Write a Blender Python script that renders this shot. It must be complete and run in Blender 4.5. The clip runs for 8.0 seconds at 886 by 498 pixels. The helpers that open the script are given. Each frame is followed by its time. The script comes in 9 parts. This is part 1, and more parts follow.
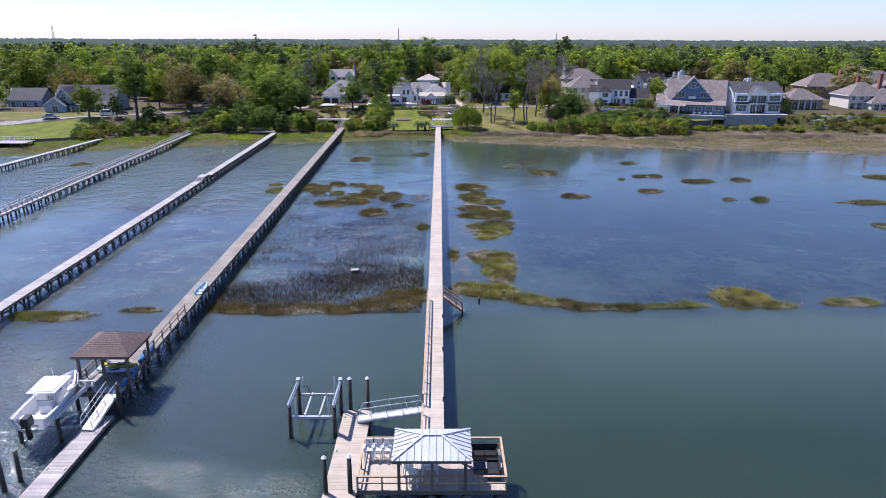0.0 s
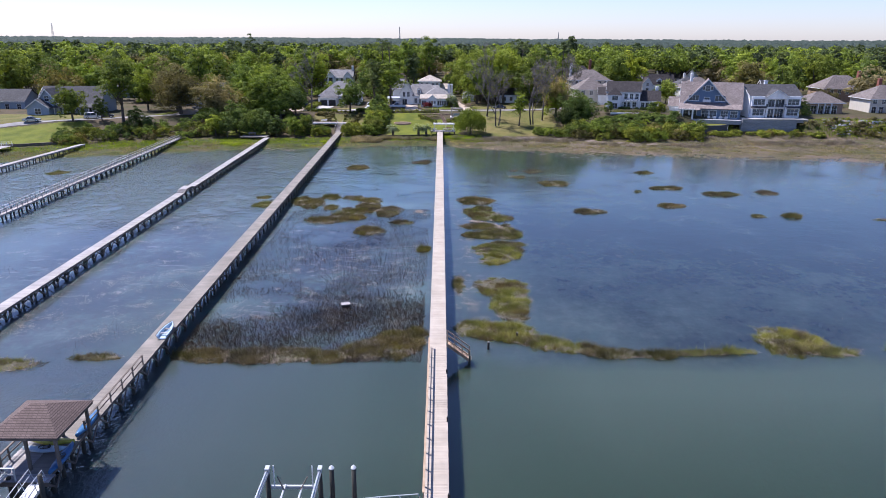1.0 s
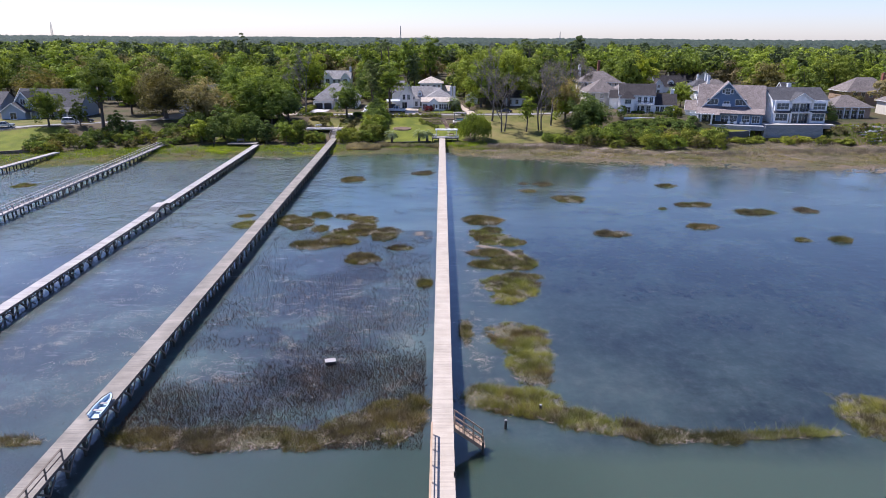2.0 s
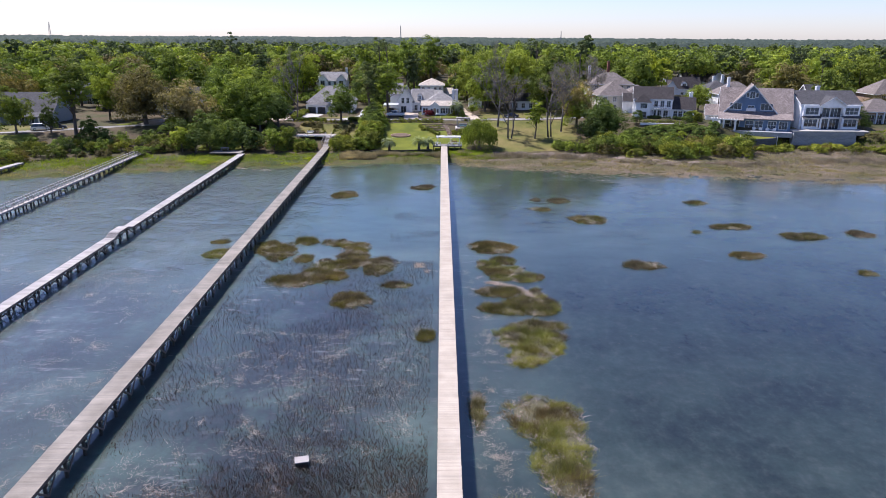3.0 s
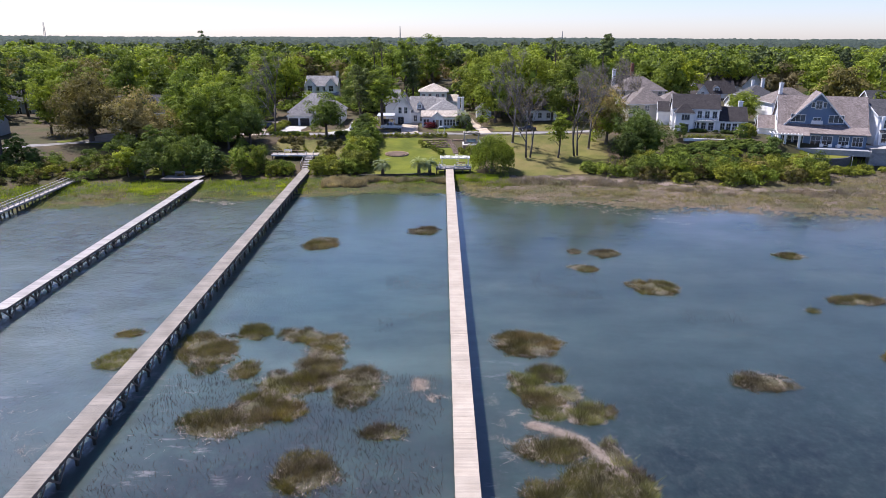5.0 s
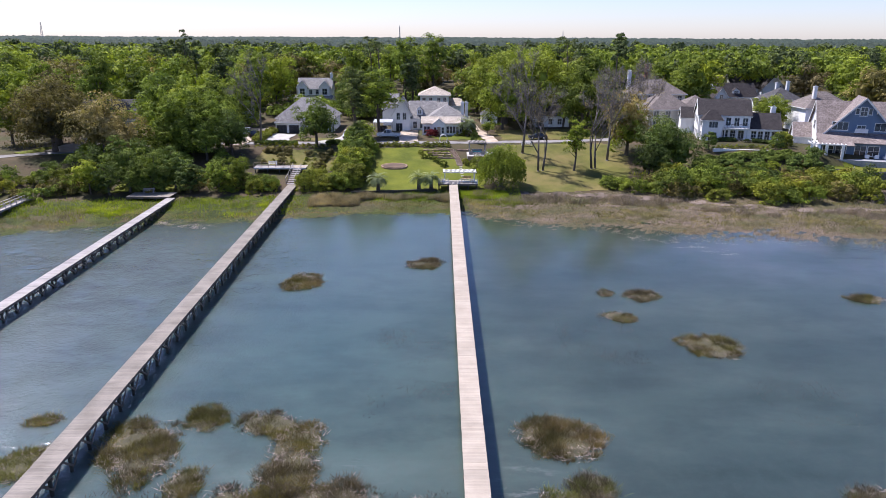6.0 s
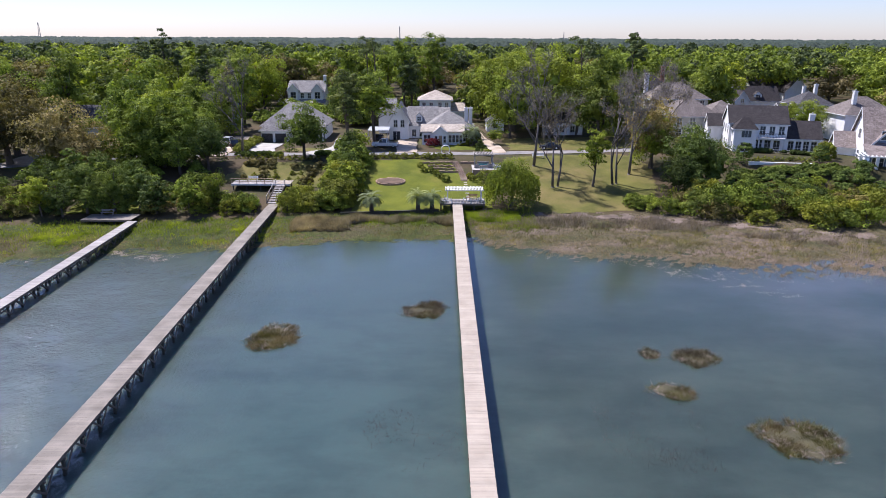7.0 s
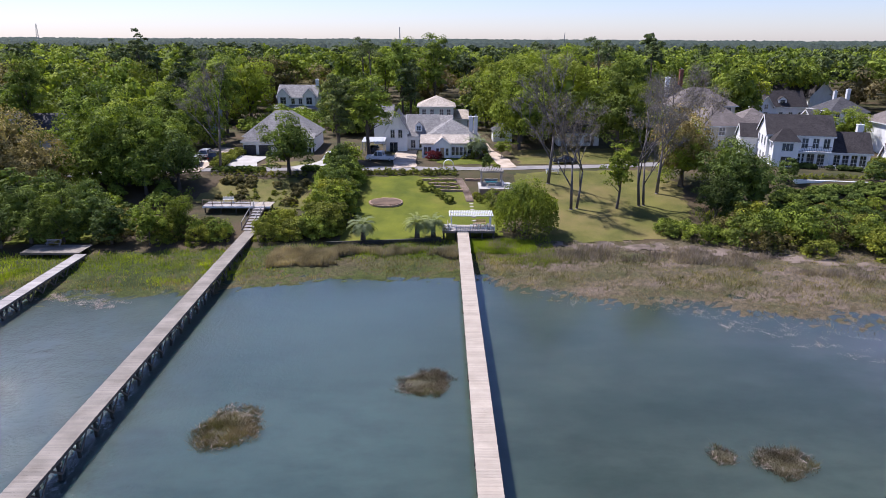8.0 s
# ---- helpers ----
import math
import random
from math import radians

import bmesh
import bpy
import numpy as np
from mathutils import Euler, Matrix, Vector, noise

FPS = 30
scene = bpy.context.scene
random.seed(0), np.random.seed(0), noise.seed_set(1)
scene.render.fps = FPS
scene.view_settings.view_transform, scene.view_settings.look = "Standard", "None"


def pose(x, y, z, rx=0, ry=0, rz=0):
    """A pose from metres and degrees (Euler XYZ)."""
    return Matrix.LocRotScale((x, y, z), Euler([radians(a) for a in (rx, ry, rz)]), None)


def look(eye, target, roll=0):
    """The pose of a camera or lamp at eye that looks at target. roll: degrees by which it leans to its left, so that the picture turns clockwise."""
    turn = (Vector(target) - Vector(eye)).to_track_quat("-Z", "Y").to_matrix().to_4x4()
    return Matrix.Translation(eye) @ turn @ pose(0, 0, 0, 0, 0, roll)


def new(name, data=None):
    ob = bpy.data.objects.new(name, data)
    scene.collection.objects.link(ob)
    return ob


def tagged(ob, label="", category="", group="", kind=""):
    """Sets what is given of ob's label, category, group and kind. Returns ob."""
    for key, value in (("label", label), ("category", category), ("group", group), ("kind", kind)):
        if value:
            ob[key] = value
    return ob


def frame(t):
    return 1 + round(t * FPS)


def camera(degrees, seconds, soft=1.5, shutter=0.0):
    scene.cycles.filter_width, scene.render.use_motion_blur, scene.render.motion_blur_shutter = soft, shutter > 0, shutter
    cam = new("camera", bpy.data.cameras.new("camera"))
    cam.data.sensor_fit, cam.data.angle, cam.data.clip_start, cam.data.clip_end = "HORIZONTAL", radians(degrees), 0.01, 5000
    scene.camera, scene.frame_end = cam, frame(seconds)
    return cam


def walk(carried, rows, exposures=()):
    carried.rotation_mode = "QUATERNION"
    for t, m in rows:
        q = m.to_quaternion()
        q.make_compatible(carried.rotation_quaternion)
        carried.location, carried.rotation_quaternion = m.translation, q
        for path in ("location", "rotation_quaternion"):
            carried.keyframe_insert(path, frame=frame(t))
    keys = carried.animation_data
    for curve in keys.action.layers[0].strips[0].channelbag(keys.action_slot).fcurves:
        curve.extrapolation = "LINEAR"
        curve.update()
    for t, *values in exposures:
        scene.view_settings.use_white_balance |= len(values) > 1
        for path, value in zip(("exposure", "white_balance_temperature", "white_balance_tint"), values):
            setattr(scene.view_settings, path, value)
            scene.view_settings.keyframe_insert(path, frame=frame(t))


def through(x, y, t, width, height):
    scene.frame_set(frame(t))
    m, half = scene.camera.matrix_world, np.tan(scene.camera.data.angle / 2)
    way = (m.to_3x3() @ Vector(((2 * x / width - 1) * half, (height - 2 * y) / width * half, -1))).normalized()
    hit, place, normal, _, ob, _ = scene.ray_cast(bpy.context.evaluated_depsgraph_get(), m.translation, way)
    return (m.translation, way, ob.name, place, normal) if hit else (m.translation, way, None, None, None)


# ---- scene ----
cam = camera(66.8, 8.0, soft=0.9)
METRES, EYE, TILT, LEAN, TURN = 122.9, 29.0, 0.0, 0.0, -0.3
ROWS = [
    (0.0, 0.0, 0.0, 0.0, 0.05, -17.41, -0.15),
    (0.5, -0.0012, 0.0445, 0.0016, 0.12, -17.47, -0.21),
    (1.0, -0.0027, 0.0917, 0.0029, 0.15, -17.51, -0.28),
    (1.5, -0.0046, 0.1463, 0.004, 0.21, -17.54, -0.31),
    (3.0, -0.0105, 0.3337, 0.0028, 0.25, -17.59, -0.31),
    (3.5, -0.0133, 0.4002, 0.0026, 0.26, -17.59, -0.29),
    (4.0, -0.0156, 0.4654, 0.0025, 0.26, -17.59, -0.26),
    (4.5, -0.018, 0.5329, 0.0012, 0.24, -17.58, -0.23),
    (6.0, -0.0264, 0.7353, -0.0016, 0.2, -17.58, -0.22),
    (6.5, -0.0282, 0.8023, -0.003, 0.2, -17.56, -0.2),
    (7.0, -0.0301, 0.868, -0.0039, 0.21, -17.53, -0.23),
    (7.5, -0.0323, 0.9344, -0.0041, 0.22, -17.48, -0.23),
    (8.0, -0.0341, 0.9993, -0.0044, 0.22, -17.44, -0.24),
]
walk(cam, [(t, pose(0, 0, EYE, TILT, LEAN, TURN) @ pose(METRES * x, METRES * y, METRES * z, 90 + pitch, roll, yaw)) for t, x, y, z, yaw, pitch, roll in ROWS], exposures=((0.0, 0.74, 5800, 20), (4.0, 0.78, 6100, 19), (6.0, 0.76, 6100, 19.5), (8.0, 0.62, 6000, 20)))

# ---- world and sun ----
SUN_DIR = Vector((-0.51, 0.39, 1.0)).normalized()
sky_world = bpy.data.worlds.new("sky")
scene.world = sky_world
sky_world.use_nodes = True
sky_tree = sky_world.node_tree
sky_node = sky_tree.nodes.new("ShaderNodeTexSky")
sky_node.sky_type = "NISHITA"
sky_node.sun_disc = False
sky_node.sun_elevation = math.asin(SUN_DIR.z)
sky_node.sun_rotation = math.atan2(SUN_DIR.x, SUN_DIR.y)
sky_node.altitude = 0
sky_node.air_density = 1.0
sky_node.dust_density = 0.3
sky_node.ozone_density = 1.5
sky_tint = sky_tree.nodes.new("ShaderNodeMix")
sky_tint.data_type, sky_tint.blend_type = "RGBA", "MULTIPLY"
sky_tint.inputs["Factor"].default_value = 1.0
sky_tint.inputs["B"].default_value = (0.90, 0.94, 1.18, 1)
sky_tree.links.new(sky_node.outputs[0], sky_tint.inputs["A"])
sky_tree.links.new(sky_tint.outputs["Result"], sky_tree.nodes["Background"].inputs[0])
sky_tree.nodes["Background"].inputs[1].default_value = 0.085
sun_data = bpy.data.lights.new("sun", "SUN")
sun_data.energy, sun_data.angle, sun_data.color = 5.0, radians(0.53), (1.0, 0.95, 0.87)
sun = new("sun", sun_data)
sun.matrix_basis = look(SUN_DIR * 400, (0, 0, 0))

# ---- materials ----
def material(name, rough=0.7, metal=0.0, spec=0.4):
    m = bpy.data.materials.new(name)
    m.use_nodes = True
    b = m.node_tree.nodes["Principled BSDF"]
    b.inputs["Roughness"].default_value = rough
    b.inputs["Metallic"].default_value = metal
    b.inputs["Specular IOR Level"].default_value = spec
    return m, m.node_tree, b


def node(t, kind, **values):
    n = t.nodes.new(kind)
    for k, v in values.items():
        n.inputs[k].default_value = v
    return n


def coords(t, stretch=(1, 1, 1), world=False):
    if world:
        src = t.nodes.new("ShaderNodeNewGeometry").outputs["Position"]
    else:
        src = t.nodes.new("ShaderNodeTexCoord").outputs["Object"]
    mp = t.nodes.new("ShaderNodeMapping")
    mp.inputs["Scale"].default_value = stretch
    t.links.new(src, mp.inputs["Vector"])
    return mp.outputs["Vector"]


def noise_of(t, vec, scale, detail=4.0, rough=0.55):
    n = node(t, "ShaderNodeTexNoise", Scale=scale, Detail=detail, Roughness=rough)
    t.links.new(vec, n.inputs["Vector"])
    return n.outputs["Fac"]


def ramp(t, fac, stops):
    r = t.nodes.new("ShaderNodeValToRGB")
    els = r.color_ramp.elements
    while len(els) < len(stops):
        els.new(0.5)
    for e, (p, c) in zip(els, stops):
        e.position = p
        e.color = (*c, 1) if len(c) == 3 else c
    t.links.new(fac, r.inputs["Fac"])
    return r.outputs["Color"]


def mixed(t, fac, a, b, mode="MIX"):
    n = t.nodes.new("ShaderNodeMix")
    n.data_type, n.blend_type = "RGBA", mode
    for sock, val in ((n.inputs["Factor"], fac), (n.inputs["A"], a), (n.inputs["B"], b)):
        if isinstance(val, bpy.types.NodeSocket):
            t.links.new(val, sock)
        elif isinstance(val, tuple):
            sock.default_value = (*val, 1)
        else:
            sock.default_value = val
    return n.outputs["Result"]


def bump(t, b, height, strength=0.3, distance=0.05):
    n = node(t, "ShaderNodeBump", Strength=strength, Distance=distance)
    t.links.new(height, n.inputs["Height"])
    t.links.new(n.outputs["Normal"], b.inputs["Normal"])


def grainy(name, dark, light, scale=3.0, fine=40.0, rough=0.75, metal=0.0, spec=0.35, relief=0.25, stretch=(1, 1, 1), island=0.0, each=0.0):
    """A surface with broad stains and fine grain; island and each: how much single pieces and single objects differ."""
    m, t, b = material(name, rough, metal, spec)
    v = coords(t, stretch)
    broad = noise_of(t, v, scale)
    c = ramp(t, broad, [(0.3, dark), (0.7, light)])
    f = noise_of(t, v, fine, 3.0)
    c = mixed(t, 0.35, c, ramp(t, f, [(0.3, (0.55, 0.55, 0.55)), (0.7, (1.0, 1.0, 1.0))]), "MULTIPLY")
    if island:
        g = t.nodes.new("ShaderNodeNewGeometry")
        lo = 1 - island
        c = mixed(t, 1.0, c, ramp(t, g.outputs["Random Per Island"], [(0, (lo, lo, lo)), (1, (1.08, 1.06, 1.04))]), "MULTIPLY")
    if each:
        o = t.nodes.new("ShaderNodeObjectInfo")
        lo = 1 - each
        c = mixed(t, 1.0, c, ramp(t, o.outputs["Random"], [(0, (lo, lo, lo)), (1, (1.1, 1.08, 1.05))]), "MULTIPLY")
    t.links.new(c, b.inputs["Base Color"])
    if relief:
        bump(t, b, f, relief, 0.02)
    return m


def leafy(name, dark, light, through=0.3, each=0.35, rough=0.75):
    """Foliage: colour differs leaf by leaf and plant by plant; thin leaves let light through."""
    m, t, b = material(name, rough, 0.0, 0.12)
    g = t.nodes.new("ShaderNodeNewGeometry")
    o = t.nodes.new("ShaderNodeObjectInfo")
    v = coords(t)
    broad = noise_of(t, v, 0.45, 2.0)
    c = mixed(t, 0.7, ramp(t, g.outputs["Random Per Island"], [(0, dark), (1, light)]), ramp(t, broad, [(0.35, dark), (0.65, light)]))
    wide = noise_of(t, coords(t, world=True), 0.085, 3.0, 0.6)
    c = mixed(t, 1.0, c, ramp(t, wide, [(0.34, (0.82, 0.88, 0.98)), (0.5, (1.14, 1.15, 1.2)), (0.66, (1.28, 1.24, 1.2))]), "MULTIPLY")
    lo = 1 - each
    c = mixed(t, 1.0, c, ramp(t, o.outputs["Random"], [(0, (lo, lo * 0.97, lo)), (0.5, (1, 1, 0.9)), (1, (1.25, 1.15, 0.8))]), "MULTIPLY")
    t.links.new(c, b.inputs["Base Color"])
    tr = t.nodes.new("ShaderNodeBsdfTranslucent")
    t.links.new(mixed(t, 1.0, c, (1.3, 1.35, 0.6), "MULTIPLY"), tr.inputs["Color"])
    mx = node(t, "ShaderNodeMixShader", Fac=through)
    t.links.new(b.outputs[0], mx.inputs[1])
    t.links.new(tr.outputs[0], mx.inputs[2])
    t.links.new(mx.outputs[0], t.nodes["Material Output"].inputs["Surface"])
    return m


def shingled(name, dark, light, course=0.15, rough=0.85):
    """Roofing in courses, each tab a little different."""
    m, t, b = material(name, rough, 0.0, 0.25)
    tc = t.nodes.new("ShaderNodeTexCoord")
    sep = t.nodes.new("ShaderNodeSeparateXYZ")
    t.links.new(tc.outputs["Object"], sep.inputs[0])
    add = t.nodes.new("ShaderNodeMath")
    add.operation = "ADD"
    t.links.new(sep.outputs["X"], add.inputs[0])
    t.links.new(sep.outputs["Y"], add.inputs[1])
    com = t.nodes.new("ShaderNodeCombineXYZ")
    t.links.new(add.outputs[0], com.inputs["X"])
    t.links.new(sep.outputs["Z"], com.inputs["Y"])
    br = node(t, "ShaderNodeTexBrick", Scale=1.0)
    br.inputs["Brick Width"].default_value, br.inputs["Row Height"].default_value = 0.3, course
    br.inputs["Mortar Size"].default_value = 0.012
    br.inputs["Color1"].default_value, br.inputs["Color2"].default_value = (*dark, 1), (*light, 1)
    br.inputs["Mortar"].default_value = tuple(0.5 * x for x in dark) + (1,)
    t.links.new(com.outputs[0], br.inputs["Vector"])
    stain = noise_of(t, coords(t), 0.6, 5.0)
    c = mixed(t, 0.6, br.outputs["Color"], ramp(t, stain, [(0.3, (0.6, 0.58, 0.55)), (0.7, (1.15, 1.12, 1.1))]), "MULTIPLY")
    t.links.new(c, b.inputs["Base Color"])
    bump(t, b, br.outputs["Fac"], 0.4, -0.02)
    return m


def sided(name, colour, board=0.15, rough=0.6):
    """Painted lap siding."""
    m, t, b = material(name, rough, 0.0, 0.4)
    tc = t.nodes.new("ShaderNodeTexCoord")
    sep = t.nodes.new("ShaderNodeSeparateXYZ")
    t.links.new(tc.outputs["Object"], sep.inputs[0])
    dv = node(t, "ShaderNodeMath")
    dv.operation = "DIVIDE"
    t.links.new(sep.outputs["Z"], dv.inputs[0])
    dv.inputs[1].default_value = board
    fr = t.nodes.new("ShaderNodeMath")
    fr.operation = "FRACT"
    t.links.new(dv.outputs[0], fr.inputs[0])
    n = noise_of(t, coords(t, (1, 1, 0.3)), 1.2, 5.0)
    lo = tuple(0.9 * x for x in colour)
    c = ramp(t, n, [(0.3, lo), (0.65, colour)])
    t.links.new(c, b.inputs["Base Color"])
    bump(t, b, fr.outputs[0], 0.5, 0.03)
    return m


DECK_NEW = grainy("deck_new", (0.340, 0.292, 0.236), (0.440, 0.382, 0.315), 0.6, 25, 0.8, island=0.10)
DECK_OLD = grainy("deck_old", (0.170, 0.150, 0.126), (0.285, 0.256, 0.222), 0.5, 25, 0.85, island=0.14)
DECK_GREY = grainy("deck_grey", (0.29, 0.27, 0.265), (0.44, 0.41, 0.39), 0.5, 25, 0.85, island=0.3)
RAIL_WOOD = grainy("rail_wood", (0.36, 0.24, 0.15), (0.52, 0.38, 0.26), 1.5, 30, 0.75, each=0.2)
BEAM_WOOD = grainy("beam_wood", (0.13, 0.105, 0.085), (0.22, 0.18, 0.15), 1.2, 30, 0.85, each=0.3)
PILE_WOOD = grainy("pile_wood", (0.035, 0.035, 0.03), (0.085, 0.08, 0.065), 1.5, 20, 0.85, each=0.3)
WHITE_METAL = grainy("white_metal", (0.37, 0.39, 0.41), (0.49, 0.51, 0.53), 0.8, 8, 0.45, 0.0, 0.5, 0.05)
ALU = grainy("aluminium", (0.55, 0.57, 0.58), (0.72, 0.74, 0.75), 2, 20, 0.4, 0.85, 0.5, 0.05)
WHITE_PAINT = grainy("white_paint", (0.70, 0.70, 0.69), (0.82, 0.82, 0.81), 1.0, 20, 0.5, relief=0.05)
WHITE_SIDING = sided("white_siding", (0.90, 0.90, 0.90))
CREAM_SIDING = sided("cream_siding", (0.62, 0.57, 0.48))
BLUE_SIDING = sided("blue_siding", (0.13, 0.20, 0.30))
GREYBLUE_SIDING = sided("grey_blue_siding", (0.30, 0.36, 0.44))
GREEN_SIDING = sided("pale_green_siding", (0.62, 0.68, 0.66))
BRICK_WALL = grainy("tan_brick", (0.30, 0.20, 0.14), (0.42, 0.30, 0.22), 2.0, 14, 0.85)
RED_BRICK = grainy("red_brick", (0.20, 0.075, 0.05), (0.32, 0.13, 0.09), 2.0, 14, 0.85)
STONE_GREY = grainy("grey_blocks", (0.26, 0.27, 0.29), (0.38, 0.39, 0.41), 1.5, 6, 0.85, each=0.15)
STONE_DARK = grainy("dark_stone_blocks", (0.07, 0.072, 0.082), (0.13, 0.133, 0.148), 1.5, 6, 0.85, each=0.2)
CONCRETE = grainy("concrete", (0.34, 0.32, 0.295), (0.47, 0.45, 0.42), 0.4, 12, 0.85, relief=0.1)
ASPHALT = grainy("asphalt", (0.18, 0.17, 0.17), (0.30, 0.285, 0.27), 0.35, 14, 0.9, relief=0.1)
SAND_DRIVE = grainy("sandy_drive", (0.34, 0.27, 0.20), (0.55, 0.46, 0.37), 0.4, 10, 0.9, relief=0.2)
ROOF_CEDAR = shingled("cedar_shakes", (0.18, 0.150, 0.140), (0.31, 0.265, 0.25))
ROOF_BROWN = shingled("brown_shingles", (0.125, 0.092, 0.082), (0.165, 0.122, 0.110), 0.085)
ROOF_DARK = shingled("dark_shingles", (0.034, 0.030, 0.032), (0.060, 0.053, 0.054))
ROOF_GREY = shingled("grey_shingles", (0.060, 0.060, 0.066), (0.10, 0.098, 0.105))
ROOF_LIGHT = shingled("light_grey_shingles", (0.20, 0.195, 0.195), (0.32, 0.31, 0.305))
ROOF_TAN = shingled("tan_shingles", (0.14, 0.120, 0.112), (0.22, 0.192, 0.178))
ROOF_CREAM = shingled("cream_shingles", (0.40, 0.35, 0.30), (0.55, 0.49, 0.42))
BOAT_WHITE = grainy("gelcoat_white", (0.74, 0.74, 0.74), (0.84, 0.84, 0.84), 0.8, 12, 0.25, spec=0.5, relief=0.0)
BOAT_BLUE = grainy("gelcoat_pale_blue", (0.40, 0.52, 0.62), (0.48, 0.60, 0.70), 0.8, 12, 0.25, spec=0.5, relief=0.0)
BLACK_PLASTIC = grainy("black_plastic", (0.012, 0.012, 0.014), (0.03, 0.03, 0.033), 2, 20, 0.4, relief=0.05)
BLUE_PLASTIC = grainy("blue_plastic", (0.03, 0.11, 0.25), (0.05, 0.16, 0.33), 2, 20, 0.35, relief=0.02)
YELLOW_PLASTIC = grainy("yellow_plastic", (0.45, 0.40, 0.05), (0.60, 0.55, 0.10), 2, 20, 0.4, relief=0.02)
TEAL_CLOTH = grainy("teal_cloth", (0.05, 0.26, 0.27), (0.09, 0.36, 0.37), 2, 30, 0.9)
CUSHION_CLOTH = grainy("grey_cushion", (0.45, 0.45, 0.46), (0.6, 0.6, 0.61), 2, 30, 0.9)
TYRE = grainy("tyre", (0.012, 0.012, 0.012), (0.03, 0.03, 0.03), 3, 30, 0.85)
CAR_WHITE = grainy("car_white", (0.72, 0.73, 0.74), (0.8, 0.8, 0.8), 0.5, 5, 0.22, spec=0.5, relief=0)
CAR_SILVER = grainy("car_silver", (0.34, 0.36, 0.38), (0.44, 0.46, 0.48), 0.5, 5, 0.25, 0.5, 0.5, 0)
CAR_DARK = grainy("car_dark", (0.03, 0.035, 0.045), (0.05, 0.055, 0.07), 0.5, 5, 0.22, spec=0.5, relief=0)
CAR_RED = grainy("tail_light_red", (0.30, 0.01, 0.01), (0.4, 0.02, 0.02), 2, 10, 0.25, relief=0)
BARK = grainy("bark", (0.075, 0.06, 0.05), (0.15, 0.125, 0.105), 1.2, 8, 0.9, stretch=(1, 1, 0.25), each=0.25, relief=0.5)
BARK_GREY = grainy("grey_bark", (0.11, 0.098, 0.095), (0.22, 0.195, 0.185), 1.2, 8, 0.9, stretch=(1, 1, 0.25), each=0.2, relief=0.4)
TWIG = grainy("grey_twigs", (0.13, 0.115, 0.10), (0.24, 0.212, 0.187), 1.2, 8, 0.9, relief=0)
MULCH = grainy("mulch", (0.08, 0.055, 0.04), (0.17, 0.115, 0.08), 0.5, 9, 0.95, relief=0.5)
MUD = grainy("marsh_mud", (0.12, 0.10, 0.085), (0.24, 0.20, 0.165), 0.5, 6, 0.6, relief=0.4)
PALE_SAND = grainy("pale_sand", (0.075, 0.056, 0.042), (0.25, 0.195, 0.16), 0.35, 5.0, 0.9, relief=0.4)
MARSH_FLOOR = grainy("marsh_floor", (0.045, 0.042, 0.022), (0.10, 0.09, 0.045), 1.0, 9, 0.8, relief=0.5)
PALE_WRACK = grainy("dry_wrack", (0.25, 0.20, 0.165), (0.44, 0.37, 0.31), 1.0, 20, 0.9, island=0.4)

LEAF_OAK = leafy("oak_leaves", (0.030, 0.050, 0.010), (0.294, 0.366, 0.060), 0.24)
LEAF_BRIGHT = leafy("spring_leaves", (0.056, 0.076, 0.010), (0.345, 0.405, 0.056), 0.24)
LEAF_DARK = leafy("evergreen_leaves", (0.028, 0.045, 0.013), (0.170, 0.227, 0.054), 0.21)
LEAF_OLIVE = leafy("live_oak_leaves", (0.036, 0.034, 0.013), (0.263, 0.224, 0.081), 0.20)
LEAF_TAN = leafy("oak_catkins", (0.073, 0.063, 0.027), (0.394, 0.321, 0.158), 0.22)
LEAF_PINE = leafy("pine_needles", (0.022, 0.035, 0.015), (0.165, 0.204, 0.081), 0.17)
LEAF_WILLOW = leafy("willow_leaves", (0.11, 0.15, 0.026), (0.30, 0.36, 0.065), 0.42)
LEAF_SHRUB = leafy("shrub_leaves", (0.035, 0.046, 0.007), (0.305, 0.330, 0.050), 0.22, 0.3)
LEAF_RED = leafy("red_leaves", (0.10, 0.012, 0.018), (0.21, 0.035, 0.045), 0.3)
LEAF_PALM = leafy("palm_fronds", (0.13, 0.16, 0.075), (0.30, 0.34, 0.19), 0.3)
LEAF_FAR = leafy("far_canopy", (0.030, 0.058, 0.014), (0.105, 0.145, 0.030), 0.15, 0.0)
GRASS_GREEN = leafy("cordgrass_green", (0.076, 0.084, 0.028), (0.285, 0.285, 0.105), 0.3, 0.2)
GRASS_OLIVE = leafy("cordgrass_olive", (0.046, 0.045, 0.022), (0.190, 0.172, 0.078), 0.3, 0.25)
GRASS_BROWN = leafy("cordgrass_brown", (0.048, 0.040, 0.033), (0.185, 0.148, 0.114), 0.3, 0.25)
SHORE_OLIVE = leafy("shore_olive", (0.115, 0.105, 0.055), (0.36, 0.31, 0.17), 0.3, 0.25)
SHORE_BROWN = leafy("shore_brown", (0.125, 0.102, 0.080), (0.38, 0.305, 0.24), 0.3, 0.25)
GRASS_LUSH = leafy("bank_grass", (0.095, 0.14, 0.014), (0.31, 0.375, 0.042), 0.4, 0.2)
REED_GREY = leafy("dead_reeds", (0.125, 0.103, 0.090), (0.38, 0.315, 0.265), 0.3, 0.2)
STUBBLE = leafy("drowned_stubble", (0.026, 0.019, 0.020), (0.085, 0.060, 0.056), 0.1, 0.2)


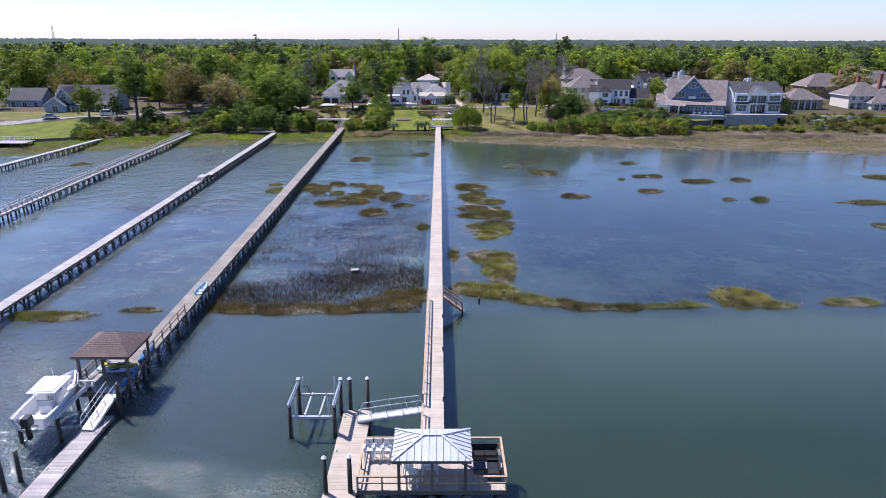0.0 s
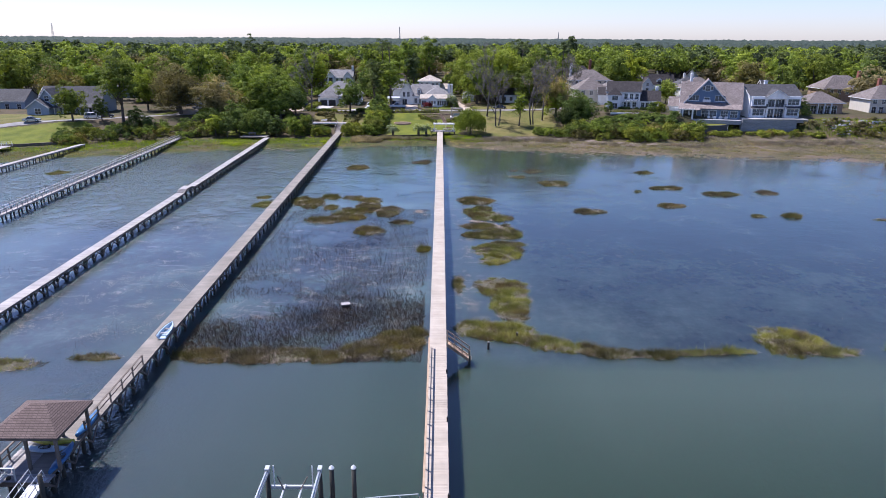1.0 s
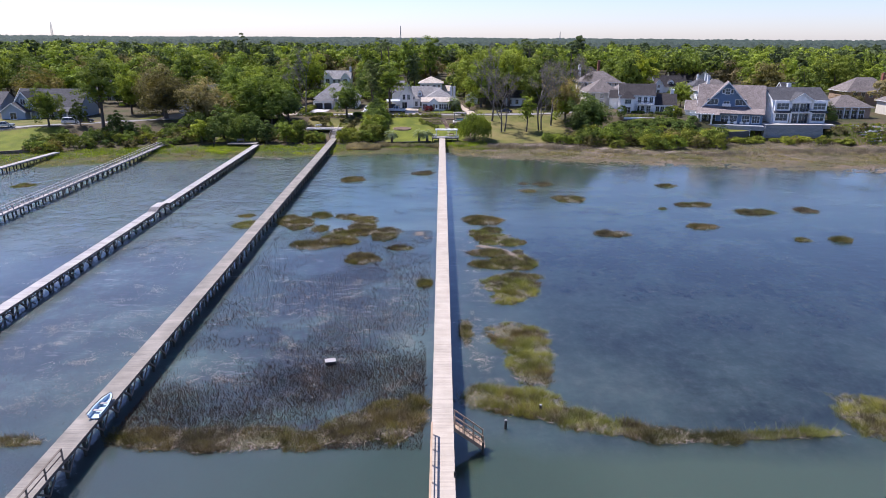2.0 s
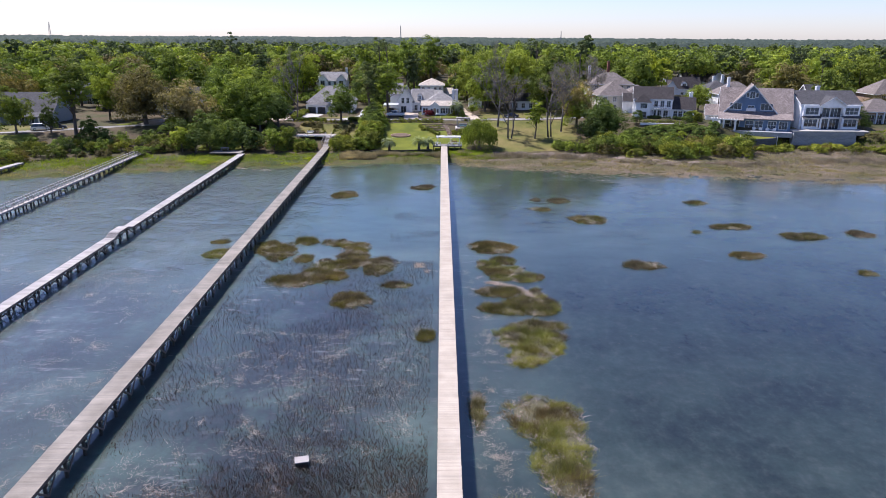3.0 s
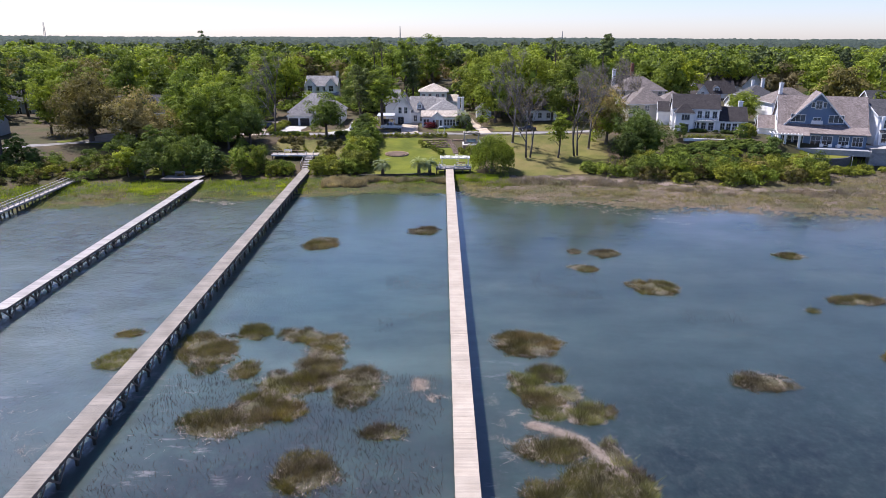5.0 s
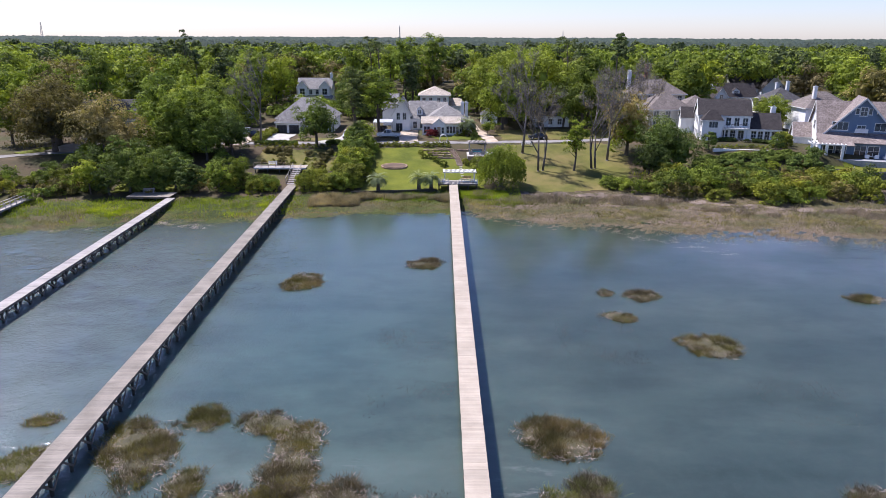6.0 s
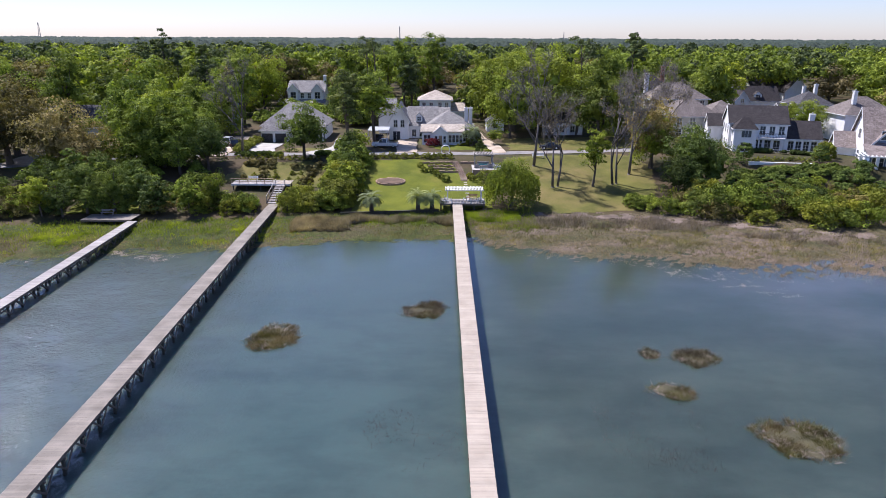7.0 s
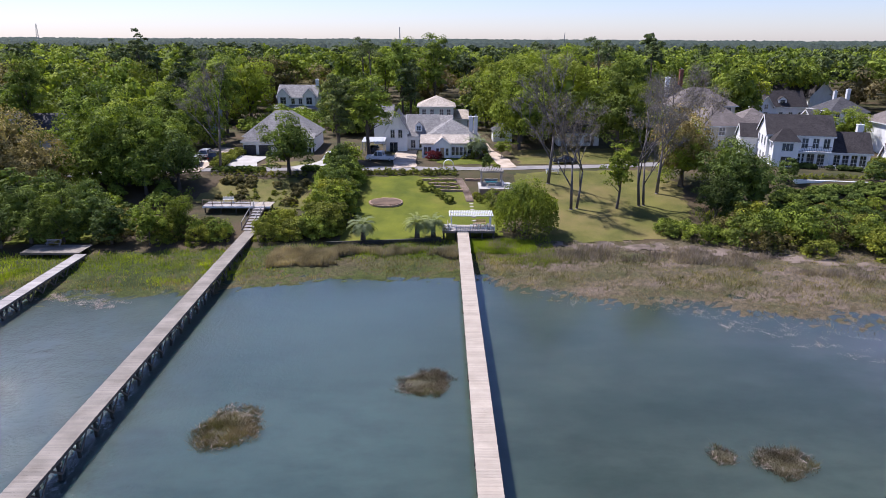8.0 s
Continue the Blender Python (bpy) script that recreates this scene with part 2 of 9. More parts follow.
def make_glass():
    m, t, b = material("window_glass", 0.04, 0.0, 0.9)
    c = ramp(t, noise_of(t, coords(t), 0.7, 1.0), [(0.35, (0.012, 0.016, 0.022)), (0.65, (0.05, 0.06, 0.075))])
    t.links.new(c, b.inputs["Base Color"])
    return m


GLASS = make_glass()


def make_lawn(name, dark, light, dry, amount):
    m, t, b = material(name, 0.9, 0.0, 0.2)
    v = coords(t, world=True)
    c = ramp(t, noise_of(t, v, 0.25, 5.0), [(0.3, dark), (0.7, light)])
    c = mixed(t, ramp(t, noise_of(t, v, 0.11, 6.0, 0.65), [(amount - 0.1, (1, 1, 1)), (amount + 0.12, (0, 0, 0))]), c, dry)
    f = noise_of(t, v, 9, 3.0)
    c = mixed(t, 0.5, c, ramp(t, f, [(0.3, (0.55, 0.55, 0.5)), (0.7, (1.1, 1.1, 1.05))]), "MULTIPLY")
    t.links.new(c, b.inputs["Base Color"])
    bump(t, b, f, 0.6, 0.08)
    return m


LAWN = make_lawn("lawn", (0.072, 0.094, 0.008), (0.150, 0.166, 0.014), (0.17, 0.155, 0.030), 0.36)
LAWN_DRY = make_lawn("dry_lawn", (0.075, 0.082, 0.018), (0.145, 0.138, 0.034), (0.18, 0.145, 0.054), 0.42)
FLOOR_WOOD = make_lawn("woodland_floor", (0.030, 0.034, 0.014), (0.065, 0.066, 0.022), (0.085, 0.062, 0.036), 0.5)


def make_marsh(name, a, b, c):
    """Low marsh: drifts of three growths, flattened in streaks."""
    m, t, bs = material(name, 0.9, 0.0, 0.15)
    v = coords(t, world=True)
    col = ramp(t, noise_of(t, coords(t, (0.6, 1.3, 1), True), 0.14, 6.0, 0.65), [(0.36, a), (0.5, b), (0.62, c)])
    fine = noise_of(t, coords(t, (1, 0.6, 1), True), 2.2, 7.0, 0.75)
    col = mixed(t, 0.9, col, ramp(t, fine, [(0.34, (0.35, 0.36, 0.34)), (0.5, (0.9, 0.9, 0.88)), (0.68, (1.6, 1.5, 1.4))]), "MULTIPLY")
    t.links.new(col, bs.inputs["Base Color"])
    bump(t, bs, fine, 1.0, 0.25)
    return m


MARSH_GREEN = make_marsh("marsh_green", (0.032, 0.046, 0.012), (0.062, 0.076, 0.020), (0.088, 0.074, 0.040))
MARSH_BED = make_marsh("marsh_bed", (0.070, 0.072, 0.030), (0.115, 0.094, 0.060), (0.16, 0.125, 0.10))


def box_mask(t, sep, x0, x1, y0, y1, soft):
    """1 inside a stretch of the plan, falling to 0 over its soft edge."""
    out = None
    for axis, a, b in (("X", x0, x1), ("Y", y0, y1)):
        for lo, hi in ((a - soft, a + soft), (b + soft, b - soft)):
            mr = node(t, "ShaderNodeMapRange")
            t.links.new(sep.outputs[axis], mr.inputs["Value"])
            mr.inputs["From Min"].default_value, mr.inputs["From Max"].default_value = lo, hi
            if out is None:
                out = mr.outputs["Result"]
            else:
                mu = t.nodes.new("ShaderNodeMath")
                mu.operation = "MULTIPLY"
                t.links.new(out, mu.inputs[0])
                t.links.new(mr.outputs["Result"], mu.inputs[1])
                out = mu.outputs[0]
    return out


def maths(t, op, a, b):
    n = t.nodes.new("ShaderNodeMath")
    n.operation = op
    for sock, val in ((n.inputs[0], a), (n.inputs[1], b)):
        if isinstance(val, bpy.types.NodeSocket):
            t.links.new(val, sock)
        else:
            sock.default_value = val
    return n.outputs[0]


def make_water():
    """Murky tidal water: light scatters below the surface, and ripples show in the reflections alone."""
    m, t, b = material("water", 0.6, 0.0, 0.0)
    v = coords(t, world=True)
    sep = t.nodes.new("ShaderNodeSeparateXYZ")
    t.links.new(v, sep.inputs[0])
    # the deep channel lies seaward of the marsh edge
    wob = noise_of(t, v, 0.08, 4.0)
    edge = maths(t, "ADD", maths(t, "MULTIPLY", wob, 8.0), sep.outputs["Y"])
    mr = node(t, "ShaderNodeMapRange")
    t.links.new(edge, mr.inputs["Value"])
    mr.inputs["From Min"].default_value, mr.inputs["From Max"].default_value = 71.0, 75.0
    deep = ramp(t, noise_of(t, v, 0.03, 3.0), [(0.3, (0.015, 0.026, 0.014)), (0.7, (0.022, 0.035, 0.019))])
    # lighter towards the marsh edge: stronger far sky reflection is put into colour
    deep = mixed(t, maths(t, "MULTIPLY", box_mask(t, sep, 4, 150, 54, 76, 9), 0.75), deep, (0.052, 0.071, 0.050))
    deep = mixed(t, maths(t, "MULTIPLY", box_mask(t, sep, -26, 0, 47, 76, 8), 0.6), deep, (0.046, 0.064, 0.050))
    # western tint: the brighter sky reflection towards the sun, painted in
    deep = mixed(t, maths(t, "MULTIPLY", box_mask(t, sep, -130, -20, 10, 80, 14), 0.6), deep, (0.062, 0.072, 0.086))
    drift = noise_of(t, coords(t, (1, 1.6, 1), True), 0.045, 6.0, 0.6)
    outer = ramp(t, drift, [(0.34, (0.042, 0.060, 0.054)), (0.5, (0.061, 0.088, 0.078)), (0.66, (0.090, 0.119, 0.105))])
    inner = ramp(t, drift, [(0.36, (0.030, 0.043, 0.031)), (0.52, (0.040, 0.055, 0.040)), (0.7, (0.053, 0.070, 0.050))])
    deeper = node(t, "ShaderNodeMapRange")
    t.links.new(maths(t, "ADD", maths(t, "MULTIPLY", wob, 40.0), maths(t, "ADD", sep.outputs["Y"], maths(t, "MULTIPLY", sep.outputs["X"], 0.35))), deeper.inputs["Value"])
    deeper.inputs["From Min"].default_value, deeper.inputs["From Max"].default_value = 138.0, 178.0
    flat = mixed(t, deeper.outputs["Result"], outer, inner)
    # lighter beside the pier: sky reflection at low angles is painted into the water
    flat = mixed(t, maths(t, "MULTIPLY", box_mask(t, sep, -26, -3, 136, 166, 10), 0.5), flat, (0.052, 0.094, 0.090))
    flat = mixed(t, maths(t, "MULTIPLY", box_mask(t, sep, -27, -2, 158, 200, 7), 0.6), flat, (0.062, 0.092, 0.082))
    # shoals of mud off the eastern shore; to the west, pale silt with glints put into its colour
    flat = mixed(t, maths(t, "MULTIPLY", box_mask(t, sep, 30, 150, 172, 196, 9), ramp(t, drift, [(0.4, (0.1, 0.1, 0.1)), (0.6, (0.6, 0.6, 0.6))])), flat, (0.075, 0.082, 0.095))
    flat = mixed(t, maths(t, "MULTIPLY", box_mask(t, sep, -140, -31, 66, 190, 9), 0.55), flat, (0.108, 0.128, 0.130))
    # darker stretch: weak sky reflection at steep angles is put into the colour
    flat = mixed(t, maths(t, "MULTIPLY", box_mask(t, sep, 4, 160, 96, 140, 14), 0.6), flat, (0.028, 0.045, 0.043))
    # dark growth on the bottom, in soft clouds
    cloud = noise_of(t, coords(t, (0.8, 1.5, 1), True), 0.16, 6.0, 0.62)
    shade = ramp(t, cloud, [(0.36, (0.80, 0.80, 0.80)), (0.56, (1, 1, 1))])
    flat = mixed(t, box_mask(t, sep, -60, 160, 90, 176, 10), flat, mixed(t, 1.0, flat, shade, "MULTIPLY"))
    # drowned weed on the bottom, in ragged beds
    fine = noise_of(t, coords(t, (1, 0.75, 1), True), 0.9, 8.0, 0.75)
    bed = noise_of(t, v, 0.10, 6.0, 0.65)
    weed = ramp(t, maths(t, "ADD", maths(t, "MULTIPLY", bed, 0.62), maths(t, "MULTIPLY", fine, 0.38)), [(0.38, (0, 0, 0)), (0.52, (1, 1, 1))])
    near = maths(t, "MAXIMUM", box_mask(t, sep, -27, -1, 62, 120, 9), maths(t, "MULTIPLY", box_mask(t, sep, -60, -29, 64, 118, 8), 0.7))
    amount = maths(t, "MULTIPLY", weed, maths(t, "MULTIPLY", near, 0.8))
    flat = mixed(t, maths(t, "MULTIPLY", box_mask(t, sep, 5, 150, 58, 126, 10), ramp(t, bed, [(0.3, (0.55, 0.55, 0.55)), (0.6, (0.95, 0.95, 0.95))])), flat, ramp(t, fine, [(0.36, (0.008, 0.013, 0.014)), (0.52, (0.015, 0.021, 0.021)), (0.68, (0.032, 0.036, 0.033))]))
    flat = mixed(t, amount, flat, ramp(t, fine, [(0.36, (0.010, 0.011, 0.014)), (0.52, (0.020, 0.021, 0.026)), (0.68, (0.048, 0.042, 0.046))]))
    # pale silt and dead stalks lying just under the surface
    thread = noise_of(t, coords(t, (0.5, 1.5, 1), True), 0.55, 9.0, 0.72)
    silt = ramp(t, thread, [(0.555, (0, 0, 0)), (0.66, (1, 1, 1))])
    zone = maths(t, "MAXIMUM", box_mask(t, sep, -60, -5, 74, 128, 6), box_mask(t, sep, 1.5, 5, 80, 130, 2))
    gate = ramp(t, noise_of(t, v, 0.07, 3.0), [(0.46, (0, 0, 0)), (0.58, (1, 1, 1))])
    flat = mixed(t, maths(t, "MULTIPLY", maths(t, "MULTIPLY", silt, zone), maths(t, "MULTIPLY", gate, 0.6)), flat, (0.24, 0.22, 0.215))
    c = mixed(t, mr.outputs["Result"], deep, flat)
    t.links.new(c, b.inputs["Base Color"])
    b.subsurface_method = "BURLEY"
    b.inputs["Subsurface Weight"].default_value = 1.0
    b.inputs["Subsurface Radius"].default_value = (0.5, 0.8, 0.8)
    b.inputs["Subsurface Scale"].default_value = 0.75
    b.inputs["Coat Weight"].default_value = 1.0
    b.inputs["Coat IOR"].default_value = 1.45
    b.inputs["Coat Roughness"].default_value = 0.085
    w1 = noise_of(t, coords(t, (1.0, 0.6, 1), True), 2.2, 3.0, 0.6)
    w2 = noise_of(t, coords(t, (0.55, 1.0, 1), True), 0.5, 2.0)
    calm = ramp(t, noise_of(t, v, 0.02, 2.0), [(0.35, (0.15, 0.15, 0.15)), (0.65, (0.55, 0.55, 0.55))])
    # cat's paws: sharper wavelets in drifting spots
    paws = ramp(t, noise_of(t, v, 0.12, 4.0, 0.7), [(0.48, (0.1, 0.1, 0.1)), (0.66, (1, 1, 1))])
    w3 = maths(t, "MULTIPLY", noise_of(t, coords(t, (1.0, 0.8, 1), True), 4.5, 2.0, 0.6), maths(t, "MULTIPLY", paws, 0.6))
    # breezier reaches towards the open creek and off the western shore
    breeze = maths(t, "MAXIMUM", maths(t, "MAXIMUM", box_mask(t, sep, -120, -26, 20, 62, 8), box_mask(t, sep, -40, -4, 10, 41, 5)), maths(t, "MULTIPLY", box_mask(t, sep, -130, -26, 118, 190, 14), 0.6))
    spots = ramp(t, noise_of(t, v, 0.35, 3.0, 0.6), [(0.36, (0, 0, 0)), (0.54, (1, 1, 1))])
    w4 = maths(t, "MULTIPLY", noise_of(t, coords(t, (1.0, 0.8, 1), True), 3.6, 2.0, 0.55), maths(t, "MULTIPLY", maths(t, "MULTIPLY", breeze, spots), 7.0))
    w3 = maths(t, "ADD", w3, w4)
    n = node(t, "ShaderNodeBump", Strength=0.6, Distance=0.07)
    t.links.new(maths(t, "ADD", w3, maths(t, "MULTIPLY", maths(t, "ADD", w1, maths(t, "MULTIPLY", w2, 0.7)), calm)), n.inputs["Height"])
    t.links.new(n.outputs["Normal"], b.inputs["Coat Normal"])
    return m


WATER = make_water()

# ---- building helpers ----
class Geo:
    """Vertices and faces gathered into one mesh."""

    def __init__(self):
        self.v, self.f = [], []

    def add(self, verts, faces):
        n = len(self.v)
        self.v += [tuple(p) for p in verts]
        self.f += [tuple(i + n for i in f) for f in faces]
        return self

    def box(self, x0, x1, y0, y1, z0, z1, m=None):
        p = [(x, y, z) for z in (z0, z1) for y in (y0, y1) for x in (x0, x1)]
        if m is not None:
            p = [m @ Vector(q) for q in p]
        return self.add(p, [(0, 2, 3, 1), (4, 5, 7, 6), (0, 1, 5, 4), (2, 6, 7, 3), (0, 4, 6, 2), (1, 3, 7, 5)])

    def bar(self, a, b, w, h):
        """A square bar from a to b."""
        a, b = Vector(a), Vector(b)
        d = (b - a).normalized()
        side = d.cross(Vector((0, 0, 1)))
        side = side.normalized() if side.length > 1e-4 else Vector((1, 0, 0))
        up = side.cross(d)
        p = [q + side * sx * w / 2 + up * sz * h / 2 for q in (a, b) for sx, sz in ((-1, -1), (1, -1), (1, 1), (-1, 1))]
        return self.add(p, [(3, 2, 1, 0), (4, 5, 6, 7), (0, 1, 5, 4), (1, 2, 6, 5), (2, 3, 7, 6), (3, 0, 4, 7)])

    def tube(self, pts, radii, sides=6):
        pts = [Vector(p) for p in pts]
        rings = []
        for i, p in enumerate(pts):
            d = (pts[min(i + 1, len(pts) - 1)] - pts[max(i - 1, 0)]).normalized()
            u = d.cross(Vector((0.31, 0.94, 0.13))).normalized()
            w = d.cross(u)
            rings.append([p + (u * math.cos(2 * math.pi * k / sides) + w * math.sin(2 * math.pi * k / sides)) * radii[i] for k in range(sides)])
        f = []
        for i in range(len(pts) - 1):
            for k in range(sides):
                k2 = (k + 1) % sides
                f.append((i * sides + k, i * sides + k2, (i + 1) * sides + k2, (i + 1) * sides + k))
        f.append(tuple(range(sides - 1, -1, -1)))
        f.append(tuple(range((len(pts) - 1) * sides, len(pts) * sides)))
        return self.add([q for r in rings for q in r], f)

    def cyl(self, x, y, z0, z1, r, r1=None, sides=10):
        return self.tube([(x, y, z0), (x, y, z1)], [r, r if r1 is None else r1], sides)

    def prism(self, poly, y0, y1):
        """A profile in x and z, drawn out along y."""
        n = len(poly)
        f = [(i, (i + 1) % n, n + (i + 1) % n, n + i) for i in range(n)]
        f += [tuple(range(n - 1, -1, -1)), tuple(range(n, 2 * n))]
        return self.add([(x, y0, z) for x, z in poly] + [(x, y1, z) for x, z in poly], f)

    def slab(self, corners, thick):
        """A plate with the given upper corners, going down by its thickness."""
        n = len(corners)
        low = [(x, y, z - thick) for x, y, z in corners]
        f = [tuple(range(n)), tuple(range(2 * n - 1, n - 1, -1))]
        f += [(i, n + i, n + (i + 1) % n, (i + 1) % n) for i in range(n)]
        return self.add(list(corners) + low, f)

    def dome(self, x, y, z, rx, ry, rz, seg=12, rings=6, low=-0.4):
        p, f = [], []
        for i in range(rings + 1):
            a = low * math.pi / 2 + (math.pi / 2 - low * math.pi / 2) * i / rings
            for k in range(seg):
                b = 2 * math.pi * k / seg
                p.append((x + rx * math.cos(a) * math.cos(b), y + ry * math.cos(a) * math.sin(b), z + rz * math.sin(a)))
        for i in range(rings):
            for k in range(seg):
                f.append((i * seg + k, i * seg + (k + 1) % seg, (i + 1) * seg + (k + 1) % seg, (i + 1) * seg + k))
        f.append(tuple(range(seg - 1, -1, -1)))
        return self.add(p, f)

    def mesh(self, name, mat, smooth=False):
        me = bpy.data.meshes.new(name)
        me.from_pydata(self.v, [], self.f)
        me.materials.append(mat)
        if smooth:
            me.shade_smooth()
        me.update()
        return me


def thing(name, m, label, category, group="", kind=""):
    ob = new(name)
    ob.empty_display_size = 0.3
    ob.matrix_basis = m
    return tagged(ob, label, category, group, kind)


def solid(name, geo, mat, m, label, category, group="", kind="", smooth=False):
    ob = new(name, geo.mesh(name, mat, smooth))
    ob.matrix_basis = m
    return tagged(ob, label, category, group, kind)


def part(name, geo, mat, parent, label="", smooth=False, kind=""):
    """One mesh object under a thing or a part; geo is a Geo or a mesh already made."""
    me = geo.mesh(name, mat, smooth) if isinstance(geo, Geo) else geo
    ob = new(name, me)
    ob.parent = parent
    return tagged(ob, label, kind=kind)


def sub(name, me, parent, m):
    """A piece that shares its mesh with alike ones."""
    ob = new(name, me)
    ob.parent = parent
    ob.matrix_basis = m
    return ob


def np_mesh(name, verts, quads, mat):
    """A mesh from arrays of vertices and of faces with three or four corners."""
    me = bpy.data.meshes.new(name)
    nv, (nf, k) = len(verts), np.shape(quads)
    me.vertices.add(nv)
    me.vertices.foreach_set("co", np.ascontiguousarray(verts, dtype=np.float32).ravel())
    me.loops.add(nf * k)
    me.loops.foreach_set("vertex_index", np.ascontiguousarray(quads, dtype=np.int32).ravel())
    me.polygons.add(nf)
    me.polygons.foreach_set("loop_start", np.arange(0, nf * k, k, dtype=np.int32))
    me.materials.append(mat)
    me.update(calc_edges=True)
    return me


# ---- the lie of the land ----
SHORE = ((-400, 150), (-200, 160), (-112, 172), (-90, 182), (-71, 189), (-48, 195), (-34, 197), (-16, 202), (2, 202), (8, 197.5), (22, 195), (37, 191), (55, 190), (72, 187), (90, 184), (120, 180), (160, 178), (400, 170))
BANK = ((-400, 170), (-200, 178), (-112, 187), (-90, 198), (-71, 204), (-50, 206), (-34, 209), (-17, 211.5), (0, 213), (20, 213), (45, 214), (60, 215.5), (70, 217), (76, 219.5), (90, 220.5), (93, 222.6), (112, 222.6), (117, 212), (130, 209), (160, 206), (400, 198))
CREST = ((-400, 200), (-200, 207), (-112, 212), (-90, 222), (-70, 232), (-45, 240), (-20, 242), (0, 242), (30, 245), (40, 242), (48, 236), (60, 231), (75, 229), (95, 229.5), (112, 229.5), (118, 224), (130, 220), (160, 216), (400, 212))


def along(line, x):
    return np.interp(x, [p[0] for p in line], [p[1] for p in line])


def land(x, y):
    """Height of the ground."""
    x, y = np.asarray(x, float), np.asarray(y, float)
    s, b, c = along(SHORE, x), along(BANK, x), along(CREST, x)
    low = np.clip((y - s) / (b - s), -3, 1)
    mid = np.clip((y - b) / (c - b), 0, 1)
    far = np.clip((y - c) / 60, 0, 1)
    top = 1.2 * np.exp(-((x - 62) / 22.0) ** 2)
    z = np.where(low < 0, low * 0.5, low * 0.75) + 0.08 * np.sin(x * 0.9) * np.sin(y * 0.7) * (low > 0)
    # pools and tongues of mud at the water's edge
    wet = np.clip(1 - np.abs(low - 0.12) / 0.32, 0, 1)
    z = z + wet * 0.15 * np.sin(0.41 * x + 1.3 * np.sin(0.23 * y)) * np.sin(0.8 * y + 0.17 * x)
    ease = mid * (0.55 + 0.45 * mid)
    z = z + ease * 4.2 + top * mid + far * 1.0
    return np.maximum(z, -1.2)


def height(x, y):
    return float(land(x, y))


def draped(name, outline, mat, label, category, lift=0.05, step=0.5, kind="structure", rough_edge=0.4, bumpy=0.0):
    """A patch of ground cover that follows the land inside an outline, with a slightly ragged edge."""
    xs, ys = [p[0] for p in outline], [p[1] for p in outline]
    gx, gy = np.arange(min(xs), max(xs) + step, step), np.arange(min(ys), max(ys) + step, step)
    X, Y = np.meshgrid(gx, gy)
    cx, cy = X[:-1, :-1] + step / 2, Y[:-1, :-1] + step / 2
    wob = rough_edge * (np.sin(cx * 1.7 + cy * 0.6) + np.sin(cy * 2.3 - cx * 0.8))
    inside = np.zeros(cx.shape, bool)
    n = len(outline)
    for i in range(n):
        (x1, y1), (x2, y2) = outline[i], outline[(i + 1) % n]
        if y1 == y2:
            continue
        px, py = cx + wob * 0.5, cy + wob * 0.5
        cross = ((y1 > py) != (y2 > py)) & (px < (x2 - x1) * (py - y1) / (y2 - y1) + x1)
        inside ^= cross
    nx = len(gx)
    r, c = np.nonzero(inside)
    a = r * nx + c
    quads = np.stack([a, a + 1, a + nx + 1, a + nx], 1)
    used, back = np.unique(quads, return_inverse=True)
    P = np.stack([X.ravel(), Y.ravel(), land(X.ravel(), Y.ravel()) + lift + bumpy * np.random.default_rng(3).normal(size=X.size)], 1)[used]
    ob = new(name, np_mesh(name, P, back.reshape(-1, 4), mat))
    return tagged(ob, label, category, kind=kind)


def strip(name, line, width, mat, label, category, lift=0.07, kind="structure"):
    """A road or path along a line, following the land."""
    pts = [Vector((x, y, 0)) for x, y in line]
    fine = []
    for a, b in zip(pts, pts[1:]):
        k = max(1, int((b - a).length / 1.5))
        fine += [a.lerp(b, i / k) for i in range(k)]
    fine.append(pts[-1])
    V, Q = [], []
    cols = max(2, int(width / 1.0) + 1)
    for i, p in enumerate(fine):
        d = (fine[min(i + 1, len(fine) - 1)] - fine[max(i - 1, 0)]).normalized()
        s = Vector((d.y, -d.x, 0))
        for k in range(cols):
            q = p + s * width * (k / (cols - 1) - 0.5) + s * 0.12 * math.sin(i * 1.3)
            V.append((q.x, q.y, height(q.x, q.y) + lift))
    for i in range(len(fine) - 1):
        for k in range(cols - 1):
            a = i * cols + k
            Q.append((a, a + 1, a + cols + 1, a + cols))
    ob = new(name, np_mesh(name, np.array(V), np.array(Q), mat))
    return tagged(ob, label, category, kind=kind)


def build_ground():
    xs = np.concatenate([[-5200, -3500, -2000, -1200, -800, -600, -500, -400, -300, -240], np.arange(-200, 201, 2.5), [240, 300, 400, 500, 600, 800, 1200, 2000, 3500, 5200]])
    ys = np.concatenate([[-3000, -1500, -600, -200, 0, 60, 110, 140], np.arange(156, 290, 1.5), [295, 310, 340, 400, 500, 700, 1000, 1500, 2200, 3200, 4200, 5200]])
    X, Y = np.meshgrid(xs, ys)
    P = np.stack([X.ravel(), Y.ravel(), land(X.ravel(), Y.ravel())], 1)
    nx = len(xs)
    r, c = np.meshgrid(np.arange(len(ys) - 1), np.arange(nx - 1), indexing="ij")
    a = (r * nx + c).ravel()
    ob = new("ground", np_mesh("ground", P, np.stack([a, a + 1, a + nx + 1, a + nx], 1), FLOOR_WOOD))
    ob.data.shade_smooth()
    tagged(ob, "woodland floor of leaf litter and thin grass above the shore", "ground", kind="structure")
    g = Geo()
    g.add([(-5000, -3000, 0), (5000, -3000, 0), (5000, 240, 0), (-5000, 240, 0)], [(0, 1, 2, 3)])
    solid("water", g, WATER, Matrix(), "calm blue-green tidal creek water with small ripples", "water", kind="structure")


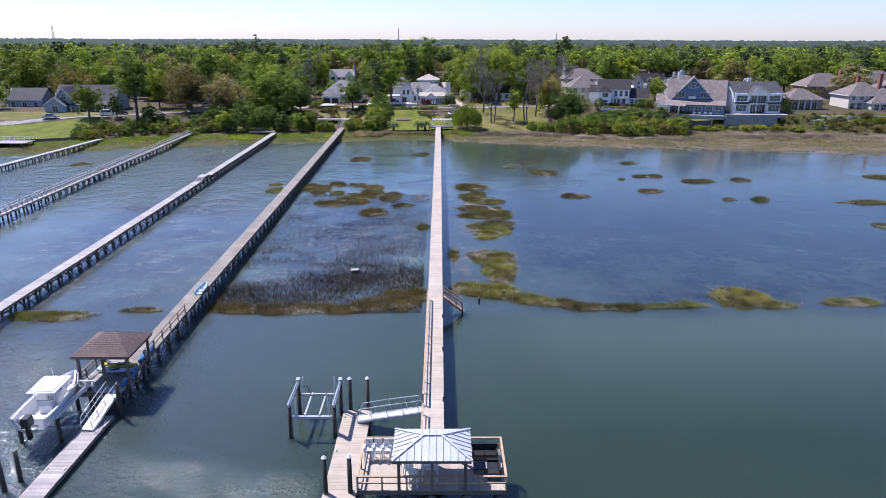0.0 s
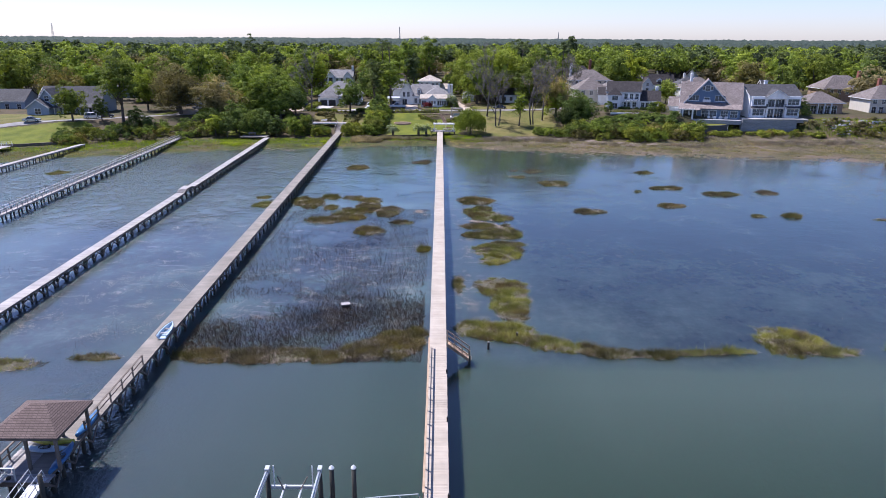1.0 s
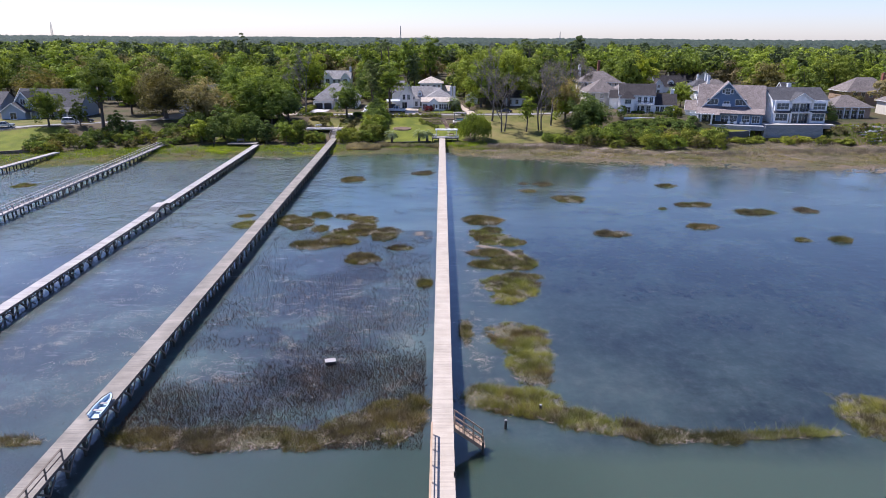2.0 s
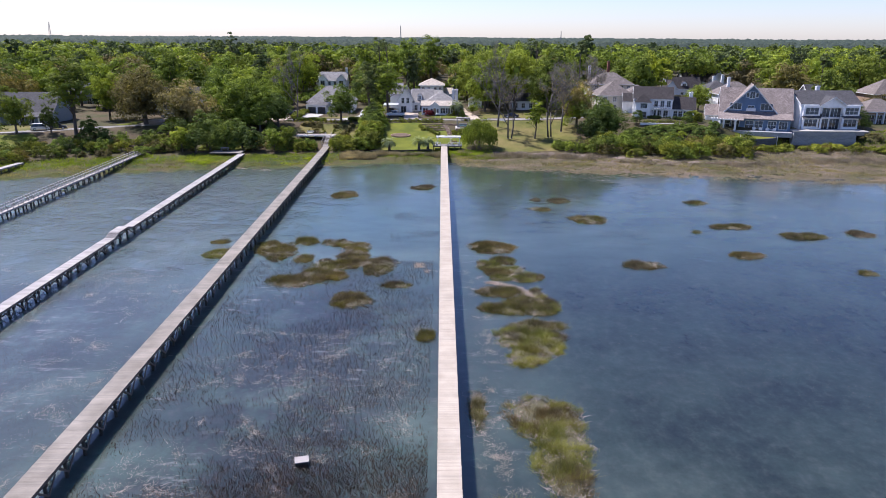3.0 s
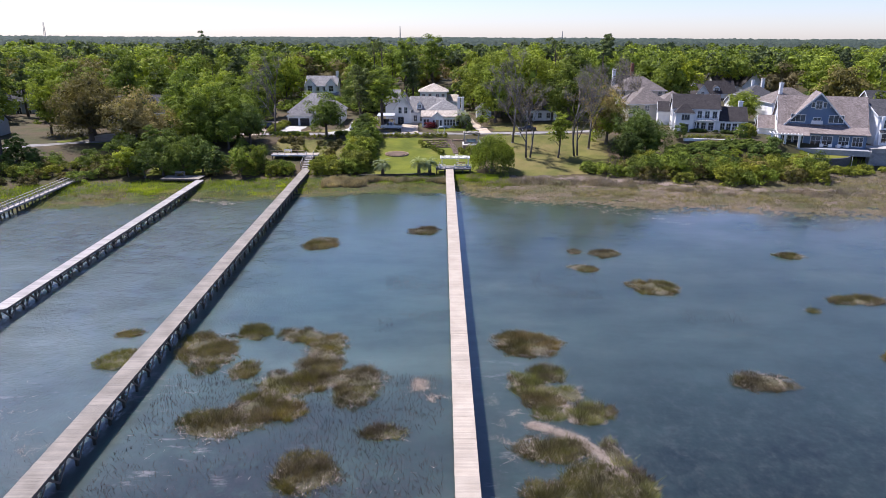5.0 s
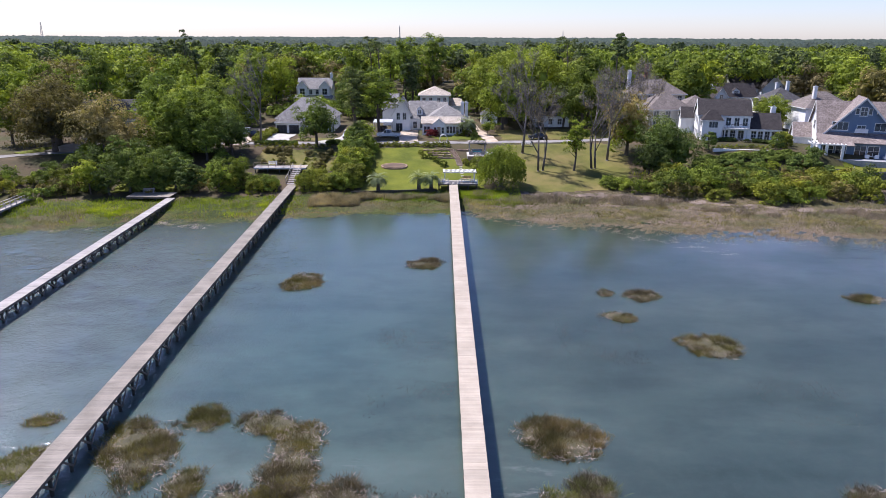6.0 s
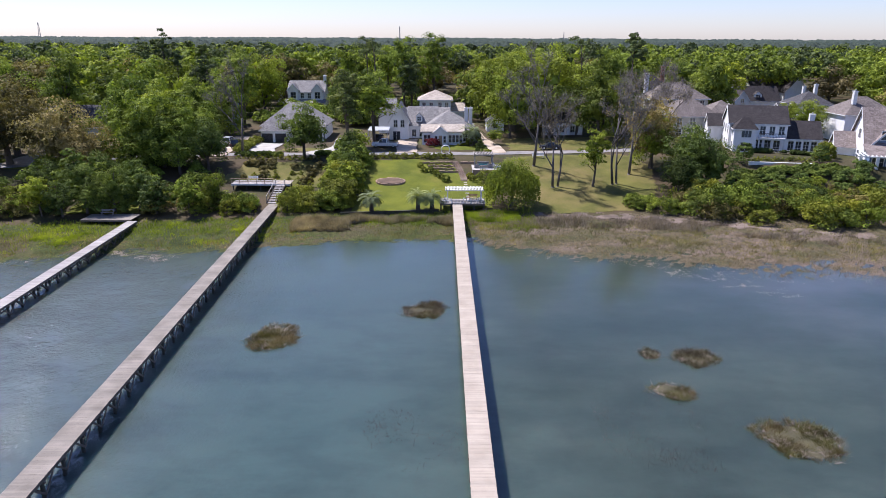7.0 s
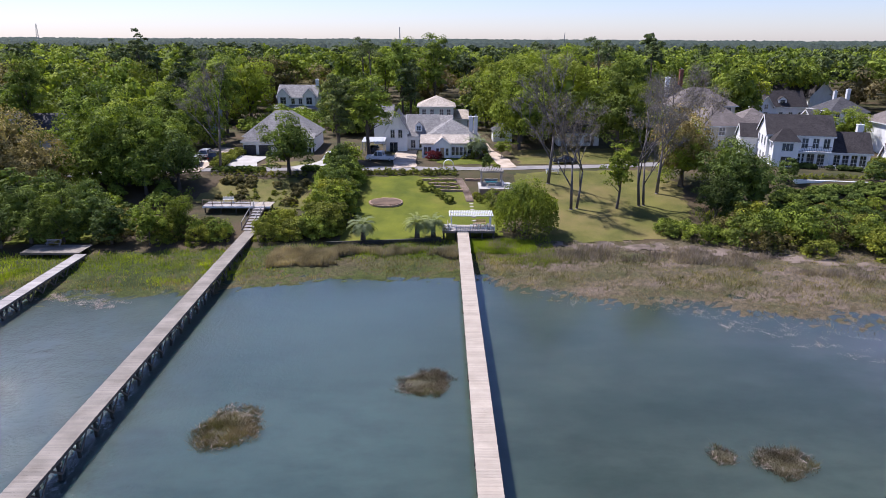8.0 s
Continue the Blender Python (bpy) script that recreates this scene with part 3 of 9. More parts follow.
build_ground()
LAWN_MID = ((-18.5, 213), (-17, 226), (-20.5, 236), (-20, 241), (-8, 241.5), (-1.5, 240), (1.5, 231), (3.5, 233), (6, 226), (5.5, 216.5), (0, 215.5), (-8, 214.5))
draped("lawn", LAWN_MID, LAWN, "bright green mown lawn sloping down to the shore", "lawn")
draped("lawn", ((10, 214.5), (9, 225), (9.5, 243), (20, 246), (34, 246.5), (38, 238), (36, 226), (31, 216.5), (20, 214)), LAWN_DRY, "yellowed dry lawn under tall bare trees", "lawn")
draped("lawn", ((-3, 251.5), (-7, 257.5), (6.5, 258), (9, 252)), LAWN, "green front lawn before the white cottage", "lawn")
draped("lawn", ((12, 252), (11, 268), (44, 270), (46, 254), (30, 252.5)), LAWN_DRY, "dry grass under trees behind the lane", "lawn")
draped("lawn", ((-41, 239), (-34, 239), (-23, 240), (-24, 226), (-36, 225.5), (-44, 229)), LAWN_DRY, "dry brown grass slope with low shrubs", "lawn", lift=0.09)
draped("lawn", ((-38, 249.5), (-37.5, 253), (-28, 253.5), (-27, 249.5)), LAWN_DRY, "dry grass patch between two driveways", "lawn", lift=0.09)
draped("lawn", ((-165, 183), (-165, 206), (-128, 205), (-106, 214), (-99, 206), (-101, 197), (-108, 192), (-122, 187)), LAWN, "green waterside lawn behind a timber bulkhead", "lawn")
draped("lawn", ((-160, 213), (-150, 226), (-130, 229), (-108, 226), (-98, 224), (-104, 218), (-128, 208)), LAWN_DRY, "sandy front lawn before the blue house", "lawn")
draped("lawn", ((-63, 210.5), (-64, 224), (-58, 232), (-52, 226), (-50, 212)), LAWN, "small sloping lawn between dark trees", "lawn")
draped("lawn", ((-92, 230), (-90, 238), (-72, 240), (-70, 234), (-80, 229)), LAWN, "green lawn by a sandy driveway", "lawn")
draped("lawn", ((77, 221.8), (80, 227.5), (92, 227), (92, 221.5)), LAWN, "small raised lawn above a stone wall", "lawn", lift=0.06)
strip("road", ((-190, 196), (-150, 203), (-128, 207.5), (-106, 218.5), (-85, 231), (-66, 241), (-50, 245), (-30, 246.5), (-20, 247.2), (-5, 247.5), (6, 247.8), (18, 249.5), (32, 250.5), (44, 251)), 3.2, ASPHALT, "narrow grey asphalt lane above the shore", "road")
strip("driveway", ((-41, 246), (-42.2, 252), (-41.8, 259)), 6.0, CONCRETE, "pale concrete driveway to a garage", "driveway", 0.15)
strip("driveway", ((-31, 246.6), (-27, 249.5), (-25.5, 254), (-25, 262)), 4.0, CONCRETE, "pale concrete driveway beside a hedge", "driveway", 0.15)
strip("driveway", ((-50, 243), (-50, 252), (-50, 268)), 5.0, SAND_DRIVE, "sandy driveway with parked cars", "driveway", 0.15)
strip("driveway", ((-10.5, 248), (-10.8, 255), (-11, 266)), 4.4, SAND_DRIVE, "tan paved driveway to a white cottage", "driveway", 0.15)
strip("driveway", ((9, 248.5), (8.5, 256), (6, 266), (5, 276)), 3.2, SAND_DRIVE, "sandy dirt track beside the cottage", "driveway", 0.15)
strip("driveway", ((-84, 232), (-84, 240), (-78, 250), (-76, 262)), 6.0, SAND_DRIVE, "pale sandy parking ground among trees", "driveway", 0.15)

# ---- piers ----
PILE_MESH = Geo().cyl(0, 0, -1.0, 0, 0.15, 0.14, 8).mesh("post", PILE_WOOD, True)
RAIL_POST = Geo().box(-0.05, 0.05, -0.05, 0.05, 0, 1.0).mesh("rail_post", RAIL_WOOD)


def planks(g, x0, x1, y0, y1, z, seed=0, pitch=0.148):
    """Deck boards laid across, each a little out of line."""
    rng = random.Random(seed)
    y = y0
    while y < y1 - 0.02:
        e0, e1, dz = rng.uniform(-0.01, 0.01), rng.uniform(-0.01, 0.01), rng.uniform(-0.004, 0.004)
        g.box(x0 + e0, x1 + e1, y, min(y + pitch - 0.007, y1), z - 0.04 + dz, z + dz)
        y += pitch
    return g


def planks_along(g, x0, x1, y0, y1, z, seed=0, pitch=0.148):
    rng = random.Random(seed)
    x = x0
    while x < x1 - 0.02:
        dz = rng.uniform(-0.006, 0.006)
        g.box(x, min(x + pitch - 0.007, x1), y0 + rng.uniform(-0.02, 0.02), y1 + rng.uniform(-0.02, 0.02), z - 0.04 + dz, z + dz)
        x += pitch
    return g


def pile_at(parent, x, y, top, r=1.0):
    return sub("post", PILE_MESH, parent, Matrix.Translation((x, y, top)) @ Matrix.Diagonal((r, r, top + 1.0, 1)))


def pier(label, x0, x1, start, end, width, z, deck, bay, braced, edge_mat, levels=(), drop=0.45):
    """A long timber pier; local y runs along it. levels: stretches (from, to, rise) of its deck."""
    yaw = math.degrees(math.atan2(-(x1 - x0), end - start))
    length = math.hypot(x1 - x0, end - start)
    p = thing("pier", pose(x0, start, 0, 0, 0, yaw), label, "pier", "piers over the marsh")
    w = width / 2

    def lift(y):
        return z + sum(r * min(1, max(0, min((y - a) / 1.5, (b - y) / 1.5))) for a, b, r in levels)
    g = Geo()
    rng = random.Random(int(start * 7 + x0))
    y = 0.0
    while y < length:
        e, dz = rng.uniform(-0.012, 0.012), rng.uniform(-0.003, 0.003)
        zz = lift(y) + dz
        g.box(-w + e, w + e, y, y + 0.146, zz - 0.04, zz)
        y += 0.15
    part("decking", g, deck, p, kind="stuff")
    cuts = [0.0] + [v for a, b, r in levels for v in (a, a + 1.5, b - 1.5, b)] + [length]
    for s in (-1, 1):
        for a, b in zip(cuts, cuts[1:]):
            part("stringer", Geo().bar((s * (w - 0.06), a, lift(a) - 0.17), (s * (w - 0.06), b, lift(b) - 0.17), 0.06, 0.24), edge_mat, p)
    brace = Geo().bar((-w + 0.1, 0, 0), (w - 0.1, 0, 0.9), 0.05, 0.14).mesh("brace", BEAM_WOOD)
    brace_b = Geo().bar((w - 0.1, 0, 0), (-w + 0.1, 0, 0.9), 0.05, 0.14).mesh("brace", BEAM_WOOD)
    knee = Geo().bar((0, -1.05, 0.0), (0, 0, -0.95), 0.06, 0.14).mesh("knee_brace", BEAM_WOOD)
    knee_b = Geo().bar((0, 1.05, 0.0), (0, 0, -0.95), 0.06, 0.14).mesh("knee_brace", BEAM_WOOD)
    cap = Geo().box(-w - 0.02, w + 0.02, -0.07, 0.07, -0.2, 0).mesh("cap_beam", BEAM_WOOD)
    n = int(length / bay)
    for i in range(n + 1):
        yy = min(i * bay + 0.3, length - 0.2)
        zz = lift(yy)
        for s in (-1, 1):
            pile_at(p, s * (w - 0.22), yy, zz - 0.24, 0.9)
        sub("cap_beam", cap, p, Matrix.Translation((0, yy, zz - 0.29)))
        if braced:
            sub("brace", brace if i % 2 else brace_b, p, Matrix.Translation((0, yy + 0.12, zz - 1.4)))
            sub("knee_brace", knee, p, Matrix.Translation((w - 0.03, yy, zz - 0.3)))
            sub("knee_brace", knee_b, p, Matrix.Translation((w - 0.03, yy, zz - 0.3)))
    return p, length, lift


def railing(parent, x, y0, y1, z, mat=RAIL_WOOD, gap=1.8, high=1.0, rails=(0.5, 0.95), name="railing"):
    n = max(1, round((y1 - y0) / gap))
    top = part(name, Geo().box(x - 0.07, x + 0.07, y0, y1, z + high - 0.04, z + high), mat, parent)
    for r in rails:
        part("rail", Geo().box(x - 0.02, x + 0.02, y0, y1, z + r - 0.07, z + r + 0.03), mat, top)
    post = Geo().box(x - 0.045, x + 0.045, -0.045, 0.045, z - 0.1, z + high - 0.042).mesh("rail_post", mat)
    for i in range(n + 1):
        sub("rail_post", post, top, Matrix.Translation((0, y0 + 0.05 + (y1 - y0 - 0.1) * i / n, 0)))
    return top


def railing_x(parent, x0, x1, y, z, mat=RAIL_WOOD, gap=1.5, high=1.0, rails=(0.5, 0.95)):
    n = max(1, round((x1 - x0) / gap))
    top = part("railing", Geo().box(x0, x1, y - 0.07, y + 0.07, z + high - 0.04, z + high), mat, parent)
    for r in rails:
        part("rail", Geo().box(x0, x1, y - 0.02, y + 0.02, z + r - 0.07, z + r + 0.03), mat, top)
    post = Geo().box(-0.045, 0.045, y - 0.045, y + 0.045, z - 0.1, z + high - 0.042).mesh("rail_post", mat)
    for i in range(n + 1):
        sub("rail_post", post, top, Matrix.Translation((x0 + 0.05 + (x1 - x0 - 0.1) * i / n, 0, 0)))
    return top


DECK_Z = 2.2
main_pier, MAIN_LEN, _ = pier("long straight pier of pale new boards on dark piles", -0.47, -0.50, 39.75, 214.85, 1.6, DECK_Z, DECK_NEW, 3.0, False, DECK_NEW)
railing(main_pier, -0.77, 5.7, 27.6, DECK_Z)
railing(main_pier, -0.77, 0.2, 4.4, DECK_Z)
pier_b, B_LEN, _ = pier("long weathered brown pier with cross-braced piles", -26.78, -31.15, 49.2, 216.5, 1.75, 1.72, DECK_OLD, 2.6, True, BEAM_WOOD)
pier_c, C_LEN, _ = pier("grey weathered pier on slim piles with a raised hump", -46.9, -50.4, 60.0, 206.0, 1.5, 1.45, DECK_GREY, 2.5, True, BEAM_WOOD, levels=((73.5, 79.5, 0.45),))
pier_d, D_LEN, D_LIFT = pier("narrow grey pier with a pale handrail on both sides", -71.5, -75.4, 98.0, 206.0, 1.3, 1.45, DECK_GREY, 2.4, False, DECK_GREY)
pier_e, E_LEN, _ = pier("short grey pier beside a bulkhead", -100.5, -96.4, 122.0, 192.0, 1.5, 1.5, DECK_GREY, 2.4, False, DECK_GREY)
for s in (-0.6, 0.6):
    railing(pier_d, s, 0.0, D_LEN, 1.45, DECK_GREY, 1.6, 0.9, (0.45,))
railing(pier_b, 0.8, 4.8, 15.5, 1.72, BEAM_WOOD, 2.2, 0.95, (0.5,))


def stair_to_water():
    st = thing("stair", pose(0.36, 68.1, DECK_Z), "wooden steps with handrails going down to the water", "stairs")
    for s in (0.0, 0.95):
        part("stringer", Geo().bar((0.0, s, -0.1), (2.2, s, -1.75), 0.05, 0.26), RAIL_WOOD, st)
        h = part("handrail", Geo().bar((0.0, s, 0.95), (2.2, s, -0.75), 0.07, 0.09), RAIL_WOOD, st)
        for i in range(4):
            x = 0.05 + i * 0.7
            part("rail_post", Geo().box(x - 0.04, x + 0.04, s - 0.04, s + 0.04, -0.2 - x * 0.75, 0.93 - x * 0.77), RAIL_WOOD, h)
        part("rail", Geo().bar((0.0, s, 0.45), (2.2, s, -1.25), 0.04, 0.08), RAIL_WOOD, h)
    for i in range(9):
        x = 0.1 + i * 0.245
        part("tread", Geo().box(x, x + 0.26, 0.02, 0.93, -0.2 - i * 0.184, -0.16 - i * 0.184), RAIL_WOOD, st)
    for s in (0.0, 0.95):
        part("post", Geo().cyl(2.15, s, -3.0, -1.2, 0.1, sides=8), PILE_WOOD, st)


stair_to_water()


def end_deck():
    """The deck with the metal-roofed shelter at the pier's end."""
    x0, x1, y0, y1 = -5.15, 4.2, 35.35, 39.7
    d = thing("deck", pose(0, 0, 0), "square timber deck of pale boards with railings at the pier end", "deck")
    part("decking", planks_along(Geo(), x0, x1, y0, y1, DECK_Z, 5), DECK_NEW, d, kind="stuff")
    for yy in (y0 + 0.03, y1 - 0.03):
        part("rim_joist", Geo().box(x0, x1, yy - 0.03, yy + 0.03, DECK_Z - 0.32, DECK_Z - 0.05), BEAM_WOOD, d)
    for xx in (x0 + 0.03, x1 - 0.03):
        part("rim_joist", Geo().box(xx - 0.03, xx + 0.03, y0 + 0.07, y1 - 0.07, DECK_Z - 0.32, DECK_Z - 0.05), BEAM_WOOD, d)
    for i in range(5):
        px = x0 + 0.3 + i * (x1 - x0 - 0.6) / 4
        for py in (y0 + 0.25, y1 - 0.25):
            pile_at(d, px, py, DECK_Z - 0.33, 1.0)
        if i < 4:
            w = (x1 - x0 - 0.6) / 4
            part("brace", Geo().bar((px, y0 + 0.1, 0.5), (px + w, y0 + 0.1, DECK_Z - 0.5), 0.05, 0.15), BEAM_WOOD, d)
            part("brace", Geo().bar((px + w, y0 + 0.04, 0.5), (px, y0 + 0.04, DECK_Z - 0.5), 0.05, 0.15), BEAM_WOOD, d)
    railing_x(d, x0, x1, y0 + 0.06, DECK_Z)
    railing(d, x1 - 0.06, y0 + 0.15, y1 - 0.15, DECK_Z)
    railing_x(d, 2.0, x1, y1 - 0.06, DECK_Z)
    railing_x(d, x0, -1.3, y1 - 0.06, DECK_Z)
    railing(d, x0 + 0.06, y0 + 0.15, y1 - 0.15, DECK_Z)


end_deck()


def shelter(label, x0, x1, y0, y1, floor, eave, rise, roof, post_mat, ribs, ridge):
    """A hip-roofed open shelter on posts; ribs: standing seams along the slopes."""
    s = thing("shelter", pose((x0 + x1) / 2, (y0 + y1) / 2, floor), label, "shelter")
    hx, hy, e = (x1 - x0) / 2, (y1 - y0) / 2, eave - floor
    A, B, C, D = (-hx, -hy, e), (hx, -hy, e), (hx, hy, e), (-hx, hy, e)
    R0, R1 = (-ridge / 2, 0, e + rise), (ridge / 2, 0, e + rise)
    g = Geo()
    for face in ((A, B, R1, R0), (C, D, R0, R1), (B, C, R1), (D, A, R0)):
        g.slab(face, 0.06)
    rf = part("roof", g, roof, s)
    part("fascia", Geo().box(-hx + 0.05, hx - 0.05, -hy + 0.05, -hy + 0.09, e - 0.24, e - 0.07).box(-hx + 0.05, hx - 0.05, hy - 0.09, hy - 0.05, e - 0.24, e - 0.07)
         .box(-hx + 0.05, -hx + 0.09, -hy + 0.1, hy - 0.1, e - 0.24, e - 0.07).box(hx - 0.09, hx - 0.05, -hy + 0.1, hy - 0.1, e - 0.24, e - 0.07), post_mat, s)
    if ribs:
        seam = Geo()
        k = int(2 * hx / 0.42)
        for i in range(1, k):
            x = -hx + 2 * hx * i / k
            t = 1.0 if abs(x) <= ridge / 2 else (hx - abs(x)) / (hx - ridge / 2)
            for sg in (-1, 1):
                seam.bar((x, sg * hy, e + 0.03), (x, sg * hy * (1 - t), e + rise * t + 0.03), 0.035, 0.05)
        k = int(2 * hy / 0.42)
        for i in range(1, k):
            y = -hy + 2 * hy * i / k
            t = 1 - abs(y) / hy
            for sg in (-1, 1):
                seam.bar((sg * hx, y, e + 0.03), (sg * (hx - (hx - ridge / 2) * t), y, e + rise * t + 0.03), 0.035, 0.05)
        part("seam", seam, roof, rf)
        for p, q in ((A, R0), (B, R1), (C, R1), (D, R0), (R0, R1)):
            part("ridge_cap", Geo().bar((p[0], p[1], p[2] + 0.03), (q[0], q[1], q[2] + 0.03), 0.16, 0.06), roof, rf)
    nx = 3 if 2 * hx > 4 else 2
    for i in range(nx):
        for sy in (-1, 1):
            x = -hx + 0.4 + (2 * hx - 0.8) * i / (nx - 1)
            part("post", Geo().box(x - 0.09, x + 0.09, sy * (hy - 0.4) - 0.09, sy * (hy - 0.4) + 0.09, 0, e - 0.07), post_mat, s)
    return s


shelter("open shelter with a white standing-seam metal hip roof", -2.9, 2.0, 34.95, 38.45, DECK_Z, 4.6, 0.68, WHITE_METAL, BEAM_WOOD, True, 1.1)


def float_dock(label, x0, x1, y0, y1, seed, mat, skew=0.0):
    f = thing("floating_dock", pose((x0 + x1) / 2, (y0 + y1) / 2, 0.5, 0, 0, skew), label, "floating dock")
    hx, hy = (x1 - x0) / 2, (y1 - y0) / 2
    part("decking", planks(Geo(), -hx, hx, -hy, hy, 0, seed), mat, f, kind="stuff")
    part("frame", Geo().box(-hx, hx, -hy, -hy + 0.1, -0.3, -0.045).box(-hx, hx, hy - 0.1, hy, -0.3, -0.045).box(-hx, -hx + 0.1, -hy + 0.1, hy - 0.1, -0.3, -0.045).box(hx - 0.1, hx, -hy + 0.1, hy - 0.1, -0.3, -0.045), BEAM_WOOD, f)
    k = max(2, int(hy))
    for i in range(k):
        y = -hy + 0.6 + (2 * hy - 1.6) * i / (k - 1)
        part("float", Geo().box(-hx + 0.15, hx - 0.15, y, y + 0.8, -0.75, -0.31), BLACK_PLASTIC, f)
    for sx in (-1, 1):
        for i in range(3):
            y = -hy + 1 + (2 * hy - 2) * i / 2
            c = part("cleat", Geo().box(sx * (hx - 0.2) - 0.03, sx * (hx - 0.2) + 0.03, y - 0.05, y + 0.05, 0, 0.06).box(sx * (hx - 0.2) - 0.02, sx * (hx - 0.2) + 0.02, y - 0.16, y + 0.16, 0.06, 0.1), ALU, f)
    return f


float_dock("pale plank floating dock tied between tall piles", -7.65, -5.45, 36.5, 47.6, 3, DECK_NEW)
float_dock("grey plank floating dock partly in shade", -27.3, -25.7, 33.0, 46.8, 4, DECK_GREY)


def mooring_pile(x, y, top, capped=True):
    p = thing("mooring_post", pose(x, y, -1.0), "tall dark timber pile with a white conical cap", "pile", "mooring piles")
    part("post", Geo().cyl(0, 0, 0, top + 1.0, 0.17, 0.15, 10), PILE_WOOD, p, smooth=True)
    if capped:
        part("cap", Geo().cyl(0, 0, top + 1.0, top + 1.05, 0.18, 0.18, 10).cyl(0, 0, top + 1.05, top + 1.22, 0.18, 0.03, 10), WHITE_PAINT, p, "white plastic cap")


for x, y in ((-7.15, 47.85), (-5.75, 47.9), (-7.45, 37.3), (-5.85, 37.4)):
    mooring_pile(x, y, 3.15)
for x, y, top in ((-29.1, 38.2, 2.4), (-28.6, 39.2, 2.4), (-25.4, 47.3, 3.0)):
    mooring_pile(x, y, top, False)


def gangway(label, a, b, width, mat):
    """A ramp from a to b with pipe rails."""
    a, b = Vector(a), Vector(b)
    d = b - a
    L = d.length
    q = d.to_track_quat("Y", "Z").to_matrix().to_4x4()
    gw = thing("gangway", Matrix.Translation(a) @ q, label, "gangway")
    w = width / 2
    part("walkway", planks(Geo(), -w, w, 0, L, 0.05, 9, 0.25), mat, gw, kind="stuff")
    for s in (-1, 1):
        part("beam", Geo().box(s * w - 0.04, s * w + 0.04, 0, L, -0.14, 0.0), mat, gw)
        h = part("handrail", Geo().tube([(s * w, 0.1, 0.0), (s * w, 0.1, 0.95), (s * w, L * 0.5, 1.02), (s * w, L - 0.5, 0.98), (s * w, L - 0.1, 0.5), (s * w, L - 0.1, 0.0)], [0.03] * 6, 6), mat, gw)
        part("rail", Geo().tube([(s * w, 0.1, 0.5), (s * w, L - 0.15, 0.5)], [0.025] * 2, 6), mat, h)
        for i in range(1, 4):
            part("rail_post", Geo().tube([(s * w, L * i / 4, 0), (s * w, L * i / 4, 1.0)], [0.025] * 2, 6), mat, h)


gangway("white aluminium gangway with pipe handrails down to the float", (-1.3, 44.9, 2.2), (-6.3, 46.2, 0.62), 0.95, WHITE_METAL)
gangway("white gangway leading down to the grey float", (-26.3, 48.7, 1.75), (-26.7, 44.6, 0.58), 0.9, WHITE_METAL)


def boat_lift(label, x0, x1, y0, y1, top, group, cradle):
    """Four piles, two top beams and cradle beams hung on cables."""
    b = thing("boat_lift", pose((x0 + x1) / 2, (y0 + y1) / 2, -1.0), label, "boat lift", group)
    hx, hy, t, c = (x1 - x0) / 2, (y1 - y0) / 2, top + 1.0, cradle + 1.0
    for sx in (-1, 1):
        for sy in (-1, 1):
            part("post", Geo().cyl(sx * hx, sy * hy, 0, t, 0.16, 0.15, 10), PILE_WOOD, b, smooth=True)
        bm = part("top_beam", Geo().box(sx * hx - 0.1, sx * hx + 0.1, -hy - 0.25, hy + 0.25, t, t + 0.22), WHITE_METAL, b)
        part("motor", Geo().box(sx * hx - 0.13, sx * hx + 0.13, hy - 0.1, hy + 0.35, t + 0.225, t + 0.42), WHITE_METAL, bm)
        part("drive_shaft", Geo().tube([(sx * hx, -hy - 0.2, t + 0.3), (sx * hx, hy - 0.12, t + 0.3)], [0.04, 0.04], 8), ALU, bm)
        for sy in (-1, 1):
            part("guide_post", Geo().tube([(sx * (hx - 0.45), sy * (hy - 0.1), c - 0.1), (sx * (hx - 0.45), sy * (hy - 0.1), t + 0.7)], [0.04, 0.04], 8), WHITE_PAINT, b, "white pipe guide post")
    for sy in (-1, 1):
        part("cradle_beam", Geo().box(-hx + 0.2, hx - 0.2, sy * hy - 0.08, sy * hy + 0.08, c - 0.2, c), WHITE_METAL, b)
    for sx in (-1, 1):
        part("bunk", Geo().bar((sx * 0.55, -hy, c + 0.06), (sx * 0.55, hy, c + 0.06), 0.1, 0.12), WHITE_METAL, b)
        part("bunk_arm", Geo().bar((sx * 0.5, hy - 0.6, c + 0.1), (sx * 0.95, hy - 0.3, c + 0.9), 0.06, 0.06), BEAM_WOOD, b)
    return b


boat_lift("empty aluminium boat lift on four dark piles", -11.25, -7.9, 44.45, 47.8, 2.75, "boat lifts", 1.9)
boat_lift("aluminium boat lift on dark piles holding a white boat", -31.3, -28.35, 43.9, 48.6, 2.1, "boat lifts", 1.35)

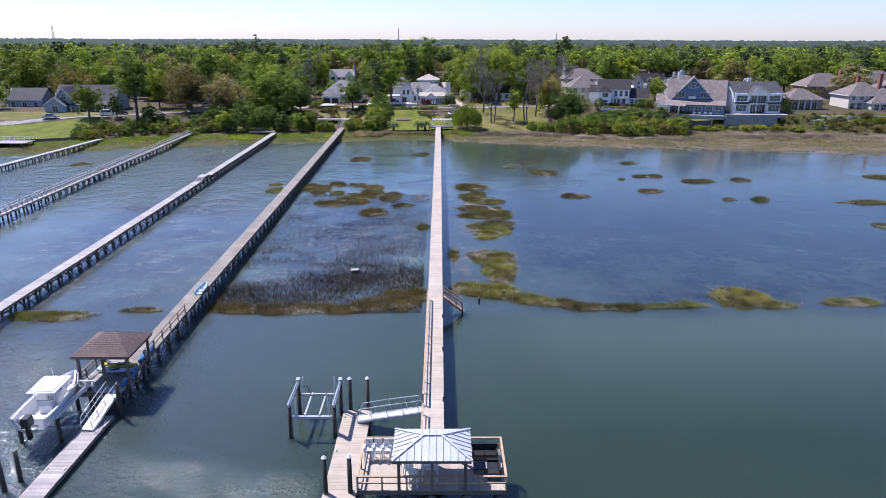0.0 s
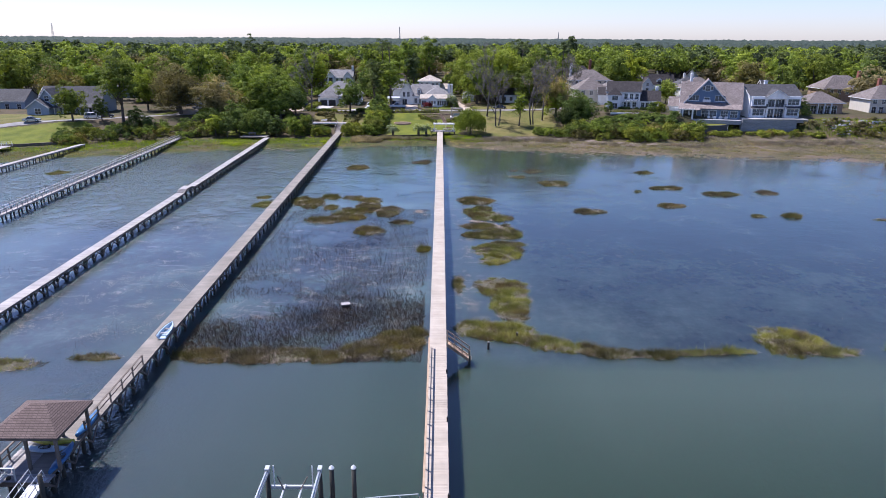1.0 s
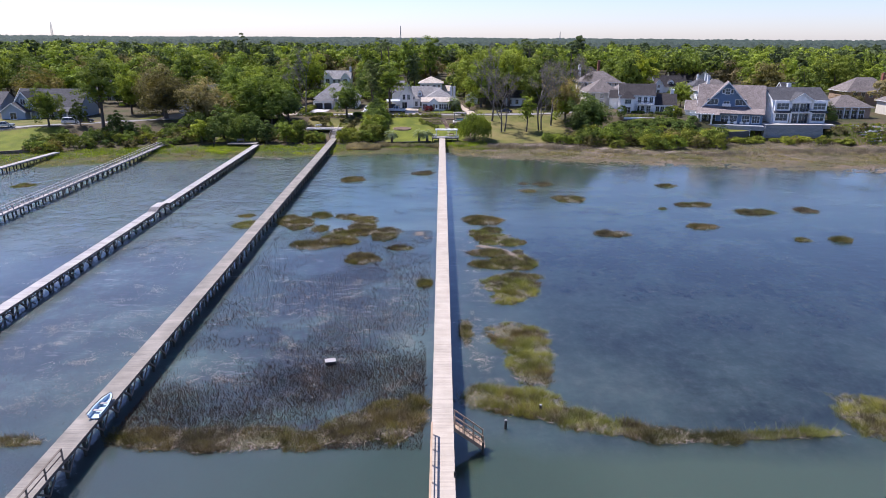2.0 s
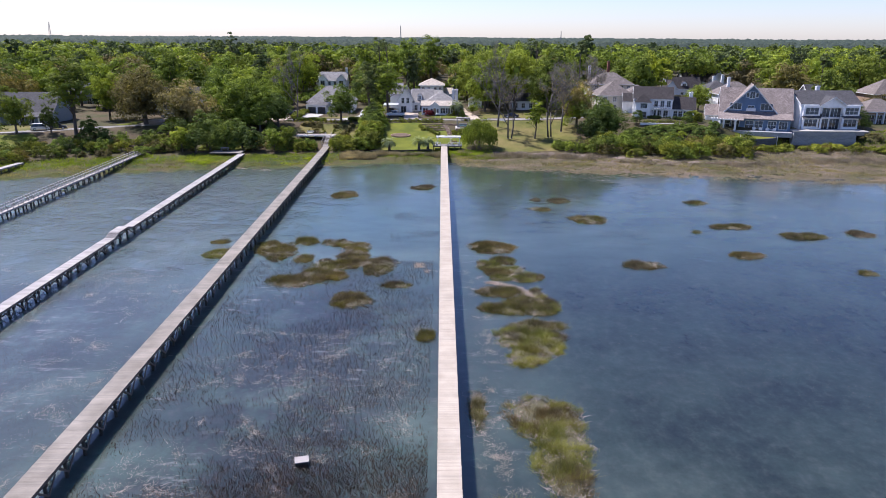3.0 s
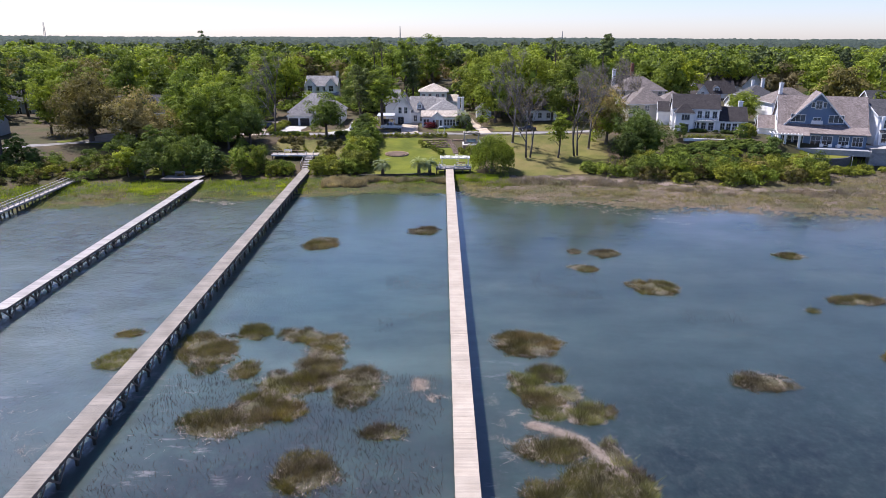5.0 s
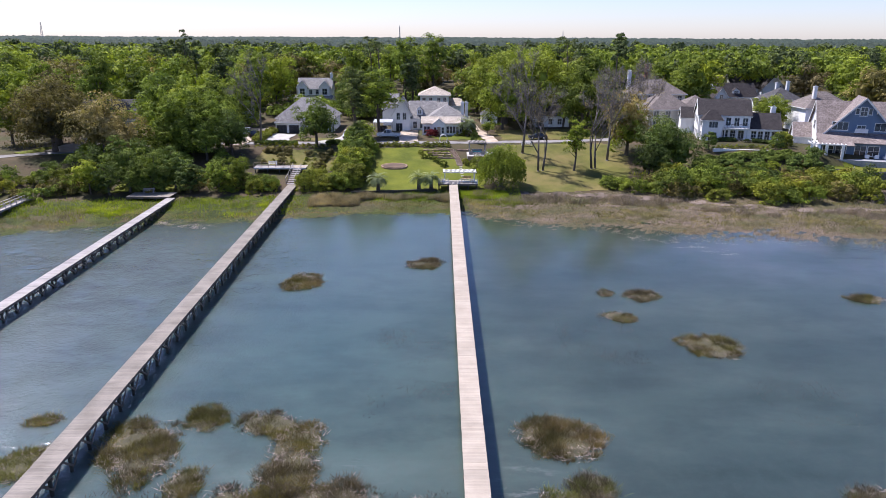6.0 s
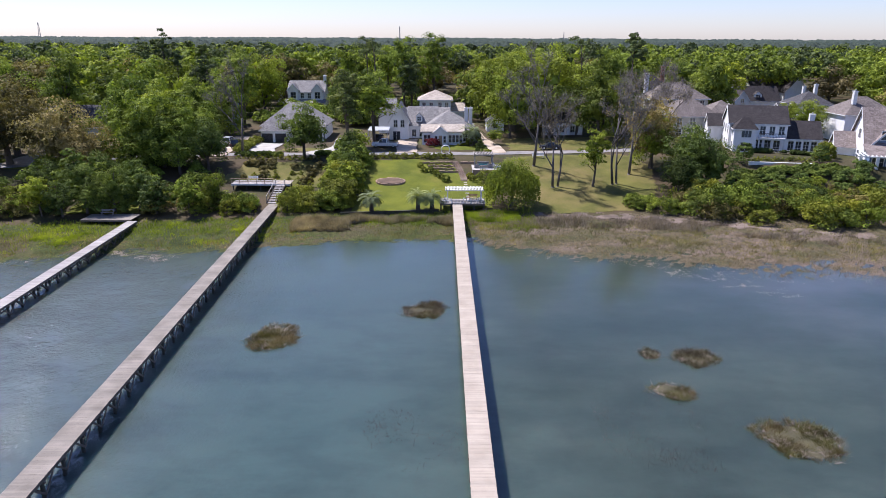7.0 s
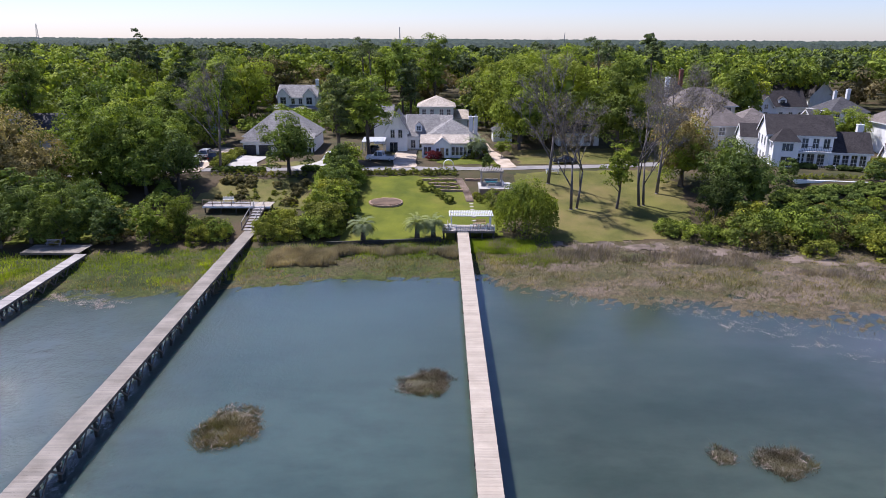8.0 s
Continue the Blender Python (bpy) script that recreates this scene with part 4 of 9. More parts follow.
# the roofed landing on the weathered pier
def landing():
    d = thing("deck", pose(0, 0, 0), "weathered timber landing under a brown roof", "deck")
    part("decking", planks(Geo(), -29.6, -27.7, 48.3, 54.2, 1.73, 8), DECK_GREY, d, kind="stuff")
    part("rim_joist", Geo().box(-29.6, -25.6, 48.22, 48.29, 1.43, 1.7), BEAM_WOOD, d)
    part("decking", planks(Geo(), -27.69, -25.6, 48.3, 49.15, 1.73, 12), DECK_GREY, d, kind="stuff")
    for x in (-29.4, -28.0, -26.4):
        for y in (48.5, 51.2, 54.0):
            pile_at(d, x, y, 1.68, 1.0)
    railing_x(d, -29.6, -27.7, 48.36, 1.73, WHITE_METAL, 1.2, 1.0, (0.5,))
    railing(d, -29.55, 49.0, 54.1, 1.73, BEAM_WOOD)


landing()
shelter("open shelter with a brown shingled hip roof", -29.85, -25.1, 49.2, 54.0, 1.73, 4.4, 1.15, ROOF_BROWN, BEAM_WOOD, False, 1.0)

# ---- houses ----
FACES = {"S": 0.0, "E": 90.0, "N": 180.0, "W": -90.0}


def wing(h, x0, x1, y0, y1, z0, high, roof, rise, over, wall_mat, roof_mat, label=""):
    """A block of a house with its roof: hip, gx (ridge along x), gy (ridge along y) or flat."""
    e = z0 + high
    g = Geo().box(x0, x1, y0, y1, z0, e)
    xm, ym = (x0 + x1) / 2, (y0 + y1) / 2
    if roof == "gx":
        g.add([(x0, y0, e), (x0, y1, e), (x0, ym, e + rise), (x1, y0, e), (x1, y1, e), (x1, ym, e + rise)], [(0, 2, 1), (3, 4, 5), (0, 3, 5, 2), (1, 2, 5, 4)])
    if roof == "gy":
        g.add([(x0, y0, e), (x1, y0, e), (xm, y0, e + rise), (x0, y1, e), (x1, y1, e), (xm, y1, e + rise)], [(0, 1, 2), (3, 5, 4), (0, 2, 5, 3), (1, 4, 5, 2)])
    w = part("wall", g, wall_mat, h, label)
    r = Geo()
    o = over
    if roof == "gx":
        k = rise / ((y1 - y0) / 2)
        for s, ye in ((-1, y0), (1, y1)):
            c = [(x0 - o, ye + s * o, e - k * o), (x1 + o, ye + s * o, e - k * o), (x1 + o, ym, e + rise), (x0 - o, ym, e + rise)]
            r.slab([(x, y, z + 0.2) for x, y, z in (c if s < 0 else c[::-1])], 0.18)
    elif roof == "gy":
        k = rise / ((x1 - x0) / 2)
        for s, xe in ((-1, x0), (1, x1)):
            c = [(xe + s * o, y1 + o, e - k * o), (xe + s * o, y0 - o, e - k * o), (xm, y0 - o, e + rise), (xm, y1 + o, e + rise)]
            r.slab([(x, y, z + 0.2) for x, y, z in (c if s < 0 else c[::-1])], 0.18)
    elif roof == "hip":
        dx, dy = x1 - x0, y1 - y0
        half = min(dx, dy) / 2
        if dx >= dy:
            R0, R1 = (x0 + half, ym, e + rise), (x1 - half, ym, e + rise)
        else:
            R0, R1 = (xm, y0 + half, e + rise), (xm, y1 - half, e + rise)
        z = e + 0.02 - rise / half * o * 0.5
        A, B, C, D = (x0 - o, y0 - o, z), (x1 + o, y0 - o, z), (x1 + o, y1 + o, z), (x0 - o, y1 + o, z)
        if dx >= dy:
            faces = ((A, B, R1, R0), (C, D, R0, R1), (B, C, R1), (D, A, R0))
        else:
            faces = ((A, B, R0), (C, D, R1), (B, C, R1, R0), (D, A, R0, R1))
        for f in faces:
            r.slab(f, 0.16)
    else:
        r.box(x0 - o, x1 + o, y0 - o, y1 + o, e, e + 0.25)
    part("roof", r, roof_mat, h)
    # eaves board
    if roof == "hip":
        part("fascia", Geo().box(x0 - o, x1 + o, y0 - o - 0.03, y0 - o, z - 0.2, z - 0.01).box(x0 - o - 0.03, x0 - o, y0 - o, y1 + o, z - 0.2, z - 0.01), WHITE_PAINT, h)
    if roof == "gx":
        zz = e - rise / ((y1 - y0) / 2) * o + 0.02
        part("fascia", Geo().box(x0 - o, x1 + o, y0 - o - 0.03, y0 - o, zz - 0.12, zz + 0.14), WHITE_PAINT, h)
    if roof in ("gx", "gy"):
        g = Geo()
        if roof == "gy":
            k = rise / ((x1 - x0) / 2)
            for s, xe in ((-1, x0), (1, x1)):
                g.bar((xe + s * o, y0 - o - 0.02, e - k * o + 0.02), (xm, y0 - o - 0.02, e + rise + 0.02), 0.05, 0.3)
        else:
            k = rise / ((y1 - y0) / 2)
            for s, ye in ((-1, y0), (1, y1)):
                g.bar((x0 - o - 0.02, ye + s * o, e - k * o + 0.02), (x0 - o - 0.02, ym, e + rise + 0.02), 0.05, 0.3)
        part("barge_board", g, WHITE_PAINT, h)
    return w


def window(h, x, y, z, w, high, face="S", bars=(1, 1), frame_mat=None, name="window"):
    """A framed window standing a little proud of its wall; z is its sill."""
    m = Matrix.Translation((x, y, z)) @ pose(0, 0, 0, 0, 0, FACES[face])
    t = 0.11
    o, i = (w / 2 + t, -t, high + t), (w / 2, 0.0, high)
    ring = [(sx * x, yy, z) for yy in (-0.07, 0.03) for x, lo, hi in (o, i) for sx, z in ((-1, lo), (1, lo), (1, hi), (-1, hi))]
    faces = []
    for k in range(4):
        n = (k + 1) % 4
        faces += [(k, n, 4 + n, 4 + k), (8 + k, 12 + k, 12 + n, 8 + n), (k, 8 + k, 8 + n, n), (4 + k, 4 + n, 12 + n, 12 + k)]
    mat = frame_mat or WHITE_PAINT
    ob = part(name, Geo().add(ring, faces), mat, h)
    ob.matrix_basis = m
    for k in range(1, bars[0] + 1):
        xx = -w / 2 + w * k / (bars[0] + 1)
        part("glazing_bar", Geo().box(xx - 0.03, xx + 0.03, -0.05, -0.026, 0, high), mat, ob)
    for k in range(1, bars[1] + 1):
        zz = high * k / (bars[1] + 1)
        part("glazing_bar", Geo().box(-w / 2, w / 2, -0.048, -0.028, zz - 0.025, zz + 0.025), mat, ob)
    part("pane", Geo().box(-w / 2, w / 2, -0.025, 0.03, 0, high), GLASS, ob)
    part("sill", Geo().box(-w / 2 - 0.18, w / 2 + 0.18, -0.13, 0.0, -t - 0.06, -t - 0.003), frame_mat or WHITE_PAINT, ob)
    return ob


def row_of(h, xs, y, z, w, high, face="S", bars=(1, 1)):
    for x in xs:
        if face in "SN":
            window(h, x, y, z, w, high, face, bars)
        else:
            window(h, y, x, z, w, high, face, bars)


def chimney(h, x, y, z0, z1, w, mat):
    c = part("chimney", Geo().box(x - w / 2, x + w / 2, y - w / 2, y + w / 2, z0, z1).box(x - w / 2 - 0.08, x + w / 2 + 0.08, y - w / 2 - 0.08, y + w / 2 + 0.08, z1, z1 + 0.18), mat, h)
    part("flue", Geo().cyl(x, y, z1 + 0.18, z1 + 0.5, 0.16, sides=8), STONE_GREY, c)


def columns(h, xs, y, z0, z1, r=0.13):
    for x in xs:
        part("column", Geo().box(x - r, x + r, y - r, y + r, z0, z1), WHITE_PAINT, h)


def balustrade(h, x0, x1, y, z, high=0.95, mat=None, gap=0.3):
    mat = mat or WHITE_PAINT
    b = part("balustrade", Geo().box(x0, x1, y - 0.04, y + 0.04, z + high - 0.08, z + high).box(x0, x1, y - 0.03, y + 0.03, z + 0.08, z + 0.14), mat, h)
    g = Geo()
    n = int((x1 - x0) / gap)
    for i in range(n + 1):
        x = x0 + (x1 - x0) * i / n
        g.box(x - 0.02, x + 0.02, y - 0.02, y + 0.02, z, z + high - 0.08)
    part("spindles", g, mat, b)


def dormer(h, x, y, z, w=1.5, high=1.3, rise=0.7, wall=None, roof=None, deep=2.2):
    g = Geo().box(x - w / 2, x + w / 2, y, y + deep, z, z + high)
    g.add([(x - w / 2, y, z + high), (x + w / 2, y, z + high), (x, y, z + high + rise), (x - w / 2, y + deep, z + high), (x + w / 2, y + deep, z + high), (x, y + deep, z + high + rise)], [(0, 1, 2), (3, 5, 4), (0, 2, 5, 3), (1, 4, 5, 2)])
    d = part("dormer", g, wall or WHITE_SIDING, h)
    r = Geo()
    for s in (-1, 1):
        c = [(x + s * (w / 2 + 0.15), y + deep, z + high - 0.1), (x + s * (w / 2 + 0.15), y - 0.15, z + high - 0.1), (x, y - 0.15, z + high + rise + 0.08), (x, y + deep, z + high + rise + 0.08)]
        r.slab(c if s < 0 else c[::-1], 0.08)
    part("dormer_roof", r, roof or ROOF_LIGHT, d)
    window(d, x, y, z + 0.25, w * 0.55, high - 0.4)


def house(label, x, y, z, yaw=0.0):
    return thing("house", pose(x, y, z, 0, 0, yaw), label, "house", "houses along the shore")


def white_two_storey():
    h = house("white two-storey house with a dark brown roof and chimney", 62.9, 249.1, 6.1, -14.0)
    h.scale = (0.9, 1.0, 1.0)
    wing(h, -6.2, 6.2, -3.0, 5.5, -1.0, 6.7, "gx", 3.1, 0.35, WHITE_SIDING, ROOF_DARK)
    wing(h, -5.6, -0.9, -6.3, -2.9, -1.0, 6.0, "hip", 2.0, 0.35, WHITE_SIDING, ROOF_DARK)
    wing(h, 6.2, 13.5, -2.6, 4.5, -1.0, 3.9, "gx", 3.0, 0.4, WHITE_SIDING, ROOF_DARK)
    wing(h, -9.6, -6.3, 5.2, 11.0, -1.0, 5.0, "gx", 2.2, 0.3, WHITE_SIDING, ROOF_DARK)
    row_of(h, (-3.0,), -6.3, 3.2, 2.0, 1.3, bars=(2, 0))
    row_of(h, (-3.0,), -6.3, 0.4, 1.9, 1.7, bars=(1, 1))
    for z in (0.5, 3.4):
        for y in (-1.4, 1.3, 4.0):
            window(h, -6.2, y, z, 1.0, 1.6, "W")
        window(h, -5.6, -4.6, z, 1.0, 1.6, "W")
    row_of(h, (0.5, 2.4, 4.3), -3.0, 0.2, 1.3, 2.1, bars=(1, 2))
    row_of(h, (1.0, 3.0, 5.0), -3.0, 3.4, 1.1, 1.7)
    row_of(h, (7.4, 9.0, 10.6, 12.2), -2.6, 0.1, 1.1, 2.1, bars=(1, 2))
    part("porch_deck", Geo().box(-1.0, 13.8, -6.0, -2.95, -1.0, -0.1), STONE_GREY, h)
    part("balcony", Geo().box(0.0, 5.6, -4.6, -3.05, 2.75, 2.95), WHITE_PAINT, h)
    columns(h, (0.2, 2.8, 5.4), -4.5, -0.1, 2.75)
    balustrade(h, 0.0, 5.6, -4.55, 2.95, mat=BLACK_PLASTIC)
    balustrade(h, -0.9, 13.7, -5.95, -0.1)
    chimney(h, 12.3, 2.2, 1.0, 7.2, 1.1, WHITE_PAINT)
    door = part("door", Geo().box(-1.0, 0.0, -3.06, -3.0, -0.1, 2.1), WHITE_PAINT, h)


white_two_storey()


def curb_wall():
    w = thing("garden_wall", pose(0, 0, 0), "low white garden wall at the edge of a clipped hedge", "wall")
    for i in range(8):
        a, b = (54.8 + i * 1.8, 232.1 - i * 0.16), (54.8 + (i + 1) * 1.8 - 0.02, 232.1 - (i + 1) * 0.16)
        za, zb = 6.35 - 0.03 * i, 6.32 - 0.03 * i
        part("section", Geo().slab([(a[0], a[1], za), (b[0], b[1], zb), (b[0], b[1] + 0.5, zb), (a[0], a[1] + 0.5, za)], 0.9), WHITE_PAINT, w)


curb_wall()


def blue_gabled():
    h = house("blue shingled house with a large front gable and cedar roof", 89.0, 238.6, 5.0, -19.0)
    wing(h, -9.0, 9.3, -7.0, 7.0, -1.0, 4.5, "gx", 7.0, 0.5, WHITE_SIDING, ROOF_CEDAR)
    wing(h, -8.2, 5.8, -6.1, 0.5, 2.6, 1.5, "gy", 7.6, 0.6, BLUE_SIDING, ROOF_CEDAR)
    part("wall", Geo().box(-8.8, 9.0, -9.5, -7.02, -1.0, 2.9), BLUE_SIDING, h)
    row_of(h, (-5.2, 2.8), -6.12, 5.1, 3.0, 1.6, bars=(2, 0))
    row_of(h, (-1.2,), -6.12, 5.0, 1.5, 1.1, bars=(1, 1))
    row_of(h, (-1.2,), -6.12, 8.2, 1.2, 1.7, bars=(1, 1))
    row_of(h, (-2.4, 0.0), -6.12, 8.5, 0.6, 1.1, bars=(0, 0))
    part("balcony", Geo().box(-2.4, 0.0, -6.9, -6.13, 4.65, 4.85).box(-2.4, 0.0, -6.9, -6.8, 4.85, 5.5), WHITE_PAINT, h)
    for sx in (-1, 1):
        for k in (2.4, 4.6):
            part("bracket", Geo().bar((-1.2 + sx * k, -6.13, 11.0 - k), (-1.2 + sx * k, -6.7, 11.6 - k), 0.14, 0.14), WHITE_PAINT, h)
    part("skirt_roof", Geo().slab([(-9.6, -12.0, 2.6), (-3.0, -12.0, 2.6), (-3.0, -6.2, 4.3), (-9.6, -6.2, 4.3)], 0.16).slab([(-2.98, -10.6, 3.0), (9.5, -10.6, 3.0), (9.5, -6.2, 4.3), (-2.98, -6.2, 4.3)], 0.16), ROOF_CEDAR, h)
    row_of(h, (-1.4, 1.0), -9.52, 0.3, 2.0, 2.0, bars=(1, 1))
    row_of(h, (4.4, 7.2), -9.52, 0.3, 2.0, 2.0, bars=(2, 1))
    columns(h, (-11.0, -8.2, -5.2), -12.6, -0.2, 2.6, 0.24)
    part("porch_deck", Geo().box(-11.4, 9.3, -13.4, -9.52, -1.4, -0.15), STONE_GREY, h)
    pg = part("pergola", Geo().box(-11.5, -4.6, -12.7, -12.5, 2.6, 2.82).box(-11.5, -9.62, -10.2, -10.0, 2.6, 2.82), WHITE_PAINT, h)
    for i in range(10):
        x = -11.3 + i * 0.72
        part("rafter", Geo().box(x - 0.06, x + 0.06, -13.3, -12.04 if x > -9.7 else -9.6, 2.824, 3.0), WHITE_PAINT, pg)
    row_of(h, (-7.4, -5.0), -9.52, 0.2, 1.9, 2.2, bars=(1, 1))
    for y in (-4.5, -1.0, 2.5):
        window(h, -9.0, y, 0.6, 1.2, 1.7, "W")
    window(h, -9.0, 0.0, 4.6, 1.6, 1.8, "W")
    wing(h, -12.6, -9.05, 1.0, 6.5, -1.0, 3.6, "gx", 2.6, 0.4, WHITE_SIDING, ROOF_CEDAR)


blue_gabled()


def white_modern():
    h = house("white shingle-roofed house with recessed central balcony above a grey wall", 107.1, 237, 5.3)
    h.scale = (1.1, 1.0, 1.04)
    wing(h, -7.4, 7.4, -6.0, 6.0, -1.0, 7.3, "gx", 3.0, 0.4, WHITE_SIDING, ROOF_GREY)
    wing(h, -2.9, 2.9, -7.2, -1.0, 5.5, 0.75, "gy", 1.9, 0.4, WHITE_SIDING, ROOF_GREY)
    for x in (-5.0, 5.0):
        part("wall", Geo().box(x - 2.1, x + 2.1, -6.9, -6.02, -1.0, 6.1), WHITE_SIDING, h)
        window(h, x, -6.9, 3.7, 3.2, 1.7, "S", (2, 1))
        window(h, x, -6.9, 0.5, 3.2, 1.9, "S", (2, 1))
        part("skirt_roof", Geo().slab([(x - 2.4, -7.6, 2.85), (x + 2.4, -7.6, 2.85), (x + 2.4, -6.92, 3.3), (x - 2.4, -6.92, 3.3)], 0.12), ROOF_GREY, h)
    part("balcony", Geo().box(-2.85, 2.85, -7.6, -6.02, 2.75, 3.0), WHITE_PAINT, h)
    balustrade(h, -2.8, 2.8, -7.5, 3.0, 0.95, BLACK_PLASTIC)
    columns(h, (-2.7, 2.7), -7.4, -0.4, 2.75, 0.2)
    columns(h, (-2.7, 2.7), -7.0, 3.95, 5.5, 0.16)
    row_of(h, (-1.4, 1.4), -6.02, 3.05, 2.4, 2.2, bars=(2, 0))
    row_of(h, (-1.4, 1.4), -6.02, -0.3, 2.4, 2.7, bars=(2, 0))
    wing(h, -13.0, -7.5, 0.5, 9.0, -1.0, 5.8, "gy", 3.4, 0.5, WHITE_SIDING, ROOF_CEDAR)
    window(h, -10.2, 0.5, 0.8, 1.0, 1.6, "S")
    window(h, -10.2, 0.5, 4.2, 1.0, 1.4, "S")
    wing(h, -7.4, -2.0, 6.1, 14.0, -1.0, 6.2, "hip", 2.8, 0.5, WHITE_SIDING, ROOF_TAN)
    part("terrace", Geo().box(-11.0, 7.6, -12.0, -6.95, -1.2, -0.15), CONCRETE, h)
    chimney(h, 0.5, 3.5, 7.5, 10.2, 0.9, WHITE_PAINT)


white_modern()


def terrace_walls():
    """Retaining walls of the two shore houses, in courses of blocks."""
    w = thing("retaining_wall", pose(102.9, 224.2, 0.2), "tall grey block retaining wall along the shore", "retaining wall", kind="structure")
    part("core", Geo().prism([(-9.0, 0), (9.0, 0), (8.6, 4.9), (-8.3, 4.9)], 0.12, 1.5), STONE_GREY, w)
    me = Geo().box(-0.58, 0.58, 0, 0.12, 0.01, 0.37).mesh("block", STONE_GREY)
    for r in range(13):
        k = 15
        for i in range(k):
            x = -8.3 + 1.18 * i + (0.55 if r % 2 else 0)
            if -8.9 + r * 0.05 < x - 0.58 and x + 0.58 < 8.98 - r * 0.03:
                sub("block", me, w, Matrix.Translation((x, 0.0, r * 0.38)))
    part("coping", Geo().box(-8.5, 8.8, -0.1, 1.6, 4.94, 5.1), CONCRETE, w)
    c = thing("retaining_wall", pose(83.2, 229.5, 0.2), "curved dark stone retaining wall below a lawn", "retaining wall", kind="structure")
    me = Geo().box(-0.42, 0.42, -0.2, 0.16, 0.01, 0.33).mesh("block", STONE_DARK)
    for r in range(10):
        for i in range(20):
            a = math.radians(-148 + 6.0 * (i + 0.5 * (r % 2)))
            x, y = 8.3 * math.cos(a), 8.6 * math.sin(a)
            sub("block", me, c, Matrix.Translation((x, y, r * 0.34)) @ pose(0, 0, 0, 0, 0, math.degrees(a) + 90))
    g = Geo()
    for i in range(20):
        a, b = math.radians(-150 + 6 * i), math.radians(-144 + 6 * i)
        g.add([(8.15 * math.cos(a), 8.45 * math.sin(a), 0), (8.15 * math.cos(b), 8.45 * math.sin(b), 0), (8.15 * math.cos(b), 8.45 * math.sin(b), 3.42), (8.15 * math.cos(a), 8.45 * math.sin(a), 3.42)], [(0, 1, 2, 3)])
    part("core", g, STONE_DARK, c)
    top = [(8.15 * math.cos(math.radians(-150 + 6 * i)), 8.45 * math.sin(math.radians(-150 + 6 * i)), 3.43) for i in range(21)]
    part("turf", Geo().slab(top + [(0, 1.0, 3.43)], 0.1), LAWN, c, "clipped grass behind the wall top")


terrace_walls()


def brick_hip():
    h = house("tan brick house with a low brownish-grey hip roof", 129.3, 246, 5.0)
    wing(h, -6.0, 6.0, -4.5, 5.5, -1.5, 5.5, "hip", 3.2, 0.7, BRICK_WALL, ROOF_TAN)
    row_of(h, (-3.8, -1.5, 0.8, 3.1), -4.5, 0.3, 1.8, 2.5, bars=(1, 1))
    columns(h, (-2.6, -0.4, 1.9), -5.0, -0.4, 3.8, 0.16)
    window(h, -6.0, 0.5, 0.8, 1.4, 1.6, "W")
    g = house("long house with brownish-grey hip roofs and brick chimneys", 156, 247, 5.0)
    wing(g, -10, 4, -3, 9, -1.5, 6.6, "hip", 4.2, 0.6, CREAM_SIDING, ROOF_TAN)
    wing(g, -4, 16, -7, 3, -1.5, 4.4, "hip", 3.2, 0.6, CREAM_SIDING, ROOF_TAN)
    wing(g, 4, 18, 2, 14, -1.5, 7.5, "hip", 4.2, 0.6, CREAM_SIDING, ROOF_TAN)
    row_of(g, (-2.2, 0.2, 2.6, 5.4, 8.2, 11.0), -7.0, 0.2, 1.6, 1.9, bars=(1, 1))
    row_of(g, (-8.5, -6.0), -3.0, 0.4, 1.5, 1.9, bars=(1, 1))
    row_of(g, (-8.5, -5.5, -2.0, 1.5), -3.0, 3.4, 1.3, 1.4, bars=(1, 1))
    chimney(g, -3.5, 4.5, 5, 11.2, 1.1, RED_BRICK)
    chimney(g, 5.0, 5.0, 5, 12.0, 1.1, RED_BRICK)
    part("terrace", Geo().box(-5, 18, -13, -7.1, -2.5, -0.3), CONCRETE, g)
    k = house("grey-roofed house with a red brick chimney", 158, 285, 5.6)
    wing(k, -9, 9, -6, 6, -1, 6.5, "hip", 4.6, 0.6, BRICK_WALL, ROOF_TAN)
    row_of(k, (-6, -3, 0, 3, 6), -6, 3.4, 1.2, 1.5)
    chimney(k, 6.5, -1.0, 5, 11.6, 1.2, RED_BRICK)
    k = house("small grey gabled house behind trees", 127, 275, 5.6)
    wing(k, -5, 5, -4, 4, -1, 6.0, "gx", 3.6, 0.5, CREAM_SIDING, ROOF_GREY)
    row_of(k, (-3, 0, 3), -4, 3.0, 1.1, 1.4)
    k = house("far grey-roofed house among trees", 188, 300, 6)
    wing(k, -9, 9, -5, 5, -1, 7.0, "hip", 4.2, 0.6, CREAM_SIDING, ROOF_TAN)
    row_of(k, (-6, -2, 2, 6), -5, 3.0, 1.2, 1.5)


brick_hip()


